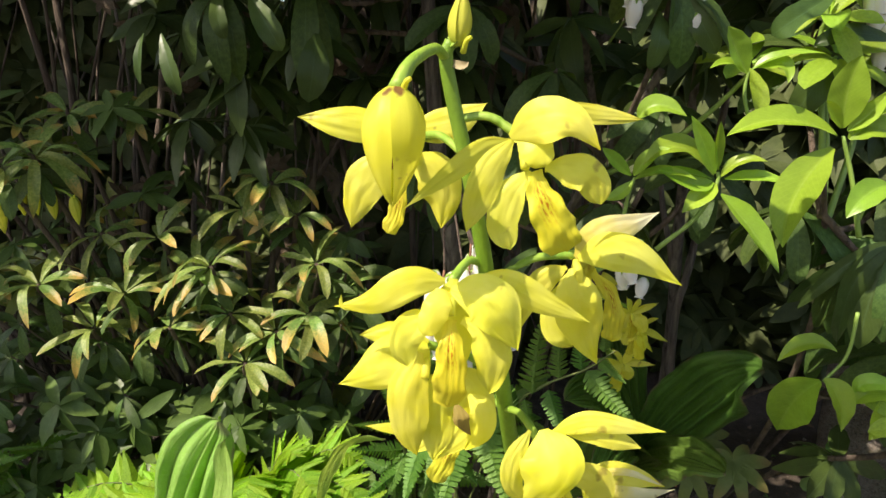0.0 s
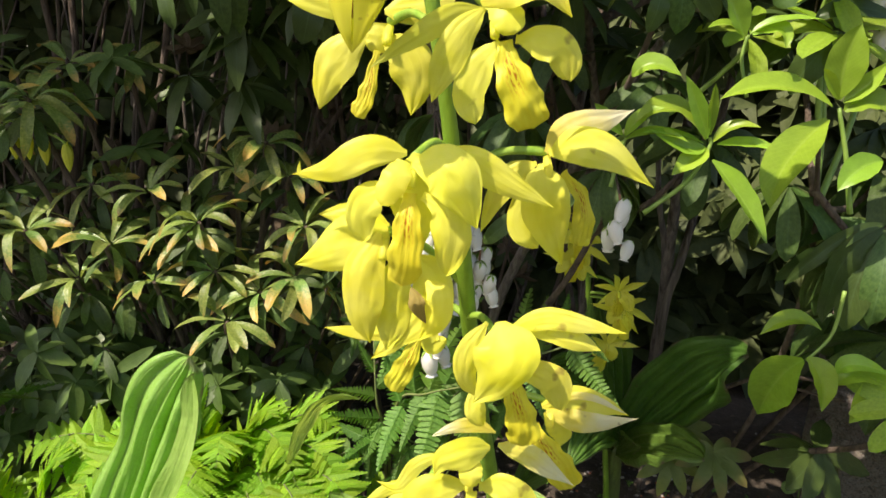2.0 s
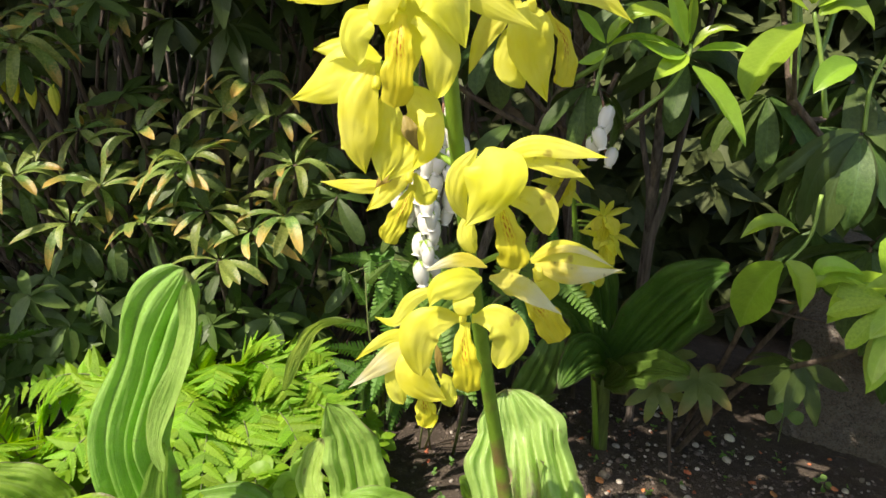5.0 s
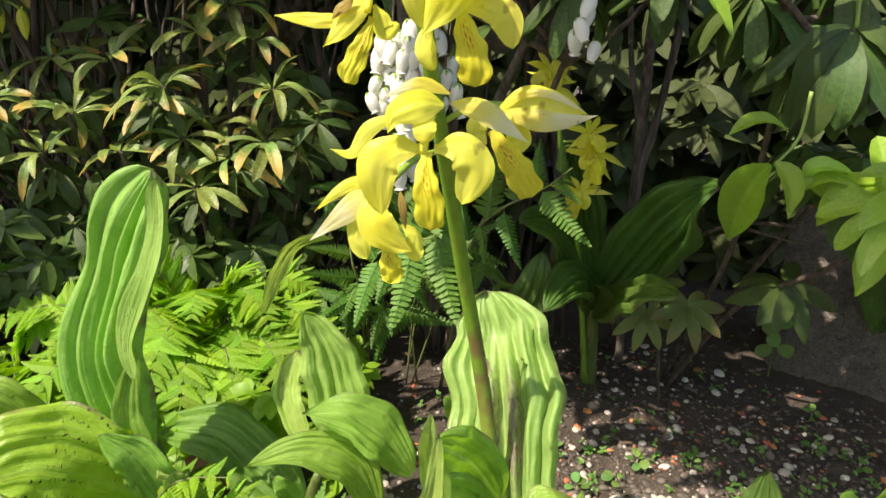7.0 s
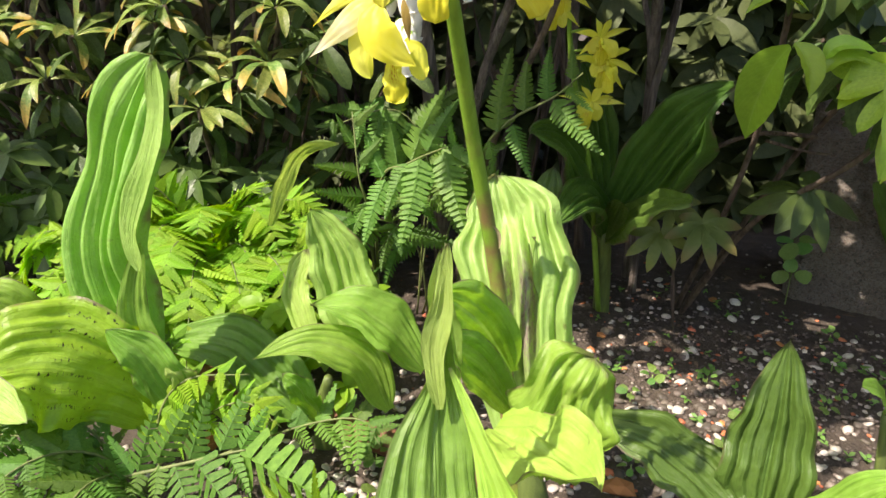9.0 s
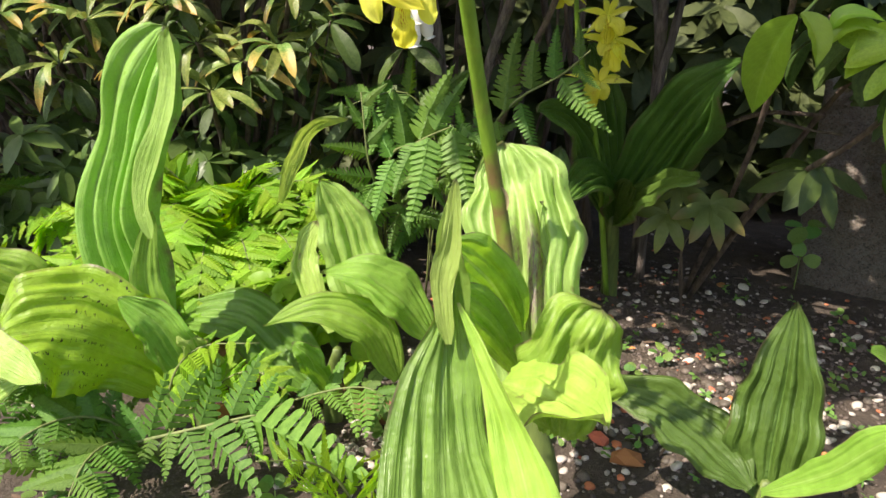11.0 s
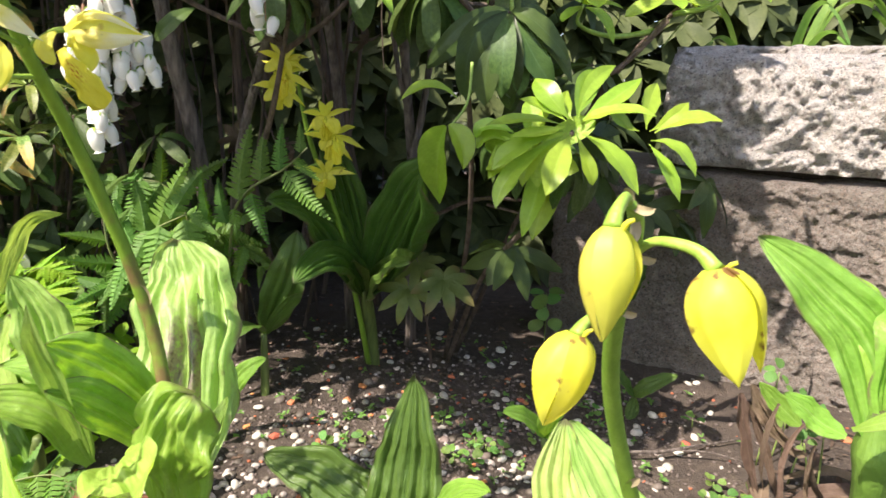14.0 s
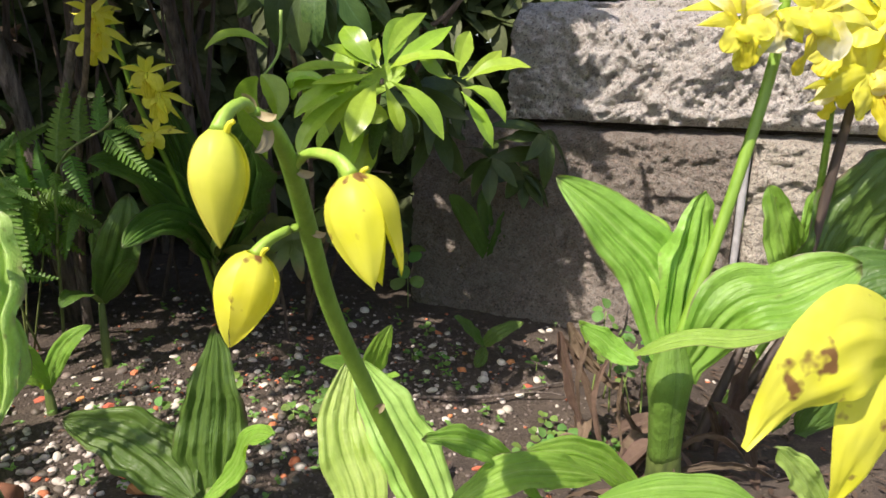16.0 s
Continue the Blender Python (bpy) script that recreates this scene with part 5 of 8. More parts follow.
flower(walled, (0.714, 0.342, 0.444), (0.732, 0.325, 0.412), [
    ("sepal", 0, 2.0, -1, ((0, 0, 0), (1.1, -0.2, 1.5), (2.3, 0.3, 2.6))),
    ("sepal", 0, 1.8, -12, ((0, 0, 0), (-1.9, -0.2, 1.1), (-3.9, 0.1, 1.6))),
    ("sepal", 0, 1.9, -24, ((0, 0, 0), (3.2, -0.2, -0.1), (6.4, 0.7, -1.1))),
    ("petal", 1, 1.6, -22, ((0, 0, 0), (-1.2, -0.1, 1.3), (-2.4, 0.8, 2.2))),
    ("petal", 1, 1.2, -21, ((0, 0, 0), (1.7, -0.2, 1.1), (3.4, 0.3, 1.6))),
    ("lip_lobe", 1, 2.0, -29, ((0, 0, 0), (-1.2, -0.6, -0.7), (-2.5, -0.1, -1.7))),
    ("lip_lobe", 1, 2.5, 29, ((0, 0, 0), (1.0, -0.4, -1.6), (2.0, -0.4, -3.4))),
    ("lip", 0, 1.8, -33, ((0, 0, 0), (-1.0, -0.8, -2.1), (-2.0, -0.6, -4.6))),
    ("hood", 0, 1.9, 4, ((0, 0, 0), (-0.7, -1.2, -0.7), (-1.4, -1.1, -1.6))),
], seed=73)

rear = thing("orchid_plant", (0.78, 0.44, 0), "flowering ground orchid with dark stalks beside the granite wall", "orchid", "orchids in the bed")
tube("flower_stalk", rear, [(0.78, 0.44, 0), (0.853, 0.43, 0.118), (0.852, 0.42, 0.196), (0.859, 0.415, 0.282), (0.864, 0.41, 0.361), (0.859, 0.408, 0.433)], [0.006, 0.0056, 0.0052, 0.0046, 0.0042, 0.0038], DARKSTEM, n=34, sides=12, knob=0.01)
tube("flower_stalk", rear, [(0.785, 0.45, 0), (0.873, 0.44, 0.174), (0.867, 0.435, 0.257), (0.86, 0.43, 0.339), (0.852, 0.43, 0.406)], [0.004, 0.0038, 0.0036, 0.0032, 0.003], STALK_GREEN, n=30, sides=10)
blade("leaf", rear, (0.855, 0.43, 0.13), (0.832, 0.435, 0.207), (0.81, 0.44, 0.265), 0.047, CAL_LEAF, a=0.62, b=0.70, pleat=0.065, folds=6.0, wave=0.05, fold=0.12, foot=0.25, nu=37, nv=44, crumple=0.085, seed=81)
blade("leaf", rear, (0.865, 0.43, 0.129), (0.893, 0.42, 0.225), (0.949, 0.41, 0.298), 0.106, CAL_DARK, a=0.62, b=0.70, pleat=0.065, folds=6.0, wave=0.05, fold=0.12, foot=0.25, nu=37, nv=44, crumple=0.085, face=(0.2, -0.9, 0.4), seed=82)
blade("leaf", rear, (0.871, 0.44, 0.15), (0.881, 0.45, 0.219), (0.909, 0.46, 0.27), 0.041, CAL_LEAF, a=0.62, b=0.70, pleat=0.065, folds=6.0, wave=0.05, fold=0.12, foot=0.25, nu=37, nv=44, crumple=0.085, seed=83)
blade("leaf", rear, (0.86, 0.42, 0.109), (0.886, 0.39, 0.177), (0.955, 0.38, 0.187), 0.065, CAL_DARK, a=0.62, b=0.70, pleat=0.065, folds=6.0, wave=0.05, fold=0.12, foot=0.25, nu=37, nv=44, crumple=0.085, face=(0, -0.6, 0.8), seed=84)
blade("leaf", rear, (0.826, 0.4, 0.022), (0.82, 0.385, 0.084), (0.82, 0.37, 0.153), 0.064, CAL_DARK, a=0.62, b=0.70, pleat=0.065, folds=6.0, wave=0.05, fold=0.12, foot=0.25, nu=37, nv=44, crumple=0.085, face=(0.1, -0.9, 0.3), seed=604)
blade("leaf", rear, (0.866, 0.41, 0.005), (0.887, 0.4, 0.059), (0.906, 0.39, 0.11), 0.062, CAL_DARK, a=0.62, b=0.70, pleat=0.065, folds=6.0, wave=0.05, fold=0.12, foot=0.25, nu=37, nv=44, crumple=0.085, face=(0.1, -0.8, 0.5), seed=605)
blade("leaf", rear, (0.749, 0.385, 0.033), (0.741, 0.37, 0.082), (0.748, 0.36, 0.13), 0.022, DRY, label="withered straw-coloured leaf", a=0.5, b=0.7, fold=0.4, foot=0.4, nu=13, nv=24, wave=0.12, crumple=0.4, face=(0.1, -0.9, 0.3), seed=606)
blade("leaf", rear, (0.767, 0.36, 0.011), (0.728, 0.34, 0.067), (0.686, 0.33, 0.103), 0.019, DRY, label="withered brown leaf", a=0.5, b=0.7, fold=0.4, foot=0.4, nu=13, nv=24, wave=0.12, crumple=0.4, face=(-0.2, -0.8, 0.5), seed=607)
flower(rear, (0.864, 0.41, 0.361), (0.851, 0.385, 0.371), [
    ("sepal", 0, 2.8, -3, ((0, 0, 0), (-0.1, -0.2, 2.1), (-0.3, -0.1, 4.1))),
    ("sepal", 0, 2.1, -22, ((0, 0, 0), (-2.9, -0.3, -0.9), (-5.7, 0.5, -2.7))),
    ("sepal", 0, 1.8, -6, ((0, 0, 0), (3.5, -0.3, 1.3), (6.9, 0.3, 1.5))),
    ("petal", 0, 1.9, -7, ((0, 0, 0), (-2.5, 0.1, 1.6), (-5.1, 0.7, 2.5))),
    ("petal", 1, 1.6, 14, ((0, 0, 0), (1.7, -0.3, 1.5), (3.4, 0.4, 2.4))),
    ("lip_lobe", 0, 3.3, -19, ((0, 0, 0), (-0.6, -0.5, -2.0), (-1.1, -0.5, -4.1))),
    ("lip_lobe", 0, 2.6, -11, ((0, 0, 0), (2.2, -0.3, -0.5), (4.5, -0.3, -1.7))),
    ("lip", 0, 2.6, 19, ((0, 0, 0), (1.6, -0.7, -2.7), (3.2, -0.9, -5.8))),
    ("hood", 1, 2.0, 22, ((0, 0, 0), (0.6, -0.9, -0.9), (1.1, -0.4, -2.0))),
], seed=85)
flower(rear, (0.864, 0.41, 0.371), (0.819, 0.39, 0.402), [
    ("sepal", 0, 2.0, -34, ((0, 0, 0), (0.3, 0.2, 1.3), (0.6, 0.6, 2.6))),
    ("sepal", 0, 1.5, -32, ((0, 0, 0), (-3.0, -0.3, 0.8), (-5.9, 0.6, 0.7))),
    ("sepal", 1, 1.6, 31, ((0, 0, 0), (3.5, 0.1, -0.0), (7.1, 0.6, -1.1))),
    ("petal", 0, 1.4, 35, ((0, 0, 0), (-0.7, -0.0, 1.3), (-1.4, 0.5, 2.4))),
    ("petal", 1, 1.3, 23, ((0, 0, 0), (2.6, -0.2, 1.1), (5.3, 0.7, 1.5))),
    ("lip_lobe", 0, 2.6, -5, ((0, 0, 0), (-1.8, -0.7, -0.8), (-3.6, -0.5, -2.2))),
    ("lip_lobe", 0, 2.6, 24, ((0, 0, 0), (0.9, -0.6, -1.7), (1.9, -0.1, -3.6))),
    ("lip", 0, 2.0, 33, ((0, 0, 0), (-1.4, -1.0, -1.5), (-2.8, -1.0, -3.5))),
    ("hood", 0, 1.8, -36, ((0, 0, 0), (-0.1, -0.9, -0.8), (-0.1, -0.5, -1.7))),
], seed=86)
flower(rear, (0.859, 0.408, 0.433), (0.852, 0.385, 0.422), [
    ("sepal", 0, 2.3, -13, ((0, 0, 0), (0.6, 0.1, 1.6), (1.1, 0.6, 3.0))),
    ("sepal", 0, 1.8, 20, ((0, 0, 0), (-3.4, -0.3, 0.5), (-6.7, 0.0, -0.1))),
    ("sepal", 0, 2.0, -25, ((0, 0, 0), (3.6, -0.3, 1.0), (7.2, 0.0, 0.9))),
    ("petal", 0, 1.6, 25, ((0, 0, 0), (-1.1, -0.2, 1.2), (-2.3, 0.4, 2.1))),
    ("petal", 0, 1.4, -24, ((0, 0, 0), (2.0, 0.2, 2.1), (4.0, 1.0, 3.6))),
    ("lip_lobe", 0, 2.9, 39, ((0, 0, 0), (-1.4, -0.3, -1.3), (-2.7, -0.5, -3.1))),
    ("lip_lobe", 1, 2.5, 36, ((0, 0, 0), (2.3, -0.5, -0.7), (4.6, 0.1, -2.0))),
    ("lip", 0, 2.0, -24, ((0, 0, 0), (0.6, -0.8, -2.0), (1.1, -0.4, -4.2))),
    ("hood", 0, 2.1, -17, ((0, 0, 0), (-0.3, -0.7, -0.9), (-0.6, -0.5, -1.8))),
], seed=87)
flower(rear, (0.86, 0.43, 0.359), (0.848, 0.42, 0.36), [
    ("sepal", 0, 1.5, 16, ((0, 0, 0), (0.3, 0.0, 1.0), (0.6, 0.6, 2.0))),
    ("sepal", 0, 1.0, -26, ((0, 0, 0), (-1.4, 0.1, -0.0), (-2.7, 0.8, -0.5))),
    ("sepal", 0, 1.2, -35, ((0, 0, 0), (1.7, -0.6, 0.5), (3.4, 0.0, 0.4))),
    ("petal", 0, 1.2, 38, ((0, 0, 0), (-1.1, -0.3, 1.2), (-2.3, 0.3, 2.1))),
    ("petal", 0, 1.0, -9, ((0, 0, 0), (0.8, -0.2, 1.3), (1.5, 0.1, 2.3))),
    ("lip_lobe", 1, 1.7, 28, ((0, 0, 0), (-1.1, -0.6, -0.7), (-2.2, -0.7, -1.8))),
    ("lip_lobe", 0, 1.6, 38, ((0, 0, 0), (0.6, -0.8, -1.0), (1.2, -0.7, -2.2))),
    ("lip", 0, 1.5, -9, ((0, 0, 0), (-0.7, -0.8, -1.5), (-1.3, -0.7, -3.1))),
    ("hood", 0, 1.2, 10, ((0, 0, 0), (-0.1, -0.8, -0.5), (-0.3, -0.7, -1.1))),
], seed=88)
# ---------- shared leaf shapes ----------


def leaf_meshes(name, mat, width, count=5, droop=0.15, fold=0.25, a=0.75, b=0.55, wave=0.02):
    """Leaves one unit long, along y, upper side towards z."""
    out = []
    for k in range(count):
        r = random.Random(k * 31 + len(name))
        d = droop * r.uniform(0.3, 1.6)
        vs, fs, uvs = sheet((0, 0, 0), (r.uniform(-0.04, 0.04), 0.5, 0.3 * d), (r.uniform(-0.05, 0.05), 0.97, -0.8 * d), width * r.uniform(0.85, 1.15), face=(0, 0, 1),
                            a=a, b=b, fold=fold * r.uniform(0.5, 1.3), wave=wave, nu=7, nv=11, foot=0.16, seed=k, twist=r.uniform(-25, 25))
        out.append(mesh(name, vs, fs, uvs, mat))
    return out


NEW = leaf_meshes("leaf", PIERIS_NEW, 0.38, fold=0.30, a=0.85, b=0.62, droop=0.20)
OLD = leaf_meshes("leaf", PIERIS_OLD, 0.30, fold=0.18, droop=0.25)
BRONZE = leaf_meshes("leaf", PIERIS_BRONZE, 0.22, fold=0.34, droop=0.34)
TINY = leaf_meshes("leaf", CLOVER, 0.75, count=4, fold=0.1, a=0.5, b=0.35)


def frame_along(d, up, roll=0.0):
    d = d.normalized()
    x = d.cross(up)
    if x.length < 1e-4:
        x = Vector((1, 0, 0))
    x.normalize()
    m = Matrix((x, d, x.cross(d))).transposed()
    return m @ Matrix.Rotation(roll, 3, "Y")


def whorl_dirs(axis, n, rnd, lift):
    """Ways in which the leaves of a whorl spread round its axis; lift in degrees above the plane."""
    axis = Vector(axis).normalized()
    e1 = axis.cross(Vector((0.3, 0.2, 1)) if abs(axis.z) < 0.9 else Vector((1, 0.2, 0))).normalized()
    e2 = axis.cross(e1)
    a0 = rnd.uniform(0, 6.28)
    for k in range(n):
        a = a0 + 2.39996 * k + rnd.uniform(-0.25, 0.25)
        h = radians(lift + rnd.uniform(-18, 18) + 22 * (k / n - 0.5))
        yield (e1 * math.cos(a) + e2 * math.sin(a)) * math.cos(h) + axis * math.sin(h), axis


def whorl(parent, at, axis, n, length, meshes, rnd, lift=15, name="leaf"):
    """A rosette of leaves, each an object of its own."""
    at, o = Vector(at), origin(parent)
    for i, (d, up) in enumerate(whorl_dirs(axis, n, rnd, lift)):
        ob = new(name, meshes[rnd.randrange(len(meshes))])
        ob.parent = parent
        size = length * rnd.uniform(0.7, 1.12)
        m = frame_along(d, up, rnd.uniform(-0.35, 0.35)).to_4x4()
        ob.matrix_basis = Matrix.Translation(at - o + d * 0.004) @ m @ Matrix.Scale(size, 4)


def bunch(verts, faces, uvs, at, d, up, length, width, rnd, droop=0.3, nv=5):
    """Adds one cheap leaf to a joined mesh."""
    m = frame_along(d, up, rnd.uniform(-0.6, 0.6))
    c = len(verts)
    for j in range(nv):
        s = j / (nv - 1)
        w = 0.5 * width * (math.sin(math.pi * (0.06 + 0.92 * s)) ** 0.8)
        for u in (-1, 0, 1):
            p = Vector((u * w, s * length, 0.22 * abs(u) * w - droop * length * s * s + 0.0))
            verts.append(at + m @ p)
            uvs.append(((u + 1) / 2, s))
    faces += [(c + j * 3 + i, c + j * 3 + i + 1, c + j * 3 + i + 4, c + j * 3 + i + 3) for j in range(nv - 1) for i in range(2)]


def foliage(name, parent, mat, spots, n, length, width, rnd, lift=15, droop=0.3, label=""):
    """Many whorls joined into one mesh: spots are (place, axis)."""
    vs, fs, uvs = [], [], []
    o = origin(parent)
    for at, axis in spots:
        for d, up in whorl_dirs(axis, n, rnd, lift):
            bunch(vs, fs, uvs, Vector(at) - o, d, up, length * rnd.uniform(0.6, 1.15), width * rnd.uniform(0.8, 1.2), rnd, droop * rnd.uniform(0.2, 1.3))
    return tagged(put(name, mesh(name, vs, fs, uvs, mat), parent, o, label), kind="stuff")


def bells(parent, top, way, n, rnd, size=0.0122):
    """A hanging raceme of white urn-shaped bells."""
    top, way = Vector(top), Vector(way)
    pts = [top, top + way * 0.5 + Vector((rnd.uniform(-.004, .004), 0, 0)), top + way]
    stem = tube("raceme", parent, pts, [0.0011, 0.0009, 0.0006], TWIG_RED, n=10, sides=6)
    for k in range(n):
        p = top + way * ((k + 0.6) / n)
        a = rnd.uniform(0, 6.28)
        out = Vector((math.cos(a), math.sin(a), 0)) * rnd.uniform(0.0035, 0.0095)
        ob = new("bell", BELLS[k % len(BELLS)])
        ob.parent = stem
        ob.matrix_basis = Matrix.Translation(p + out - top) @ Euler((rnd.uniform(-0.35, 0.35), rnd.uniform(-0.35, 0.35), rnd.uniform(0, 6))).to_matrix().to_4x4() @ Matrix.Scale(size * rnd.uniform(0.85, 1.15), 4)


def bell_mesh(seed):
    rnd = random.Random(seed)
    prof = [(0.10, 0.12), (0.28, 0.06), (0.41, -0.12), (0.47, -0.42), (0.45, -0.78), (0.36, -1.10), (0.25, -1.28), (0.26, -1.36), (0.37, -1.42), (0.30, -1.37), (0.18, -1.25)]
    n = 12
    vs, uvs = [], []
    for j, (r, z) in enumerate(prof):
        for k in range(n):
            a = 6.28318 * k / n
            rr = r * (1 + (0.05 if j < 6 else 0.14 if j in (7, 8, 9) else 0.0) * math.cos(5 * a))
            vs.append((rr * math.cos(a), rr * math.sin(a), z))
            uvs.append((k / n, j / len(prof)))
    fs = [(j * n + k, j * n + (k + 1) % n, (j + 1) * n + (k + 1) % n, (j + 1) * n + k) for j in range(len(prof) - 1) for k in range(n)]
    fs.append(tuple(range(n)))
    for k in range(5):
        a, c = 6.28318 * (k + 0.5 * rnd.random()) / 5, len(vs)
        for r, z, half in ((0.06, 0.14, 0.30), (0.30, 0.12, 0.34), (0.50, -0.14, 0.04)):
            for e in (-half, half):
                vs.append((r * math.cos(a + e), r * math.sin(a + e), z))
                uvs.append((0.5, 0.0))
        fs += [(c, c + 1, c + 3, c + 2), (c + 2, c + 3, c + 5, c + 4)]
    me = mesh("bell", vs, fs, uvs, BELL)
    me.materials.append(PEDICEL)
    for p in me.polygons[-10:]:
        p.material_index = 1
    return me


BELLS = [bell_mesh(k) for k in range(3)]


def branch(parent, pts, r0, r1, mat, name="branch", **kw):
    return tube(name, parent, pts, [r0, (r0 + r1) / 2, r1], mat, n=kw.pop("n", 16), sides=kw.pop("sides", 7), knob=kw.pop("knob", 0.06), **kw)


# ---------- shrub with lime new growth and white bells ----------
rnd = random.Random(11)
shrub = thing("shrub", (0.20, 0.92, 0), "evergreen shrub with lime new leaves, dark old leaves, white bells", "shrub")
TRUNKS = [((0.075, 0.95, 0), (0.052, 0.90, 0.28), (0.02, 0.85, 0.50), (0.0, 0.82, 0.80), 0.013),
          ((0.10, 0.90, 0), (0.105, 0.85, 0.25), (0.15, 0.78, 0.42), (0.22, 0.66, 0.60), 0.007),
          ((0.36, 1.00, 0), (0.355, 0.97, 0.22), (0.33, 0.90, 0.44), (0.30, 0.80, 0.62), 0.009),
          ((0.26, 1.02, 0), (0.245, 0.98, 0.3), (0.22, 0.9, 0.5), (0.17, 0.8, 0.66), 0.008),
          ((0.40, 0.86, 0), (0.42, 0.74, 0.16), (0.44, 0.60, 0.26), (0.442, 0.50, 0.355), 0.0036),
          ((0.40, 0.88, 0), (0.40, 0.74, 0.22), (0.37, 0.63, 0.40), (0.32, 0.56, 0.54), 0.0036),
          ((0.09, 0.93, 0), (0.13, 0.80, 0.24), (0.17, 0.70, 0.37), (0.20, 0.62, 0.5), 0.0045),
          ((0.42, 0.9, 0), (0.48, 0.76, 0.26), (0.54, 0.64, 0.42), (0.59, 0.57, 0.50), 0.0034)]
for a, b, c, d, r in TRUNKS:
    tube("trunk", shrub, [a, b, c, d], [r, r * 0.9, r * 0.75, r * 0.5], BARK if r > 0.0065 else TWIG, n=26, sides=9, knob=0.09, ribs=0.05, seed=int(r * 9e4))
LIME = [((0.415, 0.52, 0.335), (-0.4, -0.6, 0.4), 8, 0.052),
        ((0.279, 0.62, 0.605), (0, -0.6, 0.8), 8, 0.045), 
        ((0.478, 0.60, 0.475), (0, -0.5, 1), 7, 0.055), ((0.566, 0.60, 0.485), (0.1, -0.5, 1), 8, 0.055),
        ((0.615, 0.55, 0.515), (0, -0.6, 0.4), 6, 0.060), ((0.33, 0.60, 0.64), (0, -0.5, 1), 7, 0.05),
        ((0.340, 0.600, 0.611), (0, -0.6, 0.7), 8, 0.06), ((0.409, 0.660, 0.632), (0, -0.6, 0.7), 8, 0.06),]
DARK = [((0.399, 0.58, 0.462), (0, -0.3, 0.4), 11, 0.085, -38), ((0.325, 0.60, 0.490), (0, -0.2, 0.6), 10, 0.085, -42), ((0.406, 0.62, 0.505), (0, -0.2, 0.8), 9, 0.09, -45),
        ((0.176, 0.62, 0.490), (0, -0.2, 0.8), 9, 0.075, -40), ((0.206, 0.60, 0.668), (0, -0.3, 0.8), 10, 0.075, -45), ((0.338, 0.64, 0.62), (0, -0.4, 0.6), 10, 0.085, -20),
        ((0.027, 0.64, 0.525), (0, -0.2, 0.8), 8, 0.065, -50), ((0.099, 0.64, 0.535), (0, -0.2, 0.8), 8, 0.07, -50), ((0.46, 0.53, 0.335), (0, -0.3, 0.5), 9, 0.07, -45),
        ((0.44, 0.60, 0.36), (-0.2, -0.3, 0.6), 8, 0.08, -40), ((-0.203, 0.78, 0.68), (0, -0.3, 0.9), 9, 0.09, -50),
        ((-0.112, 0.76, 0.69), (0, -0.3, 0.9), 10, 0.10, -55), ((0.27, 0.66, 0.52), (0, -0.4, 0.5), 9, 0.075, -30), ((0.23, 0.68, 0.57), (0, -0.4, 0.5), 9, 0.07, -30),
        ((0.13, 0.68, 0.60), (0, -0.4, 0.6), 8, 0.07, -40), ((0.05, 0.72, 0.66), (0, -0.4, 0.6), 8, 0.07, -45), ((0.50, 0.62, 0.42), (0.1, -0.3, 0.6), 9, 0.075, -40),
        ((0.43, 0.68, 0.36), (-0.1, -0.3, 0.6), 9, 0.075, -45)]
for at, axis, n, size in LIME:
    whorl(shrub, at, axis, n, size, NEW, rnd, 8)
for at, axis, n, size, lift in DARK:
    whorl(shrub, at, axis, n, size, OLD, rnd, lift)
for at, axis, *rest in LIME + DARK:
    at = Vector(at)
    near = min(TRUNKS, key=lambda q: (Vector(q[3]) - at).length + 0.4 * (Vector(q[2]) - at).length)
    foot = Vector(near[2]).lerp(Vector(near[3]), 0.35 + 0.4 * rnd.random())
    if (foot - at).length > 0.03:
        branch(shrub, [foot, foot.lerp(at, 0.6) + Vector((0, 0, -0.02)), at - Vector(axis).normalized() * 0.02, at], 0.0032, 0.0016, TWIG_GREEN if len(rest) == 2 else TWIG)
over = [(Vector((rnd.uniform(-0.35, 0.62), rnd.uniform(0.74, 1.1), rnd.uniform(0.52, 0.85))), (rnd.uniform(-.4, .4), -0.4, 0.8)) for _ in range(70)]
over += [(Vector((rnd.uniform(0.42, 0.70), rnd.uniform(0.66, 0.80), rnd.uniform(0.18, 0.5))), (rnd.uniform(-.4, .4), -0.5, 0.6)) for _ in range(10)]
foliage("foliage", shrub, PIERIS_OLD, over, 9, 0.075, 0.022, rnd, -20, 0.35, "dense dark green old leaves")
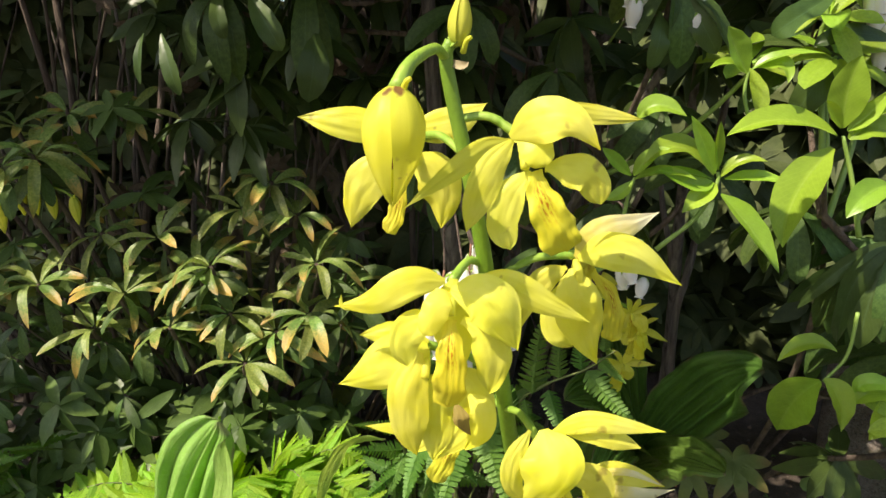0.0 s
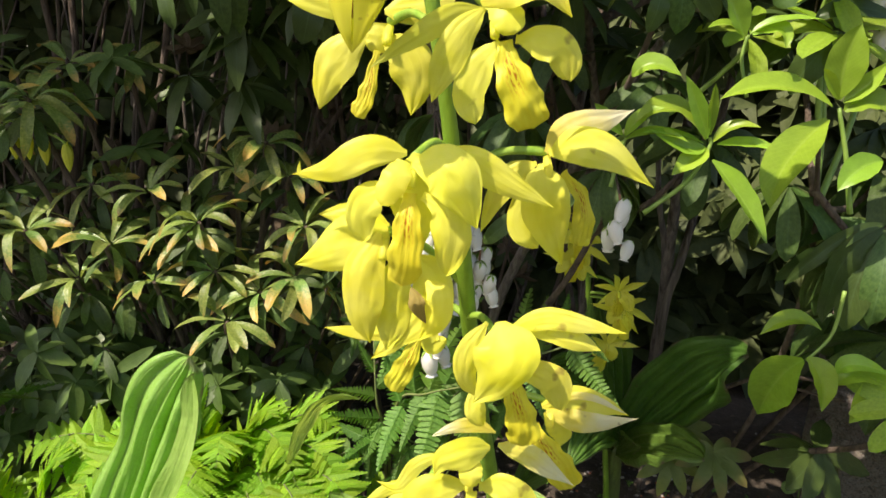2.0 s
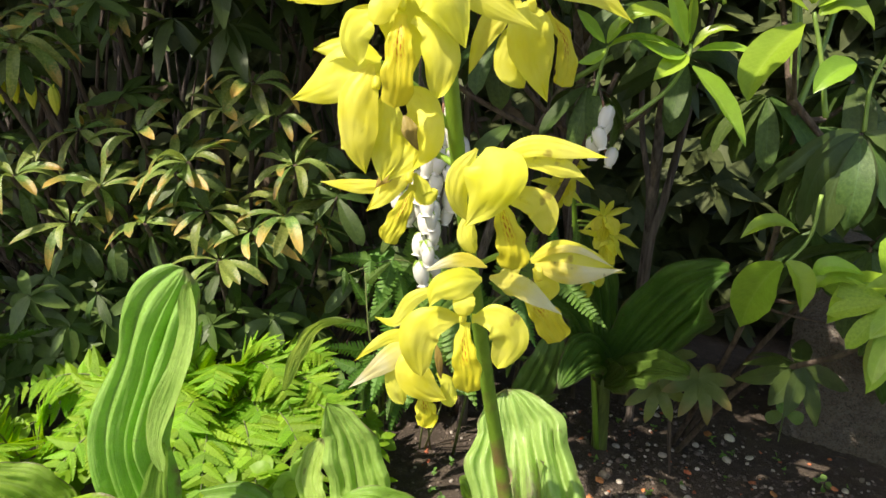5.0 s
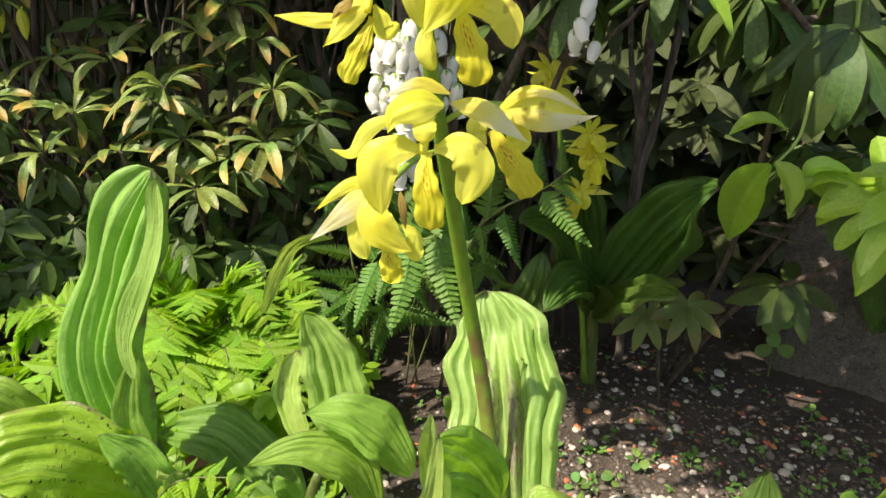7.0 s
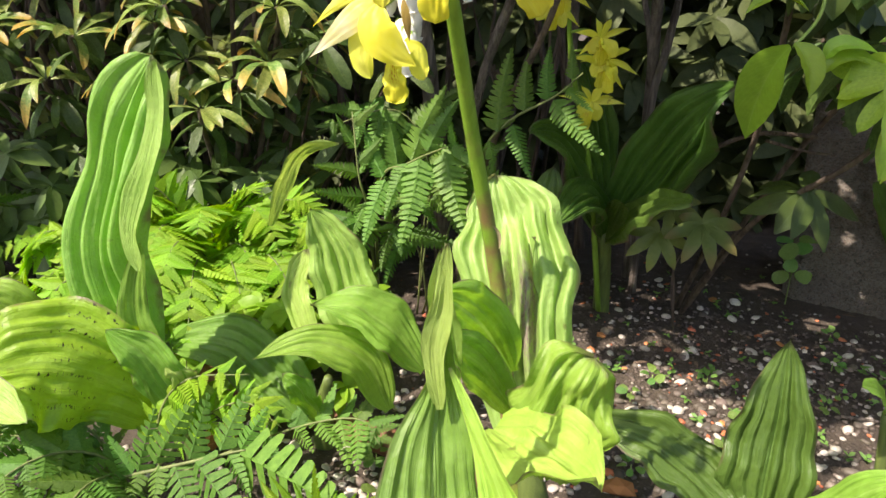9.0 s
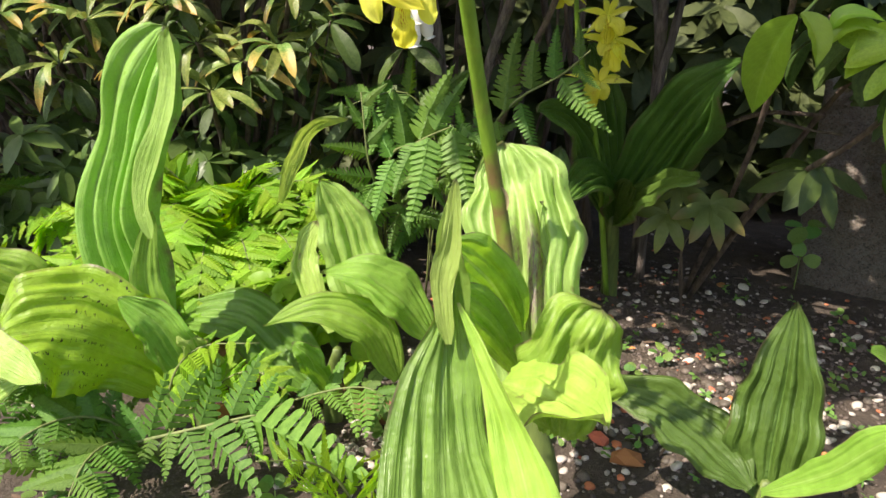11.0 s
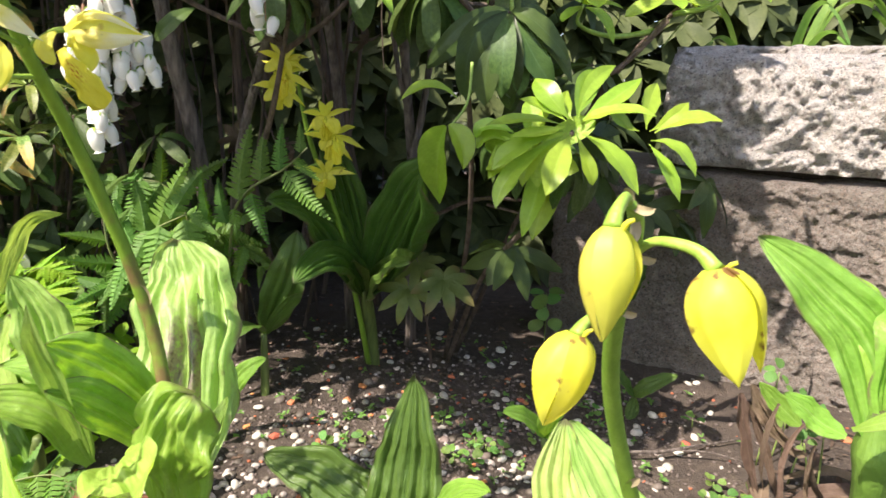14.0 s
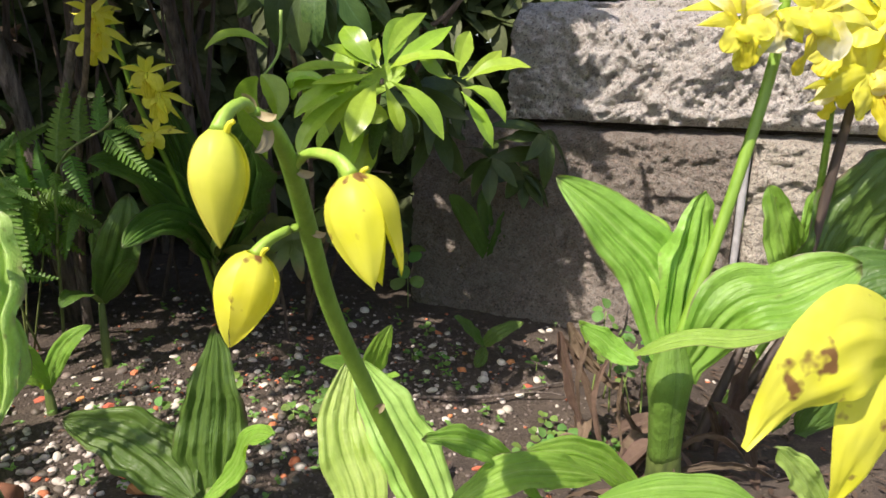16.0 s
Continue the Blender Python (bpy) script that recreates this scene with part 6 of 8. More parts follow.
# unseen overhanging crown, added above the view to keep the back of the bed in shade
SLOPE = Vector((-SUN_FROM.x / SUN_FROM.z, -SUN_FROM.y / SUN_FROM.z))
crown = []
while len(crown) < 215:
    gx, gy, z = rnd.uniform(0.22, 1.12), rnd.uniform(0.64, 1.35), rnd.uniform(0.72, 1.0)
    sunny = any((gx - a) ** 2 + (gy - b) ** 2 < r * r for a, b, r in ((0.30, 0.725, 0.09), (0.62, 0.77, 0.12), (0.68, 0.65, 0.12), (0.75, 0.92, 0.07), (0.52, 0.82, 0.04)))
    past = gx > 0.70 + SLOPE.x * (gy - 0.747) / SLOPE.y
    thin = gx < 0.48 and 0.76 < gy < 1.05 and rnd.random() < 0.5
    if not (sunny or past or thin or (gy < 0.70 and not 0.22 < gx < 0.5) or (gx > 0.52 and gy < 1.0 and rnd.random() < 0.3)):
        crown.append((Vector((gx - SLOPE.x * z, gy - SLOPE.y * z, z)), (rnd.uniform(-.4, .4), rnd.uniform(-.4, .2), 0.8)))
# more unseen whorls, aimed to shade the right-hand lime leaves and soil
for _ in range(17):
    gx, gy, z = rnd.uniform(0.43, 0.60), rnd.uniform(0.635, 0.72), rnd.uniform(0.75, 1.0)
    crown.append((Vector((gx - SLOPE.x * z, gy - SLOPE.y * z, z)), (rnd.uniform(-.4, .4), rnd.uniform(-.4, .2), 0.8)))
foliage("foliage", shrub, PIERIS_OLD, crown, 9, 0.085, 0.026, rnd, -5, 0.3)
for k in range(7):
    p = crown[k * 20][0]
    foot = Vector((0.17, 0.83, 0.62))
    branch(shrub, [foot, foot.lerp(p, 0.5) + Vector((0, 0, 0.04)), p], 0.006, 0.002, TWIG)
RACEMES = [((0.044, 0.545, 0.452), (-0.004, -0.01, -0.110), 26), ((0.058, 0.545, 0.446), (0.008, 0.0, -0.060), 15), ((0.030, 0.55, 0.445), (-0.010, 0, -0.060), 14), ((0.050, 0.535, 0.470), (0.004, 0, -0.050), 12),
           ((0.072, 0.55, 0.428), (0.006, 0, -0.035), 7), ((0.172, 0.54, 0.478), (0.006, 0, -0.04), 5),
           ((0.179, 0.60, 0.668), (0.0, -0.005, -0.02), 4), ((0.222, 0.60, 0.660), (0.004, 0, -0.025), 6), ((0.333, 0.62, 0.675), (0.01, 0, -0.03), 7), ((0.366, 0.62, 0.680), (0.01, 0, -0.035), 8),
           ((0.385, 0.62, 0.645), (0.004, 0, -0.03), 5)]
for top, way, n in RACEMES:
    bells(shrub, top, way, n, rnd)
    near = Vector(min(DARK, key=lambda q: (Vector(q[0]) - Vector(top)).length)[0])
    branch(shrub, [near, near.lerp(Vector(top), 0.5) + Vector((0, 0, 0.008)), top], 0.0012, 0.0009, TWIG, n=10)

branch(shrub, [(0.300, 0.800, 0.150), (0.346, 0.750, 0.231), (0.364, 0.750, 0.240), (0.412, 0.750, 0.259), (0.479, 0.750, 0.258)], 0.0032, 0.0022, TWIG, n=24)
branch(shrub, [(0.424, 0.750, 0.252), (0.466, 0.750, 0.242), (0.500, 0.745, 0.238)], 0.0020, 0.0012, TWIG)
tube("trunk", shrub, [(0.350, 0.93, 0.0), (0.348, 0.93, 0.147), (0.346, 0.93, 0.270), (0.357, 0.93, 0.336), (0.370, 0.93, 0.432), (0.385, 0.92, 0.60)], [0.0062, 0.0058, 0.0054, 0.0045], BARK, n=30, sides=9, knob=0.10, seed=41)
tube("trunk", shrub, [(0.360, 0.96, 0.0), (0.356, 0.96, 0.20), (0.345, 0.96, 0.342), (0.324, 0.96, 0.433), (0.30, 0.95, 0.60)], [0.0048, 0.0044, 0.0040, 0.0034], BARK, n=30, sides=8, knob=0.10, seed=42)

# ---------- bronze-tipped shrub ----------
bronze = thing("shrub", (-0.28, 0.92, 0), "low evergreen shrub with glossy whorled leaves tipped bronze and cream", "shrub")
KEY = [(-0.475, 0.80, 0.49), (-0.44, 0.81, 0.50), (-0.35, 0.80, 0.341), (-0.266, 0.82, 0.358), (-0.226, 0.80, 0.318), (-0.203, 0.775, 0.266), (-0.131, 0.80, 0.318), (-0.462, 0.82, 0.345), (-0.245, 0.80, 0.376),
       (-0.124, 0.81, 0.378), (-0.179, 0.84, 0.468), (-0.215, 0.84, 0.437), (-0.15, 0.84, 0.43), (-0.445, 0.90, 0.545), (-0.367, 0.90, 0.546), (-0.497, 0.88, 0.53),
       (-0.17, 0.79, 0.30), (-0.30, 0.80, 0.30), (-0.40, 0.82, 0.29), (-0.52, 0.83, 0.36), (-0.32, 0.84, 0.40), (-0.40, 0.86, 0.40), (-0.10, 0.84, 0.33), (-0.58, 0.86, 0.32), (-0.55, 0.9, 0.45)]
for k, at in enumerate(KEY):
    axis = (rnd.uniform(-0.3, 0.3), -0.45 + rnd.uniform(-0.2, 0.2), 1)
    whorl(bronze, at, axis, 8 if k > 10 else 10, 0.060, BRONZE, rnd, 6)
    a = Vector(at)
    under = a - Vector(axis).normalized() * 0.018
    for d, up in whorl_dirs(axis, 4, rnd, -35):
        ob = new("leaf", OLD[rnd.randrange(5)])
        ob.parent = bronze
        ob.matrix_basis = Matrix.Translation(under - origin(bronze)) @ frame_along(d, up, rnd.uniform(-.4, .4)).to_4x4() @ Matrix.Scale(0.05 * rnd.uniform(0.8, 1.2), 4)
    foot = Vector((-0.28 + 0.35 * (a.x + 0.28), 0.93, 0.0))
    branch(bronze, [foot, foot.lerp(a, 0.6) + Vector((0, 0.03, 0.0)), under, a], 0.0048, 0.0018, TWIG)
fill = [(Vector((rnd.uniform(-0.7, -0.10), rnd.uniform(0.82, 0.92), rnd.uniform(0.05, 0.24))), (rnd.uniform(-.5, .5), -0.6, 0.6)) for _ in range(26)]
fill += [(Vector((x := rnd.uniform(-0.85, -0.08), rnd.uniform(0.84, 1.12), rnd.uniform(0.10, 0.40 if x > -0.3 else 0.56))), (rnd.uniform(-.5, .5), -0.5, 0.8)) for _ in range(95)]
foliage("foliage", bronze, PIERIS_OLD, fill[:96], 9, 0.052, 0.015, rnd, -8, 0.25, "dense dark lower leaves")
foliage("foliage", bronze, PIERIS_BRONZE, fill[96:], 9, 0.050, 0.014, rnd, 10, 0.2)

under = [(Vector((rnd.uniform(-0.85, -0.12), rnd.uniform(0.76, 0.92), rnd.uniform(0.02, 0.22))), (rnd.uniform(-.5, .5), -0.6, 0.6)) for _ in range(85)]
foliage("foliage", bronze, PIERIS_OLD, under, 8, 0.052, 0.017, rnd, -12, 0.3, "dull dark leaves near the ground")
# added branches left of the view, set sunwards to shade the low leaves
outer = [(Vector((rnd.uniform(-1.15, -0.77), rnd.uniform(0.42, 0.66), rnd.uniform(0.62, 0.90))), (rnd.uniform(-.5, .5), -0.4, 0.8)) for _ in range(46)]
foliage("foliage", bronze, PIERIS_OLD, outer, 9, 0.075, 0.024, rnd, -5, 0.3, "unseen dark leaves added on outer branches to shade the low left")
for k in range(6):
    p = outer[k * 7][0]
    branch(bronze, [(-0.45, 0.95, 0.0), (-0.65, 0.85, 0.45), p.lerp(Vector((-0.65, 0.85, 0.45)), 0.4), p], 0.006, 0.002, TWIG)
for _ in range(30):
    at = (rnd.uniform(-0.55, 0.02), rnd.uniform(0.79, 0.90), rnd.uniform(0.20, 0.36))
    whorl(bronze, at, (rnd.uniform(-.4, .4), -0.5, 0.8), 6, rnd.uniform(0.042, 0.062), OLD, rnd, -28)
    foot = Vector((-0.28 + 0.5 * (at[0] + 0.28), 0.94, 0.0))
    branch(bronze, [foot, foot.lerp(Vector(at), 0.6) + Vector((0, 0.02, 0.01)), at], 0.003, 0.0012, TWIG, n=10, sides=6)

# ---------- thicket and hedge behind ----------
thicket = thing("thicket", (-0.1, 1.25, 0), "thicket of thin grey bare shrub stems", "shrub")
for k in range(76):
    x, y = rnd.uniform(-0.95, 0.32), rnd.uniform(0.98, 1.4)
    lean, bend = rnd.gauss(0, 0.14), rnd.uniform(-0.05, 0.05)
    r = rnd.uniform(0.0012, 0.0045) if k % 5 else rnd.uniform(0.005, 0.009)
    line = [(x + lean * s + bend * math.sin(5 * s + k) + rnd.uniform(-.012, .012), y + rnd.uniform(-.03, .03), s * 0.95 - 0.02) for s in (0, 0.2, 0.4, 0.6, 0.8, 1.0)]
    tube("stem", thicket, line, [r, r * 0.8, r * 0.5], BARK if k % 3 == 0 else TWIG, n=20, sides=6, knob=0.12, seed=k)
hedge = thing("hedge", (0, 1.7, 0), "dense dark green hedge at the back of the bed", "hedge", kind="stuff")
spots = [(Vector((rnd.uniform(-1.7, 2.4), 1.30 + abs(rnd.gauss(0, 0.25)), rnd.uniform(0.02, 1.5))), (rnd.uniform(-.5, .5), -0.6, 0.7)) for _ in range(3900)]
spots += [(Vector((rnd.uniform(-2.2, 3.0), 2.1 + abs(rnd.gauss(0, 0.2)), rnd.uniform(0.05, 1.9))), (rnd.uniform(-.5, .5), -0.6, 0.7)) for _ in range(1500)]
foliage("foliage", hedge, HEDGE_LEAF, spots, 9, 0.095, 0.034, rnd, -5, 0.3)

dead = [(Vector((rnd.uniform(-0.45, 0.30), rnd.uniform(0.95, 1.25), rnd.uniform(0.25, 0.85))), (rnd.uniform(-.6, .6), -0.5, rnd.uniform(-0.4, 0.6))) for _ in range(85)]
foliage("foliage", thicket, DRY, dead, 7, 0.028, 0.011, rnd, 0, 0.5, "shrivelled brown leaves caught among the stems")
# leaves added above the view, placed by sun slope to darken the background
shade_canopy = []
for _ in range(60):
    gx, gy, z = rnd.uniform(-0.35, 0.12), rnd.uniform(1.04, 1.22), rnd.uniform(0.95, 1.2)
    shade_canopy.append((Vector((gx - SLOPE.x * z, gy - SLOPE.y * z, z)), (rnd.uniform(-.4, .4), rnd.uniform(-.4, .2), 0.8)))
while len(shade_canopy) < 390:
    gx, gy, z = rnd.uniform(-0.9, 0.6), rnd.uniform(1.12, 2.1), rnd.uniform(0.95, 1.3)
    shade_canopy.append((Vector((gx - SLOPE.x * z, gy - SLOPE.y * z, z)), (rnd.uniform(-.4, .4), rnd.uniform(-.4, .2), 0.8)))
foliage("foliage", thicket, PIERIS_OLD, shade_canopy, 9, 0.095, 0.03, rnd, -5, 0.3, "unseen leafy canopy added above the thicket to shade the background")

# ---------- ferns ----------


def pinna_mesh(name, mat, pairs, seed, wide=0.135, full=0.57, lobe=(1.15, 1.0, 0.75, 0.3)):
    """One pinna of unit length along y: a midrib with rows of rounded, toothed lobes."""
    r = random.Random(seed)
    bend = r.uniform(-0.16, 0.16)
    vs, fs, uvs = [], [], []
    for k in range(pairs):
        s = (k + 0.5) / pairs
        reach = wide * ((1 - s) ** 0.75 * min(1.0, 0.55 + 5 * s) + 0.04)
        for sg in (-1, 1):
            c = len(vs)
            half = full / pairs
            ang = 0.35 + r.uniform(-0.12, 0.12)
            dip = -0.05 * s * s
            for f, wd in zip((0.0, 0.55, 0.85, 1.0), lobe):
                for e in (-1, 1):
                    x = sg * reach * f * math.cos(ang) * r.uniform(0.93, 1.07)
                    y = s + reach * f * math.sin(ang) + e * half * wd
                    vs.append((x + bend * y * y, y, dip - 0.25 * abs(x) + 0.012 * e + r.uniform(-.006, .006)))
                    uvs.append((0.5 + sg * 0.5 * f, s))
            fs += [(c + 2 * j, c + 2 * j + 1, c + 2 * j + 3, c + 2 * j + 2) for j in range(3)]
    c = len(vs)
    for s in (0, 0.33, 0.66, 1.05):
        for x in (-0.012, 0.012):
            vs.append((x * (1.2 - s) + bend * s * s, s, 0.006 - 0.05 * s * s))
            uvs.append((0.5, s))
    fs += [(c + 2 * j, c + 2 * j + 1, c + 2 * j + 3, c + 2 * j + 2) for j in range(3)]
    return mesh(name, vs, fs, uvs, mat)


PINNA_LIME = [pinna_mesh("pinna", FERN_LIME, 10, k, 0.24, 0.52, (1.15, 1.05, 0.85, 0.35)) for k in range(3)]
PINNA_DARK = [pinna_mesh("pinna", FERN_DARK, 15, k, 0.22, 0.45, (1.2, 0.95, 0.7, 0.25)) for k in range(4)]
PINNA_NEAR = [pinna_mesh("pinna", FERN_DARK, 9, k + 5, 0.27, 0.44, (1.15, 0.95, 0.9, 0.5)) for k in range(3)]


def frond(parent, base, mid, tip, pinnae, pairs, longest, rnd, mat, droop=0.5, face=(0, -0.4, 1), skip=0.18, mess=1.0):
    """A frond: a rachis with a pair of pinnae at each node."""
    base, mid, tip = Vector(base), Vector(mid), Vector(tip)
    pts = [bez(base, mid, tip, s) for s in (0, 0.33, 0.66, 1)]
    rachis = tube("frond", parent, pts, [0.0014, 0.0011, 0.0008, 0.0004], mat, n=16, sides=6)
    for k in range(pairs):
        s = skip + (1 - skip) * (k + 0.4) / pairs
        p = bez(base, mid, tip, s)
        tan = (bez(base, mid, tip, min(1, s + .02)) - bez(base, mid, tip, s - .02)).normalized()
        side = tan.cross(Vector(face)).normalized()
        up = side.cross(tan)
        q = (s - skip) / (1 - skip)
        size = longest * (math.sin(math.pi * (0.22 + 0.74 * q)) ** 0.9 + 0.05)
        for sg in (-1, 1):
            d = side * sg + tan * (0.45 + mess * rnd.uniform(-0.25, 0.25)) - Vector((0, 0, droop * rnd.uniform(0.5, 1.3))) + up * mess * rnd.uniform(-.3, .3)
            ob = new("pinna", pinnae[rnd.randrange(len(pinnae))])
            ob.parent = rachis
            ob.matrix_basis = Matrix.Translation(p - base) @ frame_along(d, up, mess * rnd.uniform(-.45, .45)).to_4x4() @ Matrix.Scale(size * rnd.uniform(0.75, 1.15), 4)
    return rachis


def hung_frond(parent, line, pinnae, rnd, shapes=None):
    """A frond whose pinnae hang or rise from one rachis: each with its foot and tip."""
    rachis = tube("frond", parent, line, [0.0022, 0.0018, 0.0013, 0.0006], FERN_STALK, n=20, sides=6)
    for a, b in pinnae:
        a, d = Vector(a), Vector(b) - Vector(a)
        ob = new("pinna", (shapes or PINNA_DARK)[rnd.randrange(len(shapes or PINNA_DARK))])
        ob.parent = rachis
        ob.matrix_basis = Matrix.Translation(a - Vector(line[0])) @ frame_along(d, Vector((rnd.uniform(-.3, .3), -1, rnd.uniform(0.0, 0.6)))).to_4x4() @ Matrix.Scale(d.length, 4)


FERN_STALK = stem_mat("fern_stalk", (0.10, 0.13, 0.04), (0.20, 0.24, 0.07), 0.6)
lime_fern = thing("fern", (-0.20, 0.76, 0), "bright lime-green fern with sunlit feathery fronds", "fern", "ferns in the bed")
for tip, lift in (((-0.38, 0.66, 0.10), 0.05), ((-0.31, 0.62, 0.12), 0.06), ((-0.09, 0.66, 0.13), 0.07), ((-0.06, 0.74, 0.15), 0.05), ((-0.20, 0.58, 0.09), 0.07), ((-0.27, 0.72, 0.19), 0.03),
                  ((-0.13, 0.70, 0.19), 0.03), ((-0.45, 0.72, 0.09), 0.05), ((-0.14, 0.58, 0.07), 0.06), ((-0.33, 0.56, 0.06), 0.06), ((-0.24, 0.66, 0.17), 0.05), ((-0.17, 0.64, 0.16), 0.05), ((-0.30, 0.68, 0.15), 0.05), ((-0.10, 0.62, 0.09), 0.06), ((-0.22, 0.62, 0.12), 0.06), ((-0.27, 0.60, 0.08), 0.07), ((-0.10, 0.57, 0.04), 0.08), ((-0.05, 0.60, 0.06), 0.07), ((-0.16, 0.55, 0.04), 0.08), ((0.0, 0.64, 0.08), 0.06), ((-0.24, 0.55, 0.05), 0.07), ((-0.04, 0.68, 0.11), 0.06)):
    b, t = Vector((-0.20 + rnd.uniform(-.02, .02), 0.76, 0.0)), Vector(tip)
    frond(lime_fern, b, (b + t) / 2 + Vector((0, 0, lift + 0.03)), t, PINNA_LIME, 20, 0.042, rnd, FERN_STALK, 0.25, mess=0.6)
for base, tip, lift in (((-0.40, 0.70, 0), (-0.52, 0.60, 0.09), 0.05), ((-0.40, 0.70, 0), (-0.36, 0.56, 0.10), 0.05), ((-0.40, 0.70, 0), (-0.47, 0.55, 0.08), 0.05), ((-0.40, 0.70, 0), (-0.30, 0.62, 0.11), 0.04), ((-0.40, 0.70, 0), (-0.44, 0.62, 0.14), 0.04), ((-0.40, 0.70, 0), (-0.34, 0.66, 0.14), 0.04), ((-0.40, 0.70, 0), (-0.50, 0.66, 0.12), 0.04)):
    b, t = Vector(base), Vector(tip)
    frond(lime_fern, b, (b + t) / 2 + Vector((0, 0, lift)), t, PINNA_LIME, 20, 0.034, rnd, FERN_STALK, 0.2, mess=0.4)
soft = [(Vector((rnd.uniform(-0.42, 0.0), rnd.uniform(0.55, 0.74), rnd.uniform(0.02, 0.11))), (rnd.uniform(-.5, .5), -0.4, 0.8)) for _ in range(120)]
foliage("foliage", lime_fern, FERN_LIME, soft, 6, 0.026, 0.015, rnd, 15, 0.35, "soft small lime leaflets low under the fronds")
dark_fern = thing("fern", (0.05, 0.80, 0), "dark green fern with drooping toothed fronds in the shade", "fern", "ferns in the bed")
FROND = [((0.046, 0.690, 0.232), (0.036, 0.670, 0.140)), ((0.072, 0.690, 0.240), (0.090, 0.665, 0.149)), ((0.033, 0.700, 0.225), (0.005, 0.680, 0.174)), ((0.036, 0.720, 0.225), (0.058, 0.740, 0.305)), ((0.053, 0.710, 0.237), (0.079, 0.730, 0.293)), ((0.021, 0.730, 0.212), (0.012, 0.750, 0.276)), ((0.008, 0.720, 0.203), (-0.022, 0.700, 0.138)), ((0.005, 0.730, 0.204), (-0.023, 0.750, 0.250)), ((0.080, 0.690, 0.247), (0.107, 0.680, 0.221))]
hung_frond(dark_fern, [(-0.007, 0.800, 0.000), (-0.001, 0.745, 0.186), (0.033, 0.715, 0.222), (0.075, 0.690, 0.246)], FROND, rnd)
FROND = [((0.142, 0.710, 0.267), (0.158, 0.685, 0.213)), ((0.180, 0.700, 0.294), (0.223, 0.675, 0.239)), ((0.175, 0.705, 0.293), (0.170, 0.720, 0.345)), ((0.153, 0.710, 0.281), (0.150, 0.730, 0.338)), ((0.126, 0.720, 0.258), (0.129, 0.740, 0.343)), ((0.119, 0.730, 0.246), (0.130, 0.710, 0.212)), ((0.197, 0.700, 0.315), (0.200, 0.710, 0.349)), ((0.109, 0.740, 0.227), (0.090, 0.760, 0.277)), ((0.191, 0.700, 0.308), (0.217, 0.690, 0.283))]
hung_frond(dark_fern, [(0.086, 0.820, 0.000), (0.111, 0.760, 0.208), (0.134, 0.720, 0.265), (0.180, 0.700, 0.297), (0.206, 0.690, 0.322)], FROND, rnd)
FROND = [((-0.012, 0.740, 0.157), (-0.057, 0.700, 0.145)), ((-0.017, 0.735, 0.180), (-0.071, 0.710, 0.185)), ((-0.021, 0.730, 0.207), (-0.068, 0.720, 0.222)), ((-0.025, 0.735, 0.234), (-0.050, 0.740, 0.265)), ((-0.023, 0.730, 0.218), (0.006, 0.740, 0.242)), ((-0.016, 0.740, 0.172), (-0.030, 0.710, 0.128)), ((-0.027, 0.740, 0.258), (-0.005, 0.750, 0.285))]
hung_frond(dark_fern, [(-0.007, 0.800, 0.000), (-0.013, 0.750, 0.154), (-0.021, 0.730, 0.203), (-0.029, 0.740, 0.272)], FROND, rnd)
for mid, tip, size in (((0.09, 0.76, 0.22), (0.00, 0.72, 0.12), 0.075), ((0.07, 0.79, 0.20), (0.16, 0.76, 0.15), 0.075), ((0.02, 0.76, 0.14), (-0.09, 0.70, 0.13), 0.07), ((0.04, 0.82, 0.24), (-0.08, 0.80, 0.24), 0.08)):
    frond(dark_fern, (0.06 + rnd.uniform(-.02, .02), 0.83, 0), mid, tip, PINNA_DARK, 7, size, rnd, FERN_STALK, 0.85, (0, -0.9, 0.45), 0.3)
for mid, tip in (((-0.55, 0.80, 0.10), (-0.66, 0.72, 0.12)), ((-0.5, 0.78, 0.14), (-0.46, 0.70, 0.17)), ((-0.52, 0.78, 0.12), (-0.58, 0.68, 0.16))):
    frond(dark_fern, (-0.52, 0.84, 0), mid, tip, PINNA_DARK, 8, 0.07, rnd, FERN_STALK, 0.5)
near_fern = thing("fern", (-0.17, 0.45, 0), "small fern with toothed green fronds low among the orchids", "fern", "ferns in the bed")
LOW = [((-0.070, 0.420, 0.064), (0.021, 0.360, 0.062)), ((-0.079, 0.420, 0.062), (-0.059, 0.400, 0.041)), ((-0.104, 0.420, 0.057), (-0.052, 0.370, 0.036)), ((-0.120, 0.420, 0.053), (-0.088, 0.380, 0.026)), ((-0.070, 0.420, 0.066), (-0.053, 0.430, 0.096)), ((-0.085, 0.420, 0.065), (-0.071, 0.440, 0.106)), ((-0.108, 0.420, 0.057), (-0.093, 0.430, 0.104)), ((-0.134, 0.420, 0.052), (-0.109, 0.430, 0.102)), ((-0.147, 0.420, 0.045), (-0.136, 0.430, 0.092)), ((-0.131, 0.420, 0.051), (-0.128, 0.390, 0.029)), ((-0.145, 0.420, 0.045), (-0.148, 0.390, 0.028)), ((-0.156, 0.420, 0.040), (-0.173, 0.390, 0.043)), ((-0.151, 0.420, 0.043), (-0.174, 0.430, 0.065))]
hung_frond(near_fern, [(-0.17, 0.452, 0.0), (-0.18, 0.435, 0.025), (-0.147, 0.420, 0.043), (-0.078, 0.420, 0.063), (-0.066, 0.420, 0.066)], LOW, rnd, PINNA_NEAR)
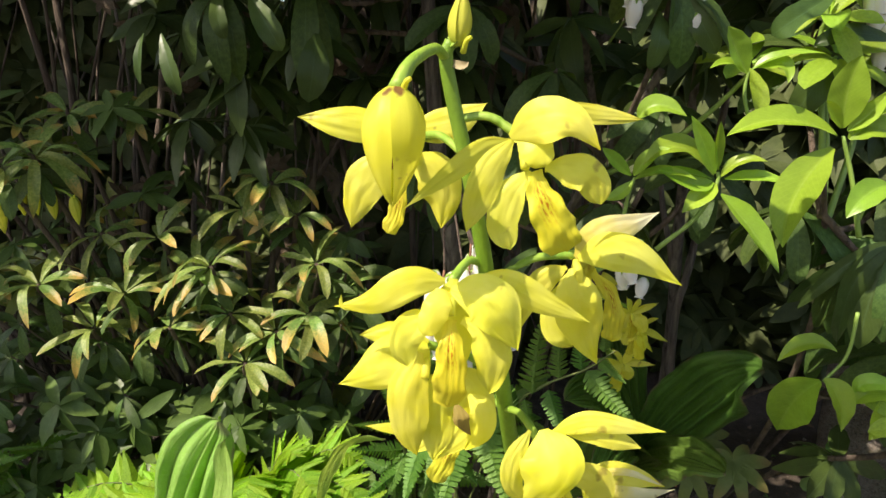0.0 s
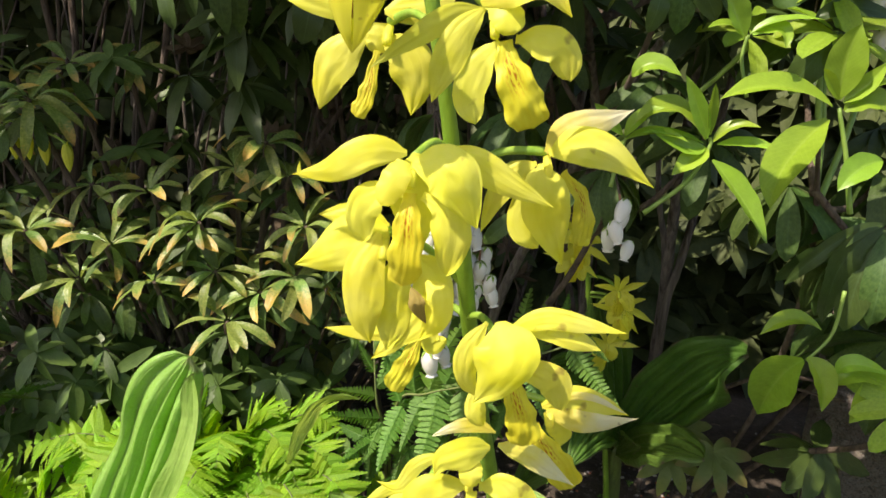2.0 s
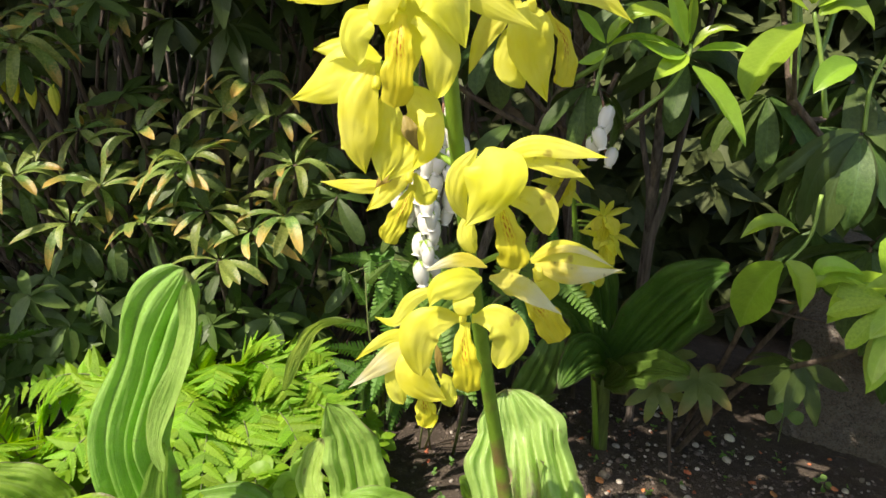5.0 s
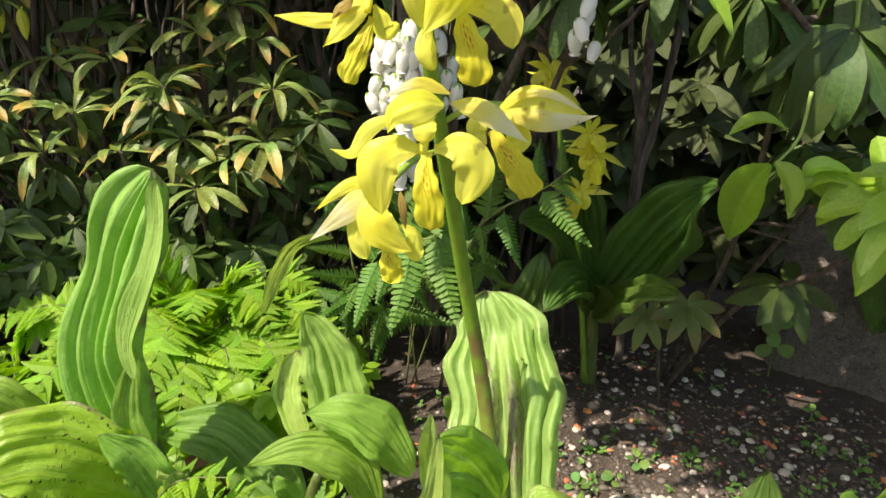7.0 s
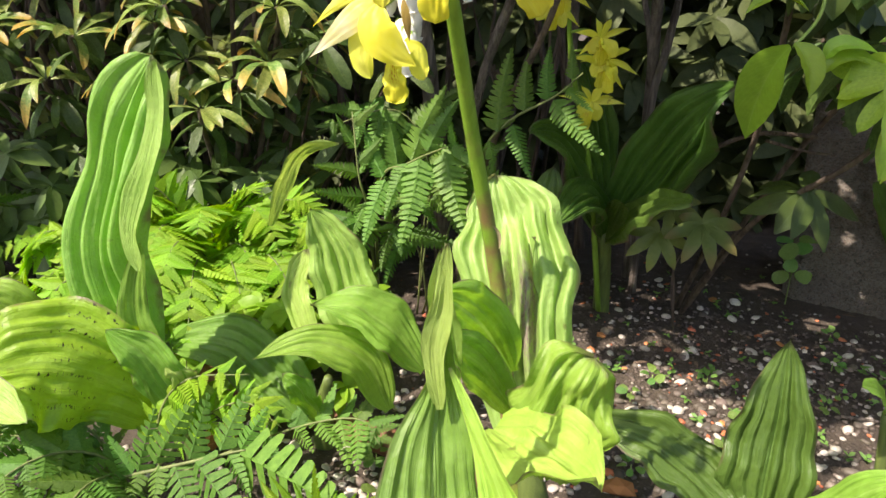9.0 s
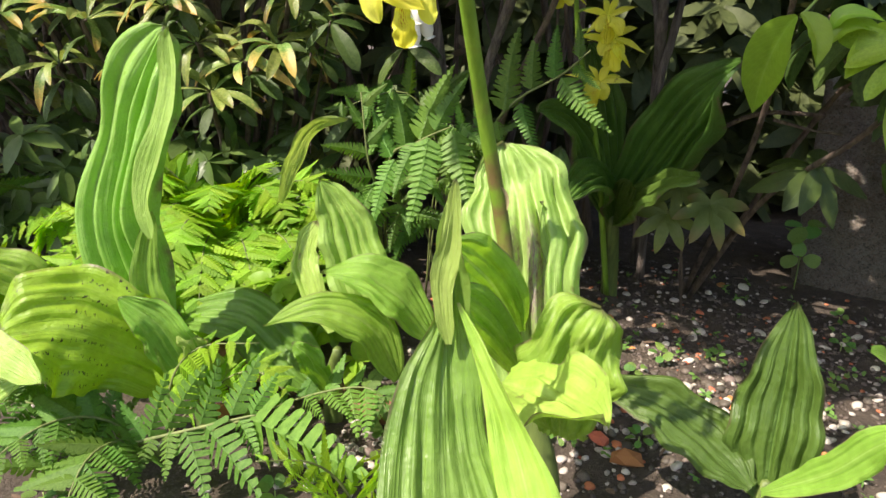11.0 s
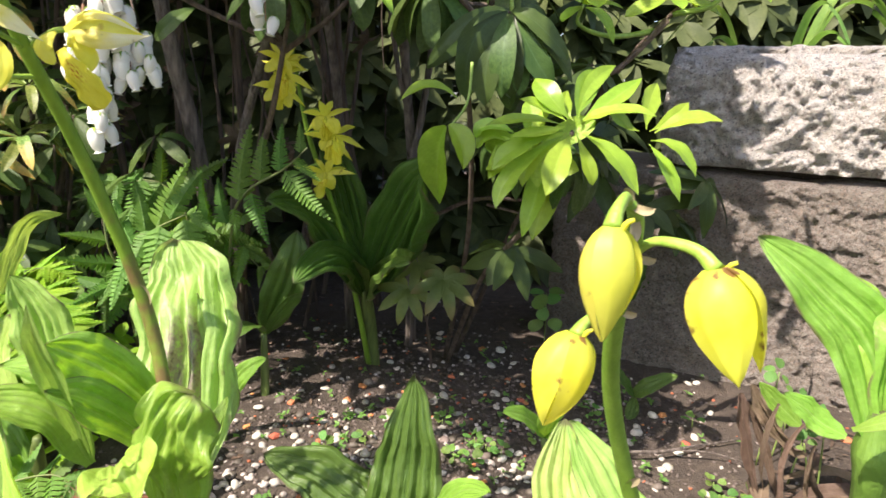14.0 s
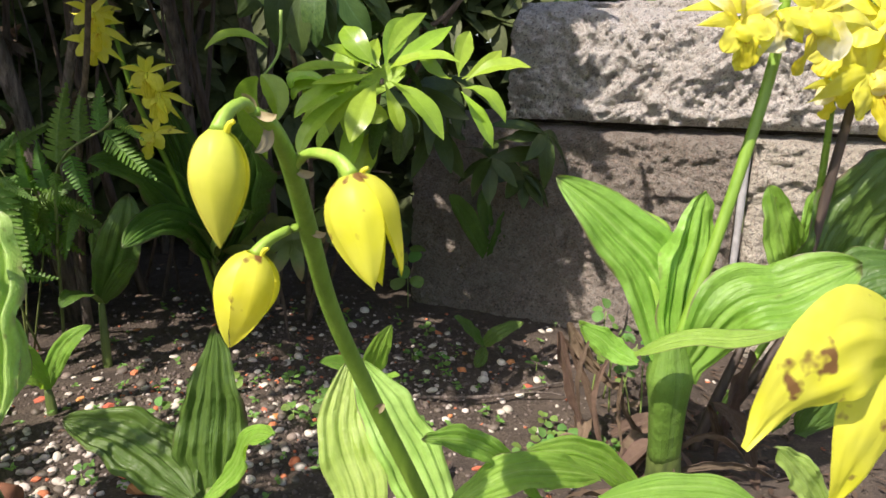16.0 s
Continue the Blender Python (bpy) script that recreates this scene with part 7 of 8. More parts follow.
LOW = [((-0.203, 0.420, 0.030), (-0.233, 0.430, 0.052)), ((-0.209, 0.420, 0.022), (-0.185, 0.430, 0.045)), ((-0.216, 0.420, 0.014), (-0.230, 0.400, 0.041)), ((-0.214, 0.420, 0.014), (-0.215, 0.390, 0.009)), ((-0.205, 0.420, 0.020), (-0.186, 0.390, 0.006)), ((-0.222, 0.415, 0.020), (-0.262, 0.400, 0.030))]
hung_frond(near_fern, [(-0.17, 0.452, 0.0), (-0.19, 0.43, 0.030), (-0.210, 0.420, 0.020), (-0.225, 0.41, 0.016)], LOW, rnd, PINNA_NEAR)
for mid, tip, mats, size in (((-0.17, 0.40, 0.05), (-0.17, 0.33, 0.03), PINNA_NEAR, 0.044), ((-0.20, 0.42, 0.06), (-0.25, 0.36, 0.04), PINNA_NEAR, 0.042), ((-0.14, 0.47, 0.08), (-0.075, 0.47, 0.10), PINNA_LIME, 0.034), ((-0.21, 0.45, 0.07), (-0.27, 0.42, 0.08), PINNA_NEAR, 0.04),
                             ((-0.10, 0.47, 0.07), (-0.05, 0.46, 0.06), PINNA_LIME, 0.03), ((-0.24, 0.45, 0.05), (-0.32, 0.44, 0.05), PINNA_NEAR, 0.042), ((-0.02, 0.47, 0.06), (0.028, 0.452, 0.052), PINNA_NEAR, 0.040)):
    frond(near_fern, (-0.16 + rnd.uniform(-.015, .015), 0.455, 0), mid, tip, mats, 9, size, rnd, FERN_STALK, 0.2)
front_fern = thing("fern", (0.02, 0.36, 0), "small fern with sharply toothed bright fronds", "fern", "ferns in the bed")
for mid, tip in (((0.03, 0.34, 0.07), (0.045, 0.30, 0.125)), ((0.01, 0.33, 0.06), (0.0, 0.29, 0.10)), ((0.05, 0.35, 0.06), (0.075, 0.33, 0.10)), ((0.0, 0.36, 0.06), (-0.04, 0.33, 0.09))):
    frond(front_fern, (0.02, 0.36, 0), mid, tip, PINNA_LIME, 8, 0.026, rnd, FERN_STALK, 0.1)

# ---------- orchids at the back ----------
CAL = dict(a=0.62, b=0.70, pleat=0.09, folds=4.5, wave=0.04, fold=0.12, foot=0.25, nu=21, nv=28, crumple=0.07)


def small_flower(plant, foot, at, s, seed):
    """An open flower of reach s cm."""
    r = random.Random(seed)
    turn = r.uniform(-28, 28)
    pieces = []
    for kind, ang, l, away, w, bulge in (("sepal", 88, 0.9, 0.2, 0.34, 0.15), ("sepal", 185, 1.2, 0.3, 0.30, 0.3), ("sepal", -5, 1.2, 0.3, 0.30, 0.3), ("petal", 140, 0.95, 0.4, 0.26, 0.15),
                                         ("petal", 40, 0.95, 0.4, 0.26, 0.15), ("lip_lobe", 228, 0.7, -0.3, 0.5, 0.1), ("lip_lobe", 312, 0.7, -0.3, 0.5, 0.1), ("lip", 270, 1.0, -0.4, 0.45, 0.15)):
        g = radians(ang + turn + r.uniform(-20, 20))
        q = l * r.uniform(0.75, 1.15)
        tip = Vector((s * q * math.cos(g), away + r.uniform(-.5, .5), s * q * math.sin(g) - 0.12 * s))
        pieces.append((kind, 0, w * s * r.uniform(0.8, 1.15), r.uniform(-35, 35), ((0, 0, 0), tip * 0.5 + Vector((0, -bulge - r.uniform(-.1, .25), 0.08 * s)), tip)))
    return flower(plant, foot, at, pieces, seed=seed)


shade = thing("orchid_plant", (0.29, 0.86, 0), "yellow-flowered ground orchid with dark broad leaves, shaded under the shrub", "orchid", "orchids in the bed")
tube("leaf_sheath", shade, [(0.29, 0.86, -0.01), (0.285, 0.85, 0.05), (0.277, 0.83, 0.12)], [0.011, 0.0105, 0.0085], SHEATH, n=12, sides=12, ribs=0.1)
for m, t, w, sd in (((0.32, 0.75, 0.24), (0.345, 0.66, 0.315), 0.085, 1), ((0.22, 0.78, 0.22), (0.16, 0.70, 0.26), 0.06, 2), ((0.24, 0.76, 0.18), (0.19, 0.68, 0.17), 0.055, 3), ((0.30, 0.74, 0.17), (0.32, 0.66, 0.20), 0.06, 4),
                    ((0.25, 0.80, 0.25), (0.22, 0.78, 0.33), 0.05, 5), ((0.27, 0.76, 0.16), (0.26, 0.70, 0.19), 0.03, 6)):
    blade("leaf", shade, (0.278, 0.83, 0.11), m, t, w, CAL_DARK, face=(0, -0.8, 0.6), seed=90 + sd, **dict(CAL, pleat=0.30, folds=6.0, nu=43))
tube("flower_stalk", shade, [(0.285, 0.85, 0), (0.245, 0.80, 0.20), (0.205, 0.755, 0.33), (0.188, 0.725, 0.43)], [0.004, 0.0036, 0.003, 0.0018], STALK_GREEN, n=26, sides=9)
for k, (x, y, z) in enumerate(((0.178, 0.71, 0.415), (0.175, 0.715, 0.385), (0.225, 0.71, 0.355), (0.232, 0.72, 0.33), (0.225, 0.73, 0.29), (0.235, 0.722, 0.335), (0.182, 0.712, 0.4))):
    small_flower(shade, (0.188 + (0.43 - z) * 0.13, 0.725 + (0.43 - z) * 0.3, z + 0.004), (x, y, z), 2.8, 200 + k)


def clump(at, leaves, mat, label, stem=0.05, lean=(0, 0), group="orchids in the bed"):
    """A small flowerless orchid: a short sheath and a few leaves (mid, tip, width)."""
    at = Vector(at)
    p = thing("orchid_plant", at, label, "orchid", group)
    head = at + Vector((lean[0], lean[1], stem))
    tube("leaf_sheath", p, [at - Vector((0, 0, 0.01)), at.lerp(head, 0.5), head], [0.0055, 0.005, 0.0035], SHEATH, n=8, sides=10, ribs=0.1)
    for k, (m, t, w, face) in enumerate(leaves):
        blade("leaf", p, head, m, t, w, mat, face=face, seed=int(at.x * 1000) + k, **CAL)
    return p


# ---------- large new leaves of the shrub ----------
NEWK = dict(a=0.85, b=1.0, fold=0.46, wave=0.02, foot=0.12, nu=11, nv=18)
OLDK = dict(a=0.8, b=0.6, fold=0.16, wave=0.03, foot=0.12, nu=9, nv=16)
OBOVATE = dict(a=1.5, b=1.0, fold=0.22, wave=0.025, foot=0.09, nu=11, nv=18, hook=-0.05)
blade("leaf", shrub, (0.320, 0.550, 0.543), (0.282, 0.520, 0.512), (0.255, 0.475, 0.484), 0.030, PIERIS_NEW, face=(-0.5, -0.8, 0.3), seed=500, **NEWK)
blade("leaf", shrub, (0.240, 0.550, 0.507), (0.264, 0.544, 0.481), (0.286, 0.538, 0.449), 0.023, PIERIS_NEW, face=(0.5, -0.8, 0.4), seed=501, **NEWK)
blade("leaf", shrub, (0.322, 0.550, 0.552), (0.277, 0.544, 0.564), (0.235, 0.538, 0.552), 0.023, PIERIS_NEW, face=(0, -0.6, 0.8), seed=502, **NEWK)
blade("leaf", shrub, (0.325, 0.550, 0.558), (0.322, 0.544, 0.586), (0.325, 0.538, 0.610), 0.027, PIERIS_NEW, face=(-0.3, -0.9, 0.2), seed=503, **NEWK)
blade("leaf", shrub, (0.331, 0.550, 0.550), (0.348, 0.544, 0.557), (0.368, 0.538, 0.540), 0.023, PIERIS_NEW, face=(0.2, -0.7, 0.6), seed=504, **NEWK)
blade("leaf", shrub, (0.325, 0.550, 0.558), (0.313, 0.544, 0.570), (0.304, 0.538, 0.578), 0.010, PIERIS_NEW, face=(0, -1, 0.2), seed=505, **NEWK)
blade("leaf", shrub, (0.366, 0.550, 0.516), (0.346, 0.544, 0.508), (0.331, 0.538, 0.492), 0.021, PIERIS_NEW, face=(-0.2, -0.8, 0.5), seed=506, **NEWK)
blade("leaf", shrub, (0.329, 0.550, 0.556), (0.340, 0.544, 0.569), (0.348, 0.538, 0.586), 0.014, PIERIS_NEW, face=(0, -0.7, 0.7), seed=507, **NEWK)
blade("leaf", shrub, (0.332, 0.550, 0.553), (0.343, 0.544, 0.568), (0.357, 0.538, 0.572), 0.012, PIERIS_NEW, face=(0, -0.6, 0.8), seed=508, **NEWK)
blade("leaf", shrub, (0.234, 0.550, 0.523), (0.222, 0.544, 0.545), (0.208, 0.538, 0.567), 0.013, PIERIS_NEW, face=(-0.2, -0.9, 0.3), seed=509, **NEWK)
blade("leaf", shrub, (0.236, 0.550, 0.526), (0.232, 0.544, 0.546), (0.230, 0.538, 0.563), 0.009, PIERIS_NEW, face=(0.2, -0.9, 0.3), seed=510, **NEWK)
blade("leaf", shrub, (0.239, 0.550, 0.521), (0.250, 0.544, 0.533), (0.267, 0.538, 0.534), 0.011, PIERIS_NEW, face=(0, -0.6, 0.8), seed=511, **NEWK)
blade("leaf", shrub, (0.242, 0.550, 0.519), (0.264, 0.544, 0.521), (0.286, 0.538, 0.518), 0.012, PIERIS_NEW, face=(0, -0.6, 0.8), seed=512, **NEWK)
blade("leaf", shrub, (0.233, 0.550, 0.522), (0.203, 0.544, 0.543), (0.176, 0.538, 0.531), 0.022, PIERIS_NEW, face=(-0.1, -0.6, 0.8), seed=513, **NEWK)
blade("leaf", shrub, (0.232, 0.550, 0.519), (0.206, 0.544, 0.525), (0.181, 0.538, 0.524), 0.009, PIERIS_NEW, face=(0, -0.5, 0.9), seed=514, **NEWK)
blade("leaf", shrub, (0.233, 0.550, 0.517), (0.216, 0.544, 0.516), (0.188, 0.538, 0.527), 0.014, PIERIS_NEW, face=(0, -0.8, 0.5), seed=515, **NEWK)
blade("leaf", shrub, (0.236, 0.550, 0.515), (0.223, 0.544, 0.507), (0.208, 0.538, 0.495), 0.017, PIERIS_NEW, face=(-0.3, -0.8, 0.4), seed=516, **NEWK)
blade("leaf", shrub, (0.250, 0.550, 0.597), (0.237, 0.544, 0.614), (0.228, 0.538, 0.629), 0.021, PIERIS_NEW, face=(0.2, -0.9, 0.3), seed=517, **NEWK)
blade("leaf", shrub, (0.253, 0.550, 0.599), (0.271, 0.544, 0.609), (0.299, 0.538, 0.611), 0.010, PIERIS_NEW, face=(0, -0.5, 0.9), seed=518, **NEWK)
blade("leaf", shrub, (0.248, 0.550, 0.597), (0.234, 0.544, 0.604), (0.218, 0.538, 0.600), 0.009, PIERIS_NEW, face=(0, -0.6, 0.8), seed=519, **NEWK)
blade("leaf", shrub, (0.255, 0.550, 0.601), (0.272, 0.544, 0.603), (0.275, 0.538, 0.590), 0.013, PIERIS_NEW, face=(0.1, -0.8, 0.5), seed=520, **NEWK)
blade("leaf", shrub, (0.173, 0.550, 0.521), (0.182, 0.544, 0.535), (0.196, 0.538, 0.543), 0.012, PIERIS_NEW, face=(0, -0.7, 0.7), seed=521, **NEWK)
blade("leaf", shrub, (0.171, 0.550, 0.521), (0.156, 0.544, 0.533), (0.145, 0.538, 0.543), 0.011, PIERIS_NEW, face=(-0.2, -0.8, 0.5), seed=522, **NEWK)
blade("leaf", shrub, (0.174, 0.550, 0.518), (0.194, 0.544, 0.525), (0.217, 0.538, 0.520), 0.010, PIERIS_NEW, face=(0, -0.6, 0.8), seed=523, **NEWK)
blade("leaf", shrub, (0.172, 0.550, 0.517), (0.161, 0.544, 0.507), (0.149, 0.538, 0.505), 0.010, PIERIS_NEW, face=(0, -0.7, 0.6), seed=524, **NEWK)
blade("leaf", shrub, (0.173, 0.550, 0.564), (0.185, 0.544, 0.573), (0.205, 0.538, 0.566), 0.017, PIERIS_NEW, face=(0, -0.7, 0.6), seed=525, **NEWK)
blade("leaf", shrub, (0.338, 0.550, 0.354), (0.335, 0.580, 0.322), (0.345, 0.620, 0.272), 0.038, PIERIS_NEW, face=(-0.4, -0.8, 0.4), seed=526, **NEWK)
blade("leaf", shrub, (0.340, 0.550, 0.356), (0.351, 0.544, 0.340), (0.353, 0.538, 0.316), 0.025, PIERIS_NEW, face=(0.3, -0.85, 0.4), seed=527, **NEWK)
blade("leaf", shrub, (0.347, 0.550, 0.380), (0.319, 0.544, 0.389), (0.294, 0.538, 0.376), 0.016, PIERIS_NEW, face=(0, -0.5, 0.9), seed=528, **NEWK)
blade("leaf", shrub, (0.368, 0.550, 0.335), (0.381, 0.544, 0.347), (0.407, 0.538, 0.338), 0.018, PIERIS_NEW, face=(0, -0.6, 0.8), seed=529, **NEWK)
blade("leaf", shrub, (0.429, 0.550, 0.346), (0.400, 0.544, 0.332), (0.377, 0.538, 0.308), 0.029, PIERIS_NEW, face=(-0.2, -0.7, 0.6), seed=530, **NEWK)
blade("leaf", shrub, (0.366, 0.550, 0.345), (0.375, 0.544, 0.356), (0.400, 0.538, 0.351), 0.015, PIERIS_NEW, face=(0, -0.7, 0.7), seed=531, **NEWK)
blade("leaf", shrub, (0.444, 0.550, 0.309), (0.433, 0.544, 0.281), (0.423, 0.538, 0.250), 0.028, PIERIS_NEW, face=(-0.4, -0.8, 0.4), seed=532, **NEWK)
blade("leaf", shrub, (0.398, 0.580, 0.464), (0.356, 0.568, 0.449), (0.322, 0.572, 0.409), 0.014, PIERIS_OLD, face=(0.2, -0.9, 0.3), seed=533, **OLDK)
blade("leaf", shrub, (0.397, 0.580, 0.462), (0.363, 0.568, 0.432), (0.359, 0.572, 0.379), 0.031, PIERIS_OLD, face=(0.4, -0.9, 0.3), seed=534, **OLDK)
blade("leaf", shrub, (0.399, 0.580, 0.461), (0.379, 0.568, 0.424), (0.378, 0.572, 0.374), 0.029, PIERIS_OLD, face=(-0.4, -0.9, 0.3), seed=535, **OLDK)
blade("leaf", shrub, (0.401, 0.580, 0.461), (0.397, 0.568, 0.423), (0.403, 0.572, 0.382), 0.029, PIERIS_OLD, face=(-0.2, -0.9, 0.3), seed=536, **OLDK)
blade("leaf", shrub, (0.403, 0.580, 0.461), (0.418, 0.568, 0.428), (0.445, 0.572, 0.392), 0.028, PIERIS_OLD, face=(0.0, -0.9, 0.3), seed=537, **OLDK)
blade("leaf", shrub, (0.401, 0.580, 0.463), (0.424, 0.568, 0.451), (0.457, 0.572, 0.420), 0.022, PIERIS_OLD, face=(0.2, -0.9, 0.3), seed=538, **OLDK)
blade("leaf", shrub, (0.197, 0.600, 0.644), (0.195, 0.588, 0.622), (0.190, 0.592, 0.599), 0.019, PIERIS_OLD, face=(0.4, -0.9, 0.3), seed=539, **OLDK)
blade("leaf", shrub, (0.212, 0.600, 0.657), (0.226, 0.588, 0.635), (0.242, 0.592, 0.612), 0.021, PIERIS_OLD, face=(-0.4, -0.9, 0.3), seed=540, **OLDK)
blade("leaf", shrub, (0.385, 0.600, 0.622), (0.344, 0.588, 0.628), (0.317, 0.592, 0.619), 0.015, PIERIS_OLD, face=(-0.2, -0.9, 0.3), seed=541, **OLDK)
blade("leaf", shrub, (0.349, 0.600, 0.609), (0.321, 0.588, 0.589), (0.308, 0.592, 0.560), 0.026, PIERIS_OLD, face=(0.0, -0.9, 0.3), seed=542, **OLDK)
blade("leaf", shrub, (0.333, 0.600, 0.658), (0.301, 0.588, 0.640), (0.283, 0.592, 0.626), 0.022, PIERIS_OLD, face=(0.2, -0.9, 0.3), seed=543, **OLDK)
blade("leaf", shrub, (-0.074, 0.600, 0.625), (-0.075, 0.588, 0.599), (-0.081, 0.592, 0.572), 0.025, PIERIS_OLD, face=(0.4, -0.9, 0.3), seed=544, **OLDK)
blade("leaf", shrub, (-0.212, 0.600, 0.624), (-0.213, 0.588, 0.606), (-0.215, 0.592, 0.584), 0.009, PIERIS_OLD, face=(-0.4, -0.9, 0.3), seed=545, **OLDK)
blade("leaf", shrub, (-0.198, 0.600, 0.624), (-0.189, 0.588, 0.598), (-0.184, 0.592, 0.576), 0.014, PIERIS_OLD, face=(-0.2, -0.9, 0.3), seed=546, **OLDK)
blade("leaf", shrub, (-0.126, 0.600, 0.654), (-0.111, 0.588, 0.632), (-0.100, 0.592, 0.611), 0.019, PIERIS_OLD, face=(0.0, -0.9, 0.3), seed=547, **OLDK)
blade("leaf", shrub, (-0.150, 0.600, 0.658), (-0.148, 0.588, 0.636), (-0.144, 0.592, 0.620), 0.013, PIERIS_OLD, face=(0.2, -0.9, 0.3), seed=548, **OLDK)
blade("leaf", shrub, (0.383, 0.600, 0.438), (0.350, 0.588, 0.431), (0.323, 0.592, 0.407), 0.018, PIERIS_OLD, face=(0.4, -0.9, 0.3), seed=549, **OLDK)
blade("leaf", shrub, (0.388, 0.600, 0.438), (0.372, 0.588, 0.416), (0.362, 0.592, 0.379), 0.022, PIERIS_OLD, face=(-0.4, -0.9, 0.3), seed=550, **OLDK)
blade("leaf", shrub, (0.397, 0.600, 0.439), (0.396, 0.588, 0.413), (0.409, 0.592, 0.370), 0.023, PIERIS_OLD, face=(-0.2, -0.9, 0.3), seed=551, **OLDK)
blade("leaf", shrub, (0.109, 0.600, 0.452), (0.091, 0.588, 0.438), (0.076, 0.592, 0.421), 0.015, PIERIS_OLD, face=(0.0, -0.9, 0.3), seed=552, **OLDK)
branch(shrub, [(0.195, 0.552, 0.463), (0.224, 0.552, 0.489), (0.237, 0.552, 0.515), (0.237, 0.552, 0.524)], 0.0020, 0.0014, TWIG_GREEN)
branch(shrub, [(0.352, 0.553, 0.474), (0.340, 0.553, 0.518), (0.328, 0.553, 0.552)], 0.0022, 0.0016, TWIG_GREEN)
branch(shrub, [(0.168, 0.555, 0.481), (0.171, 0.555, 0.503), (0.175, 0.555, 0.519)], 0.0018, 0.0013, TWIG_GREEN)
branch(shrub, [(0.262, 0.560, 0.555), (0.254, 0.560, 0.581), (0.255, 0.560, 0.599)], 0.0016, 0.0012, TWIG_GREEN)
branch(shrub, [(0.360, 0.552, 0.413), (0.357, 0.552, 0.377), (0.341, 0.552, 0.353)], 0.0016, 0.0012, TWIG_GREEN)
branch(shrub, [(0.402, 0.582, 0.463), (0.400, 0.582, 0.498), (0.408, 0.582, 0.525)], 0.0020, 0.0016, TWIG_GREEN)
blade("leaf", shrub, (0.438, 0.55, 0.34), (0.403, 0.545, 0.332), (0.377, 0.54, 0.313), 0.018, PIERIS_NEW, face=(-0.2,-0.7,0.7), seed=560, **NEWK)
blade("leaf", shrub, (0.438, 0.55, 0.34), (0.418, 0.55, 0.344), (0.391, 0.55, 0.338), 0.013, PIERIS_NEW, face=(0,-0.5,0.9), seed=561, **NEWK)
blade("leaf", shrub, (0.438, 0.55, 0.34), (0.419, 0.52, 0.296), (0.406, 0.515, 0.257), 0.022, PIERIS_NEW, face=(-0.5,-0.7,0.4), seed=562, **NEWK)
blade("leaf", shrub, (0.429, 0.485, 0.352), (0.383, 0.465, 0.324), (0.365, 0.45, 0.294), 0.016, PIERIS_NEW, face=(-0.3,-0.7,0.6), seed=580, **OBOVATE)
blade("leaf", shrub, (0.435, 0.484, 0.353), (0.418, 0.46, 0.333), (0.405, 0.445, 0.306), 0.022, PIERIS_NEW, face=(0,-0.8,0.6), seed=581, **OBOVATE)
blade("leaf", shrub, (0.445, 0.484, 0.354), (0.465, 0.46, 0.338), (0.484, 0.445, 0.308), 0.023, PIERIS_NEW, face=(0.2,-0.7,0.6), seed=582, **OBOVATE)
blade("leaf", shrub, (0.448, 0.494, 0.366), (0.473, 0.5, 0.381), (0.511, 0.52, 0.405), 0.018, PIERIS_NEW, face=(0.1,-0.6,0.8), seed=583, **OBOVATE)
blade("leaf", shrub, (0.443, 0.495, 0.367), (0.453, 0.51, 0.389), (0.469, 0.53, 0.411), 0.022, PIERIS_NEW, face=(0.2,-0.8,0.4), seed=584, **OBOVATE)
blade("leaf", shrub, (0.436, 0.494, 0.366), (0.42, 0.5, 0.384), (0.411, 0.52, 0.401), 0.022, PIERIS_NEW, face=(-0.2,-0.8,0.4), seed=585, **OBOVATE)
blade("leaf", shrub, (0.428, 0.487, 0.361), (0.396, 0.48, 0.365), (0.358, 0.47, 0.36), 0.015, PIERIS_NEW, face=(0,-0.5,0.9), seed=586, **OBOVATE)
blade("leaf", shrub, (0.429, 0.486, 0.356), (0.39, 0.47, 0.345), (0.362, 0.46, 0.325), 0.020, PIERIS_NEW, face=(-0.3,-0.6,0.7), seed=587, **OBOVATE)
blade("leaf", shrub, (0.448, 0.487, 0.362), (0.472, 0.475, 0.375), (0.503, 0.465, 0.372), 0.017, PIERIS_NEW, face=(0,-0.5,0.9), seed=588, **OBOVATE)
blade("leaf", shrub, (0.44, 0.494, 0.365), (0.435, 0.505, 0.376), (0.442, 0.52, 0.391), 0.013, PIERIS_NEW, face=(0,-0.8,0.4), seed=589, **OBOVATE)
blade("leaf", shrub, (0.431, 0.486, 0.36), (0.407, 0.475, 0.355), (0.377, 0.46, 0.352), 0.015, PIERIS_NEW, face=(0,-0.5,0.9), seed=590, **OBOVATE)
blade("leaf", shrub, (0.445, 0.495, 0.368), (0.461, 0.515, 0.396), (0.489, 0.53, 0.415), 0.015, PIERIS_NEW, face=(0.1,-0.8,0.4), seed=591, **OBOVATE)
blade("leaf", shrub, (0.433, 0.491, 0.364), (0.416, 0.5, 0.375), (0.393, 0.5, 0.382), 0.014, PIERIS_NEW, face=(-0.1,-0.6,0.7), seed=592, **OBOVATE)
blade("leaf", shrub, (0.445, 0.488, 0.363), (0.455, 0.48, 0.37), (0.48, 0.475, 0.378), 0.015, PIERIS_NEW, face=(0,-0.5,0.9), seed=593, **OBOVATE)
blade("leaf", shrub, (0.441, 0.487, 0.354), (0.447, 0.47, 0.33), (0.452, 0.465, 0.312), 0.014, PIERIS_NEW, face=(0.1,-0.8,0.5), seed=594, **OBOVATE)
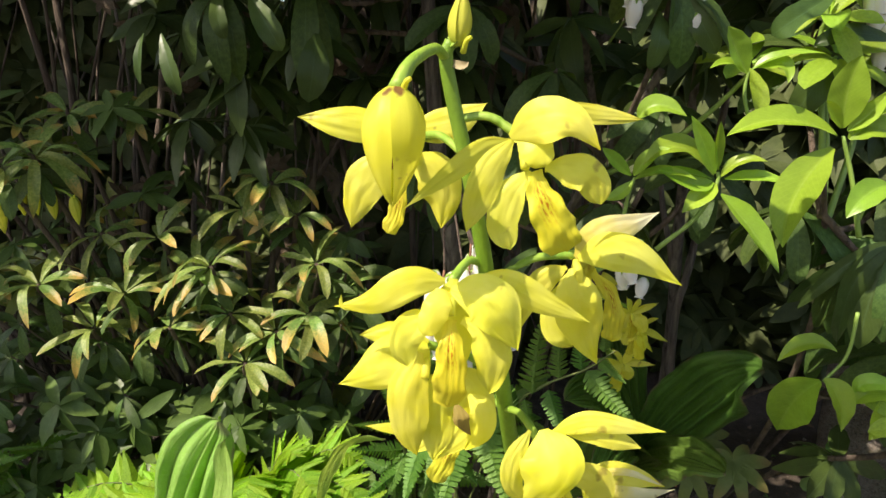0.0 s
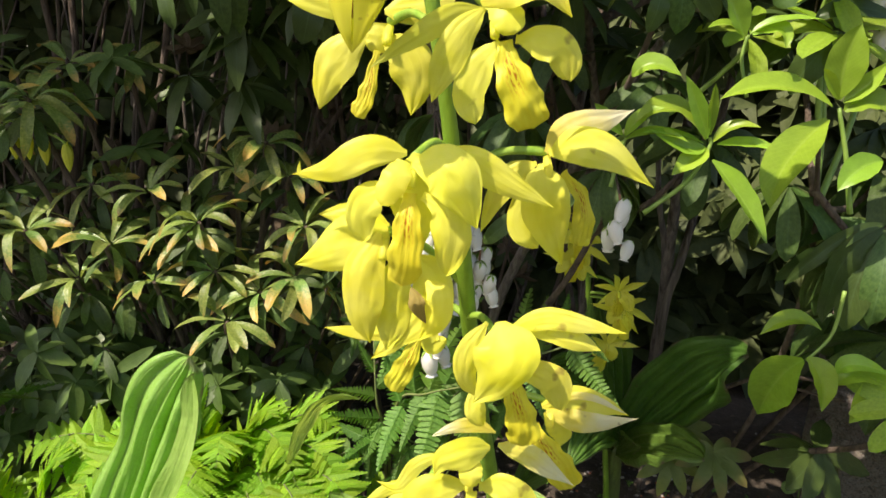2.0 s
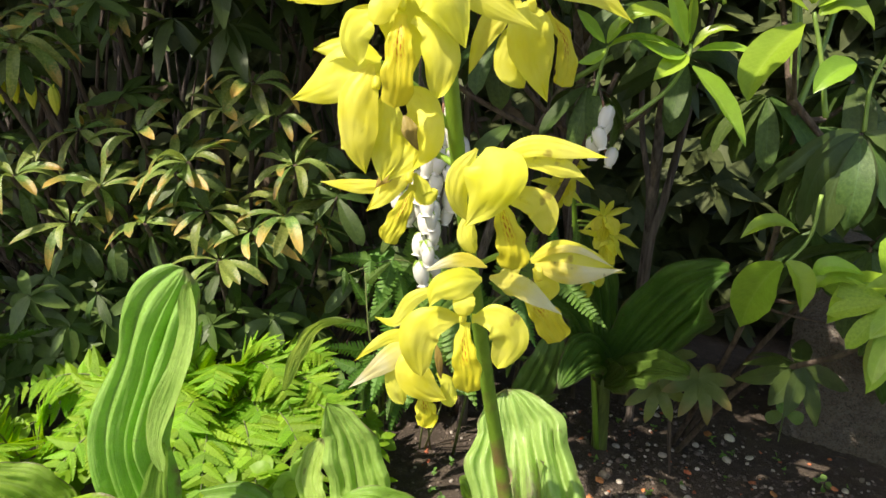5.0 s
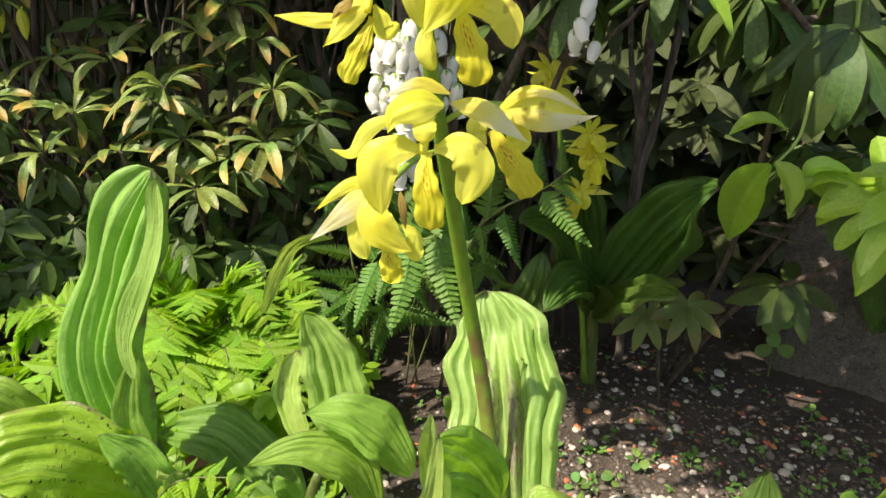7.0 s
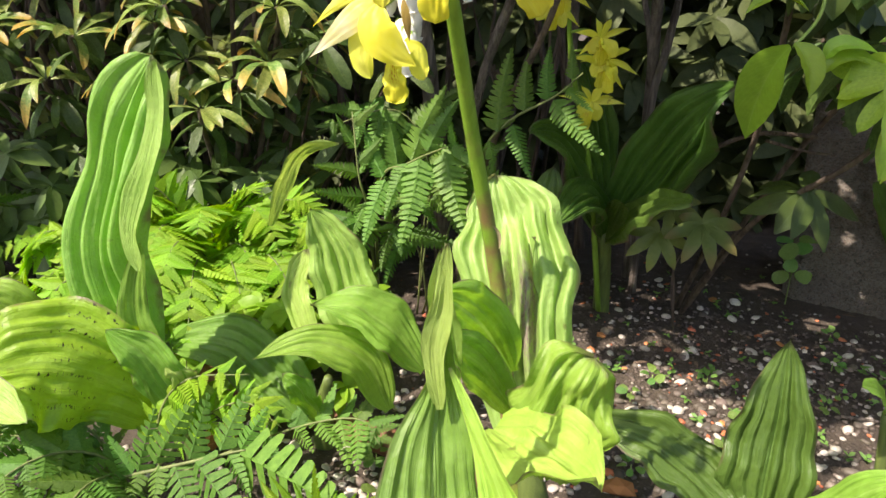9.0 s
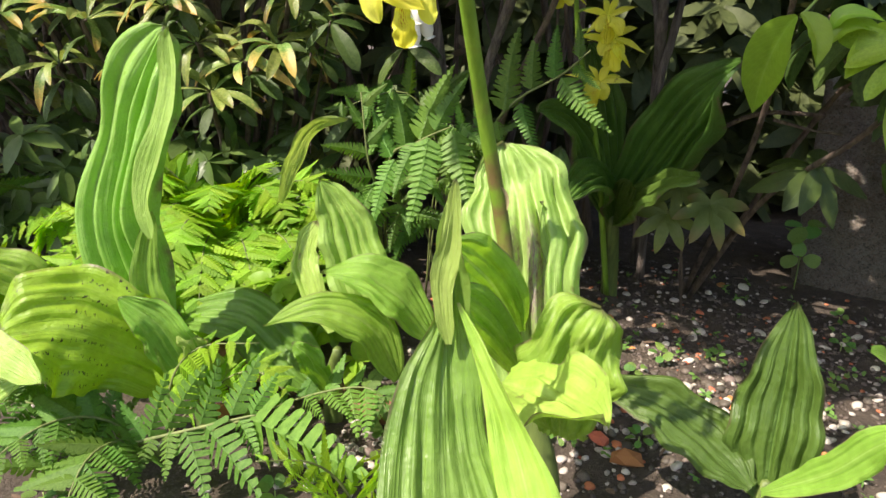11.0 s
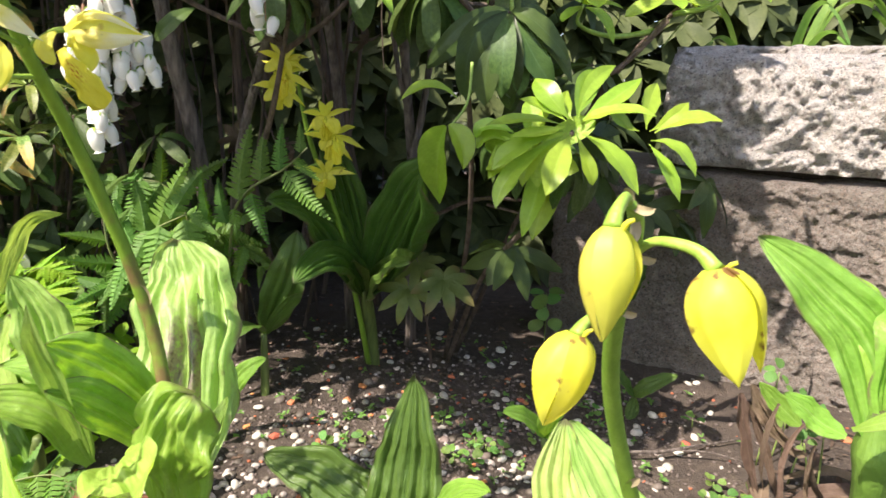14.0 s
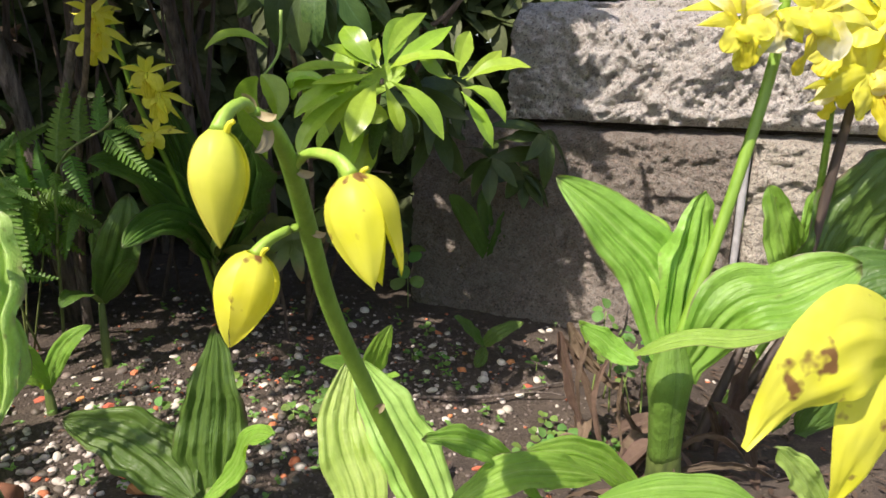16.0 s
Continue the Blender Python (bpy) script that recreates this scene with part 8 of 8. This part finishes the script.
blade("leaf", shrub, (0.433, 0.488, 0.354), (0.403, 0.48, 0.333), (0.393, 0.475, 0.309), 0.014, PIERIS_NEW, face=(-0.2,-0.8,0.5), seed=595, **OBOVATE)
blade("leaf", shrub, (0.52, 0.503, 0.356), (0.547, 0.5, 0.369), (0.577, 0.49, 0.37), 0.019, PIERIS_NEW, face=(0,-0.6,0.8), seed=600, **OBOVATE)
blade("leaf", shrub, (0.516, 0.501, 0.349), (0.534, 0.485, 0.344), (0.55, 0.475, 0.32), 0.019, PIERIS_NEW, face=(0.3,-0.7,0.6), seed=601, **OBOVATE)
blade("leaf", shrub, (0.514, 0.508, 0.359), (0.52, 0.52, 0.381), (0.531, 0.53, 0.401), 0.019, PIERIS_NEW, face=(0.1,-0.9,0.3), seed=602, **OBOVATE)
blade("leaf", shrub, (0.515, 0.502, 0.346), (0.528, 0.49, 0.325), (0.543, 0.485, 0.296), 0.018, PIERIS_NEW, face=(0.3,-0.8,0.4), seed=603, **OBOVATE)
blade("leaf", shrub, (0.507, 0.507, 0.357), (0.491, 0.51, 0.365), (0.48, 0.52, 0.382), 0.016, PIERIS_NEW, face=(0,-0.7,0.7), seed=604, **OBOVATE)
blade("leaf", shrub, (0.517, 0.508, 0.357), (0.541, 0.515, 0.369), (0.561, 0.525, 0.385), 0.015, PIERIS_NEW, face=(0,-0.7,0.7), seed=605, **OBOVATE)
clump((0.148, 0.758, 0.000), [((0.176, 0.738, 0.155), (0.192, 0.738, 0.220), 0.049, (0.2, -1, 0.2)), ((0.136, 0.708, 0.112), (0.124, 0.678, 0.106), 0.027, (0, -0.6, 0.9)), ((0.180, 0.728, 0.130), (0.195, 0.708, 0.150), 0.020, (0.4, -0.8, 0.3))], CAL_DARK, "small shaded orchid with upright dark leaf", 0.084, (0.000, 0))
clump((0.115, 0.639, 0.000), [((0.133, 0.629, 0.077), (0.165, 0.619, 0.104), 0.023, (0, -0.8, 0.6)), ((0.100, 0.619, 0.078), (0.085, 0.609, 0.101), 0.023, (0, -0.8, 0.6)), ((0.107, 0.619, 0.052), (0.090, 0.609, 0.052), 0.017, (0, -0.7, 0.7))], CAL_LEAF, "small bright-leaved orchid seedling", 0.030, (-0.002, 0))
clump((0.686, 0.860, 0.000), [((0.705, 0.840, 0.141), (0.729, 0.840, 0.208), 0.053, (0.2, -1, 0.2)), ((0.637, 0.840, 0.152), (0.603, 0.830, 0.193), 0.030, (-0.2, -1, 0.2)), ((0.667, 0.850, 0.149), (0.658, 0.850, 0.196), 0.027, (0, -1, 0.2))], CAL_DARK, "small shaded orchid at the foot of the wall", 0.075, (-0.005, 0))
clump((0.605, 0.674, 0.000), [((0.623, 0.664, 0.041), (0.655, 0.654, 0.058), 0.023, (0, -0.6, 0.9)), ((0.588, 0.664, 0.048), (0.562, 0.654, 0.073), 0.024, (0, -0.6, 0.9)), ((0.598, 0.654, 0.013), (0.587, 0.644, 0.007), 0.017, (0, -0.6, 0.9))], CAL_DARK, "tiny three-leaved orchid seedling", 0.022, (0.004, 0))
clump((0.439, 0.474, 0.000), [((0.427, 0.454, 0.113), (0.440, 0.444, 0.149), 0.023, (0.1, -1, 0.3)), ((0.404, 0.454, 0.108), (0.376, 0.434, 0.123), 0.019, (0, -0.7, 0.8)), ((0.440, 0.454, 0.093), (0.443, 0.434, 0.103), 0.014, (0, -0.7, 0.7))], CAL_LEAF, "small bright orchid shoot beside taller leaves", 0.078, (-0.011, 0))

# ---------- things on the soil ----------
rnd = random.Random(5)
pipe_a, pipe_b = Vector((-0.24, 0.665, 0.010)), Vector((0.125, 0.466, 0.010))
edging = tagged(put("terracotta_edging", mesh("terracotta_edging", *tube_data([pipe_a, (pipe_a + pipe_b) / 2, pipe_b], [0.0125, 0.012, 0.0125], n=30, sides=20, knob=0.02), TERRA), None, pipe_a),
                "round brown terracotta edging lying half sunk in soil", "edging")
twig = thing("fallen_twig", (0.474, 0.585, 0.004), "thin grey fallen twig lying on the soil", "twig")
tube("stem", twig, [(0.47, 0.59, 0.006), (0.574, 0.562, 0.008), (0.64, 0.568, 0.010), (0.70, 0.585, 0.006)], [0.0016, 0.002, 0.0016, 0.0008], BARK, n=18, sides=7, knob=0.08)
tube("stem", twig, [(0.60, 0.563, 0.009), (0.64, 0.545, 0.014), (0.67, 0.53, 0.010)], [0.0012, 0.001, 0.0006], BARK, n=10, sides=6)
old = thing("dry_leaves", (0.64, 0.43, 0), "withered brown orchid leaves hanging at the plant's foot", "dry leaves")
for k, (b, m, t, w) in enumerate((((0.632, 0.40, 0.12), (0.625, 0.41, 0.07), (0.645, 0.41, 0.0), 0.013), ((0.645, 0.40, 0.10), (0.652, 0.41, 0.05), (0.66, 0.40, 0.005), 0.010), ((0.62, 0.42, 0.13), (0.612, 0.42, 0.09), (0.625, 0.43, 0.04), 0.012),
                                  ((0.65, 0.41, 0.08), (0.67, 0.41, 0.04), (0.70, 0.40, 0.02), 0.014), ((0.70, 0.38, 0.03), (0.73, 0.37, 0.045), (0.77, 0.37, 0.01), 0.02), ((0.68, 0.36, 0.02), (0.73, 0.345, 0.03), (0.78, 0.34, 0.008), 0.02), ((0.74, 0.40, 0.06), (0.755, 0.40, 0.03), (0.75, 0.39, 0.0), 0.02))):
    blade("leaf", old, b, m, t, 0.42 * w, DRY, face=(-0.4, -0.8, 0.3), a=0.5, b=0.6, fold=0.7, wave=0.10, waves=4, foot=0.5, nu=13, nv=26, seed=300 + k, twist=70, crumple=0.4)
for k in range(16):
    x, y = 0.66 + rnd.gauss(0, 0.07), 0.42 + rnd.gauss(0, 0.05)
    a = rnd.uniform(0, 6.28)
    l = rnd.uniform(0.02, 0.05)
    blade("leaf", old, (x, y, 0.006), (x + l * math.cos(a), y + l * math.sin(a), rnd.uniform(0.012, 0.04)), (x + 1.8 * l * math.cos(a), y + 1.8 * l * math.sin(a), 0.004), rnd.uniform(0.008, 0.018), DRY,
          face=(0, -0.4, 0.9), a=0.5, b=0.6, fold=0.5, wave=0.12, waves=3, foot=0.4, nu=9, nv=14, seed=330 + k, twist=rnd.uniform(-70, 70), crumple=0.2)
for k, (b, m, t, w) in enumerate((((0.606, 0.455, 0.125), (0.622, 0.46, 0.074), (0.645, 0.46, 0.004), 0.011), ((0.612, 0.45, 0.135), (0.640, 0.45, 0.093), (0.672, 0.44, 0.066), 0.014), ((0.614, 0.458, 0.115), (0.640, 0.455, 0.066), (0.655, 0.44, 0.004), 0.008))):
    blade("leaf", old, b, m, t, w, DRY, label="long shrivelled leaf hanging to the soil", face=(-0.3, -0.9, 0.2), a=0.35, b=0.5, fold=0.8, wave=0.16, waves=2.2, foot=0.5, nu=15, nv=34, seed=360 + k, twist=50, crumple=0.45)
tube("stem", old, [(0.655, 0.455, 0.075), (0.668, 0.46, 0.103), (0.680, 0.46, 0.120), (0.687, 0.47, 0.148)], [0.0012, 0.0015, 0.0012, 0.0006], BARK, n=14, sides=6, knob=0.15)
blade("leaf", walled, (0.668, 0.450, 0.092), (0.652, 0.462, 0.108), (0.634, 0.470, 0.128), 0.021, CAL_LEAF, a=0.55, b=0.7, pleat=0.1, folds=4, fold=0.2, foot=0.2, nu=25, nv=26, wave=0.05, crumple=0.07, face=(-0.2, -0.9, 0.4), seed=69)
stub = thing("dead_stalk", (0.745, 0.42, 0), "dark dead flower stalk leaning in the soil", "stalk")
tube("stem", stub, [(0.745, 0.42, -0.005), (0.765, 0.42, 0.05), (0.789, 0.42, 0.11)], [0.006, 0.0055, 0.004], DARKSTEM, n=12, sides=9, knob=0.06)

# strap-leaved plants over the wall
for k, (x, y) in enumerate(((0.90, 0.93), (1.08, 0.84), (1.22, 0.74))):
    p = thing("strap_leaved_plant", (x, y, 0.0), "clump of pale green strap leaves growing behind the granite wall", "plant", "plants behind the wall")
    for j in range(7):
        a = rnd.uniform(0, 6.28)
        r = rnd.uniform(0.10, 0.24)
        z = rnd.uniform(0.42, 0.56)
        blade("leaf", p, (x + 0.02 * math.cos(a), y + 0.02 * math.sin(a), 0.0), (x + 0.35 * r * math.cos(a), y + 0.35 * r * math.sin(a), z * 0.92), (x + r * math.cos(a), y + r * math.sin(a), z - 0.06), 0.032, STRAP,
              face=(-math.cos(a), -math.sin(a), 0.6), a=0.25, b=0.5, fold=0.3, foot=0.6, nu=9, nv=26, seed=400 + 10 * k + j, wave=0.02)


# palmate seedling under the shade
def palmate(name, at, size, tilt, parent):
    vs, fs, uvs = [], [], []
    for k, ang in enumerate((-120, -78, -38, 0, 38, 78, 120)):
        l = size * (1.0, 0.96, 0.85, 0.5)[abs(k - 3)] if True else 0
        d = Vector((math.sin(radians(ang)), math.cos(radians(ang)), 0))
        s, f, u = sheet((0, 0, 0), d * l * 0.5 + Vector((0, 0, 0.06 * l)), d * l - Vector((0, 0, 0.12 * l)), 0.30 * size, face=(0, 0, 1), a=0.75, b=0.8, fold=0.15, nu=5, nv=9, wave=0.04, seed=k)
        c = len(vs)
        vs += s
        uvs += u
        fs += [tuple(i + c for i in q) for q in f]
    ob = put(name, mesh(name, vs, fs, uvs, MAPLE), parent, at)
    ob.rotation_euler = Euler(tilt)
    return ob


maple = thing("maple_seedling", (0.37, 0.80, 0), "maple seedling with reddish-green palmate leaves", "seedling")
for at, tilt, size in (((0.376, 0.770, 0.150), (-1.0, 0.15, 3.2), 0.056), ((0.330, 0.780, 0.135), (-1.1, -0.2, 2.9), 0.050), ((0.345, 0.795, 0.165), (-0.8, 0.3, 3.4), 0.046)):
    tube("stem", maple, [(0.37, 0.80, 0), (0.36, 0.80, 0.08), at], [0.0012, 0.001, 0.0008], TWIG, n=10, sides=6)
    palmate("leaf", at, size, tilt, maple)

# hanging yellow buds beside the bronze-tipped shrub
side_bud = thing("orchid_plant", (-0.66, 0.90, 0), "orchid stalk with small drooping yellow buds among the shrub's leaves", "orchid", "orchids in the bed")
tube("flower_stalk", side_bud, [(-0.66, 0.90, 0), (-0.63, 0.89, 0.25), (-0.56, 0.86, 0.46), (-0.48, 0.84, 0.49), (-0.42, 0.83, 0.465)], [0.004, 0.0036, 0.003, 0.0024, 0.0016], TWIG, n=26, sides=9)
for k, (x, z) in enumerate(((-0.49, 0.46), (-0.473, 0.462), (-0.457, 0.463), (-0.437, 0.458), (-0.41, 0.452), (-0.50, 0.44))):
    hang_bud(side_bud, (-0.47 + 0.25 * (x + 0.46), 0.835, z + 0.012), (x, 0.825, z), (x + 0.003, 0.825, z - 0.034), 0.013, BUD if k < 3 else BUD_GREEN, rise=0.004, seed=k, rad=0.0011, bract=False)

# low seedlings
SEED_STEM = stem_mat("seedling_stem", (0.2, 0.3, 0.08), (0.3, 0.4, 0.1))


def seedling(at, n, size, r):
    e = thing("seedling", at, "small round-leaved green seedling in the soil", "seedling", "seedlings in the soil")
    tube("stem", e, [at, Vector(at) + Vector((0, 0, size * 0.5)), Vector(at) + Vector((0, 0, size * 0.9))], [0.0008, 0.0007, 0.0006], SEED_STEM, n=5, sides=5)
    whorl(e, Vector(at) + Vector((0, 0, size * 0.85)), (r.uniform(-.2, .2), -0.3, 1), n, size, TINY, r, 8)


for x, y in ((0.40, 0.586), (0.39, 0.60), (0.415, 0.575), (0.36, 0.561), (0.375, 0.55), (0.363, 0.66), (0.27, 0.62), (0.30, 0.65), (0.225, 0.60), (0.46, 0.60), (0.49, 0.63), (0.33, 0.52), (0.52, 0.70), (0.55, 0.66), (0.20, 0.56), (0.24, 0.50), (0.56, 0.78), (0.17, 0.5), (0.66, 0.62), (0.62, 0.50), (0.60, 0.46), (0.48, 0.52), (0.615, 0.44), (0.63, 0.45), (0.60, 0.475), (0.645, 0.47), (0.59, 0.44), (0.665, 0.445), (0.68, 0.43), (0.62, 0.48), (0.575, 0.45), (0.70, 0.42)):
    seedling((x, y, soil_height(x, y)), rnd.randrange(4, 7), rnd.uniform(0.007, 0.013), rnd)
tall = thing("seedling", (0.56, 0.90, 0), "round-leaved seedling by the wall's foot", "seedling", "seedlings in the soil")
tube("stem", tall, [(0.56, 0.90, 0), (0.558, 0.895, 0.05), (0.555, 0.89, 0.095)], [0.001, 0.0009, 0.0007], SEED_STEM, n=8, sides=6)
for z in (0.05, 0.075, 0.095):
    whorl(tall, (0.557, 0.893, z), (0, -0.5, 0.6), 3, 0.032, TINY, rnd, 0)

weed = thing("weed", (0.67, 0.50, 0), "low round-leaved green weed at the orchid's foot", "weed")
for p in ((0.698, 0.53, 0.112), (0.713, 0.52, 0.093), (0.722, 0.5, 0.083), (0.69, 0.5, 0.075), (0.711, 0.47, 0.073), (0.683, 0.46, 0.068), (0.697, 0.53, 0.083)):
    foot = (p[0] + rnd.uniform(-.03, .03), p[1] + rnd.uniform(0.0, 0.03), 0.0)
    tube("stem", weed, [foot, (Vector(foot) + Vector(p)) / 2 + Vector((0, 0, 0.006)), p], [0.001, 0.0009, 0.0007], SEED_STEM, n=8, sides=6)
    whorl(weed, p, (rnd.uniform(-.3, .3), -0.6, 0.6), 4, rnd.uniform(0.011, 0.017), TINY, rnd, 0)

# ---------- pebbles and litter ----------


def pebble_mesh(name, mat, seed, chip=False):
    r = random.Random(seed)
    bm = bmesh.new()
    bmesh.ops.create_icosphere(bm, subdivisions=1 if chip else 2, radius=0.5)
    sx, sy, sz = r.uniform(0.8, 1.15), r.uniform(0.65, 1.0), r.uniform(0.35, 0.7)
    for v in bm.verts:
        k = 1 + (0.35 if chip else 0.14) * noise.noise(v.co * 2.2 + Vector((seed * 5.1, 0, 0)))
        v.co = Vector((v.co.x * sx, v.co.y * sy, v.co.z * sz)) * k
    me = bpy.data.meshes.new(name)
    bm.to_mesh(me)
    bm.free()
    if not chip:
        me.polygons.foreach_set("use_smooth", np.ones(len(me.polygons), dtype=bool))
    me.materials.append(mat)
    return me


WHITE = [pebble_mesh("pebble", PEB_WHITE, k) for k in range(6)]
GREY = [pebble_mesh("pebble", PEB_GREY, k + 10) for k in range(5)]
SHARD = [pebble_mesh("shard", PEB_RED, k + 20, True) for k in range(5)]


def scatter_place(r):
    while True:
        x, y = r.gauss(0.38, 0.17), r.uniform(0.36, 1.02)
        near = math.exp(-((y - 0.62) / 0.16) ** 2)
        if (Vector((x, y, 0)) - WALL_AT).dot(WALL_OUT) < 0.03:
            continue
        if r.random() < 0.30 + 0.7 * near:
            return x, y


for k in range(295):
    x, y = scatter_place(rnd)
    q = rnd.random()
    me, size = (WHITE[rnd.randrange(6)], rnd.uniform(0.007, 0.0145)) if q < 0.5 else (GREY[rnd.randrange(5)], rnd.uniform(0.006, 0.015)) if q < 0.8 else (SHARD[rnd.randrange(5)], rnd.uniform(0.006, 0.014))
    ob = new(me.name.split(".")[0], me)
    ob.parent = ground
    ob.matrix_basis = Matrix.Translation((x, y, soil_height(x, y) + 0.12 * size)) @ Euler((rnd.uniform(-.4, .4), rnd.uniform(-.4, .4), rnd.uniform(0, 6))).to_matrix().to_4x4() @ Matrix.Scale(size, 4)
for me, size, x, y in ((SHARD[0], 0.026, 0.222, 0.475), (SHARD[1], 0.022, 0.205, 0.50), (SHARD[2], 0.02, 0.26, 0.53), (SHARD[3], 0.024, -0.13, 0.52)):
    ob = new("shard", me)
    ob.parent = ground
    ob.matrix_basis = Matrix.Translation((x, y, soil_height(x, y) + 0.2 * size)) @ Euler((0.3, 0.2, x * 40)).to_matrix().to_4x4() @ Matrix.Scale(size, 4)


def gravel(name, mat, n, lo, hi, r, label, place=None):
    """Fine grit, joined into one mesh."""
    ball = bmesh.new()
    bmesh.ops.create_icosphere(ball, subdivisions=2 if hi > 0.01 else 1, radius=1.0)
    base = [Vector((v.co.x, v.co.y, v.co.z * 0.62)) for v in ball.verts]
    tri = [tuple(v.index for v in f.verts) for f in ball.faces]
    ball.free()
    vs, fs = [], []
    for _ in range(n):
        x, y = place(r) if place else scatter_place(r) if r.random() < 0.6 else (r.uniform(-0.7, 1.0), r.uniform(0.25, 1.2))
        s = r.uniform(lo, hi) / 2
        m = Euler((r.uniform(-.5, .5), r.uniform(-.5, .5), r.uniform(0, 6))).to_matrix()
        c = len(vs)
        o = Vector((x, y, soil_height(x, y) + 0.2 * s))
        a, b, knock = r.uniform(.75, 1.2), r.uniform(.7, 1.1), r.uniform(0, 99)
        vs += [o + m @ (Vector((v.x * s * a, v.y * s * b, v.z * s)) * (1 + 0.35 * noise.noise(v * 1.3 + Vector((knock, 0, 0))))) for v in base]
        fs += [tuple(i + c for i in q) for q in tri]
    ob = put(name, mesh(name, vs, fs, None, mat), None, (0, 0, 0), label)
    return tagged(ob, category="gravel", kind="stuff")


gravel("gravel", PEB_WHITE, 620, 0.0025, 0.0075, rnd, "fine white grit scattered over the soil")
gravel("gravel", PEB_GREY, 5200, 0.0015, 0.007, rnd, "fine grey-brown grit and crumbs on the soil")
gravel("gravel", PEB_RED, 320, 0.002, 0.0065, rnd, "orange crumbs of broken terracotta on the soil")

gravel("gravel", PEB_WHITE, 330, 0.004, 0.011, rnd, "small pale pebbles among the orchids' stems", lambda r: (r.gauss(0.06, 0.09), r.gauss(0.50, 0.05)))
gravel("gravel", PEB_WHITE, 120, 0.004, 0.013, rnd, "pale pebbles in the sunlit front of the bed", lambda r: (r.gauss(0.25, 0.09), r.gauss(0.54, 0.06)))
gravel("gravel", PEB_RED, 34, 0.004, 0.012, rnd, "orange terracotta bits in the sunlit front of the bed", lambda r: (r.gauss(0.24, 0.08), r.gauss(0.53, 0.06)))
gravel("gravel", PEB_GREY, 190, 0.005, 0.013, rnd, "grey-brown pebbles in the sunlit front of the bed", lambda r: (r.gauss(0.27, 0.10), r.gauss(0.57, 0.07)))


def litter(n, r, xs=(-0.6, 0.9), ys=(0.35, 1.2)):
    vs, fs, uvs = [], [], []
    for _ in range(n):
        x, y = r.uniform(*xs), r.uniform(*ys)
        a = r.uniform(0, 6.28)
        bunch(vs, fs, uvs, Vector((x, y, soil_height(x, y) + r.uniform(0.002, 0.006))), Vector((math.cos(a), math.sin(a), r.uniform(-.05, .35))), Vector((r.uniform(-.5, .5), r.uniform(-.5, .5), 1)), r.uniform(0.006, 0.020), r.uniform(0.002, 0.006), r, 0.2)
    return tagged(put("leaf_litter", mesh("leaf_litter", vs, fs, uvs, DRY), None, (0, 0, 0), "dry brown leaf fragments lying on the soil"), category="leaf litter", kind="stuff")


litter(240, rnd)
litter(170, rnd, (0.58, 0.84), (0.30, 0.50))
litter(320, rnd, (0.70, 1.02), (0.30, 0.60))


def sprouts(n, r):
    vs, fs, uvs = [], [], []
    for _ in range(n):
        x, y = scatter_place(r) if r.random() < 0.7 else (r.uniform(-0.5, 0.9), r.uniform(0.35, 1.05))
        p = Vector((x, y, soil_height(x, y) + 0.002))
        for d, up in whorl_dirs((r.uniform(-.3, .3), -0.2, 1), r.randrange(3, 7), r, 20):
            bunch(vs, fs, uvs, p + Vector((0, 0, r.uniform(0.001, 0.006))), d, up, r.uniform(0.003, 0.008), r.uniform(0.002, 0.005), r, 0.2, 4)
    return tagged(put("sprouts", mesh("sprouts", vs, fs, uvs, CLOVER), None, (0, 0, 0), "tiny green weed sprouts dotted over the soil"), category="weeds", kind="stuff")


sprouts(230, rnd)
for x, y in ((-0.05, 0.40), (-0.02, 0.43), (0.03, 0.44), (-0.09, 0.38), (0.05, 0.47), (-0.13, 0.36), (0.02, 0.50), (-0.18, 0.37), (-0.01, 0.37), (0.08, 0.50), (0.10, 0.45), (-0.22, 0.40)):
    seedling((x, y, soil_height(x, y)), rnd.randrange(4, 7), rnd.uniform(0.010, 0.016), rnd)
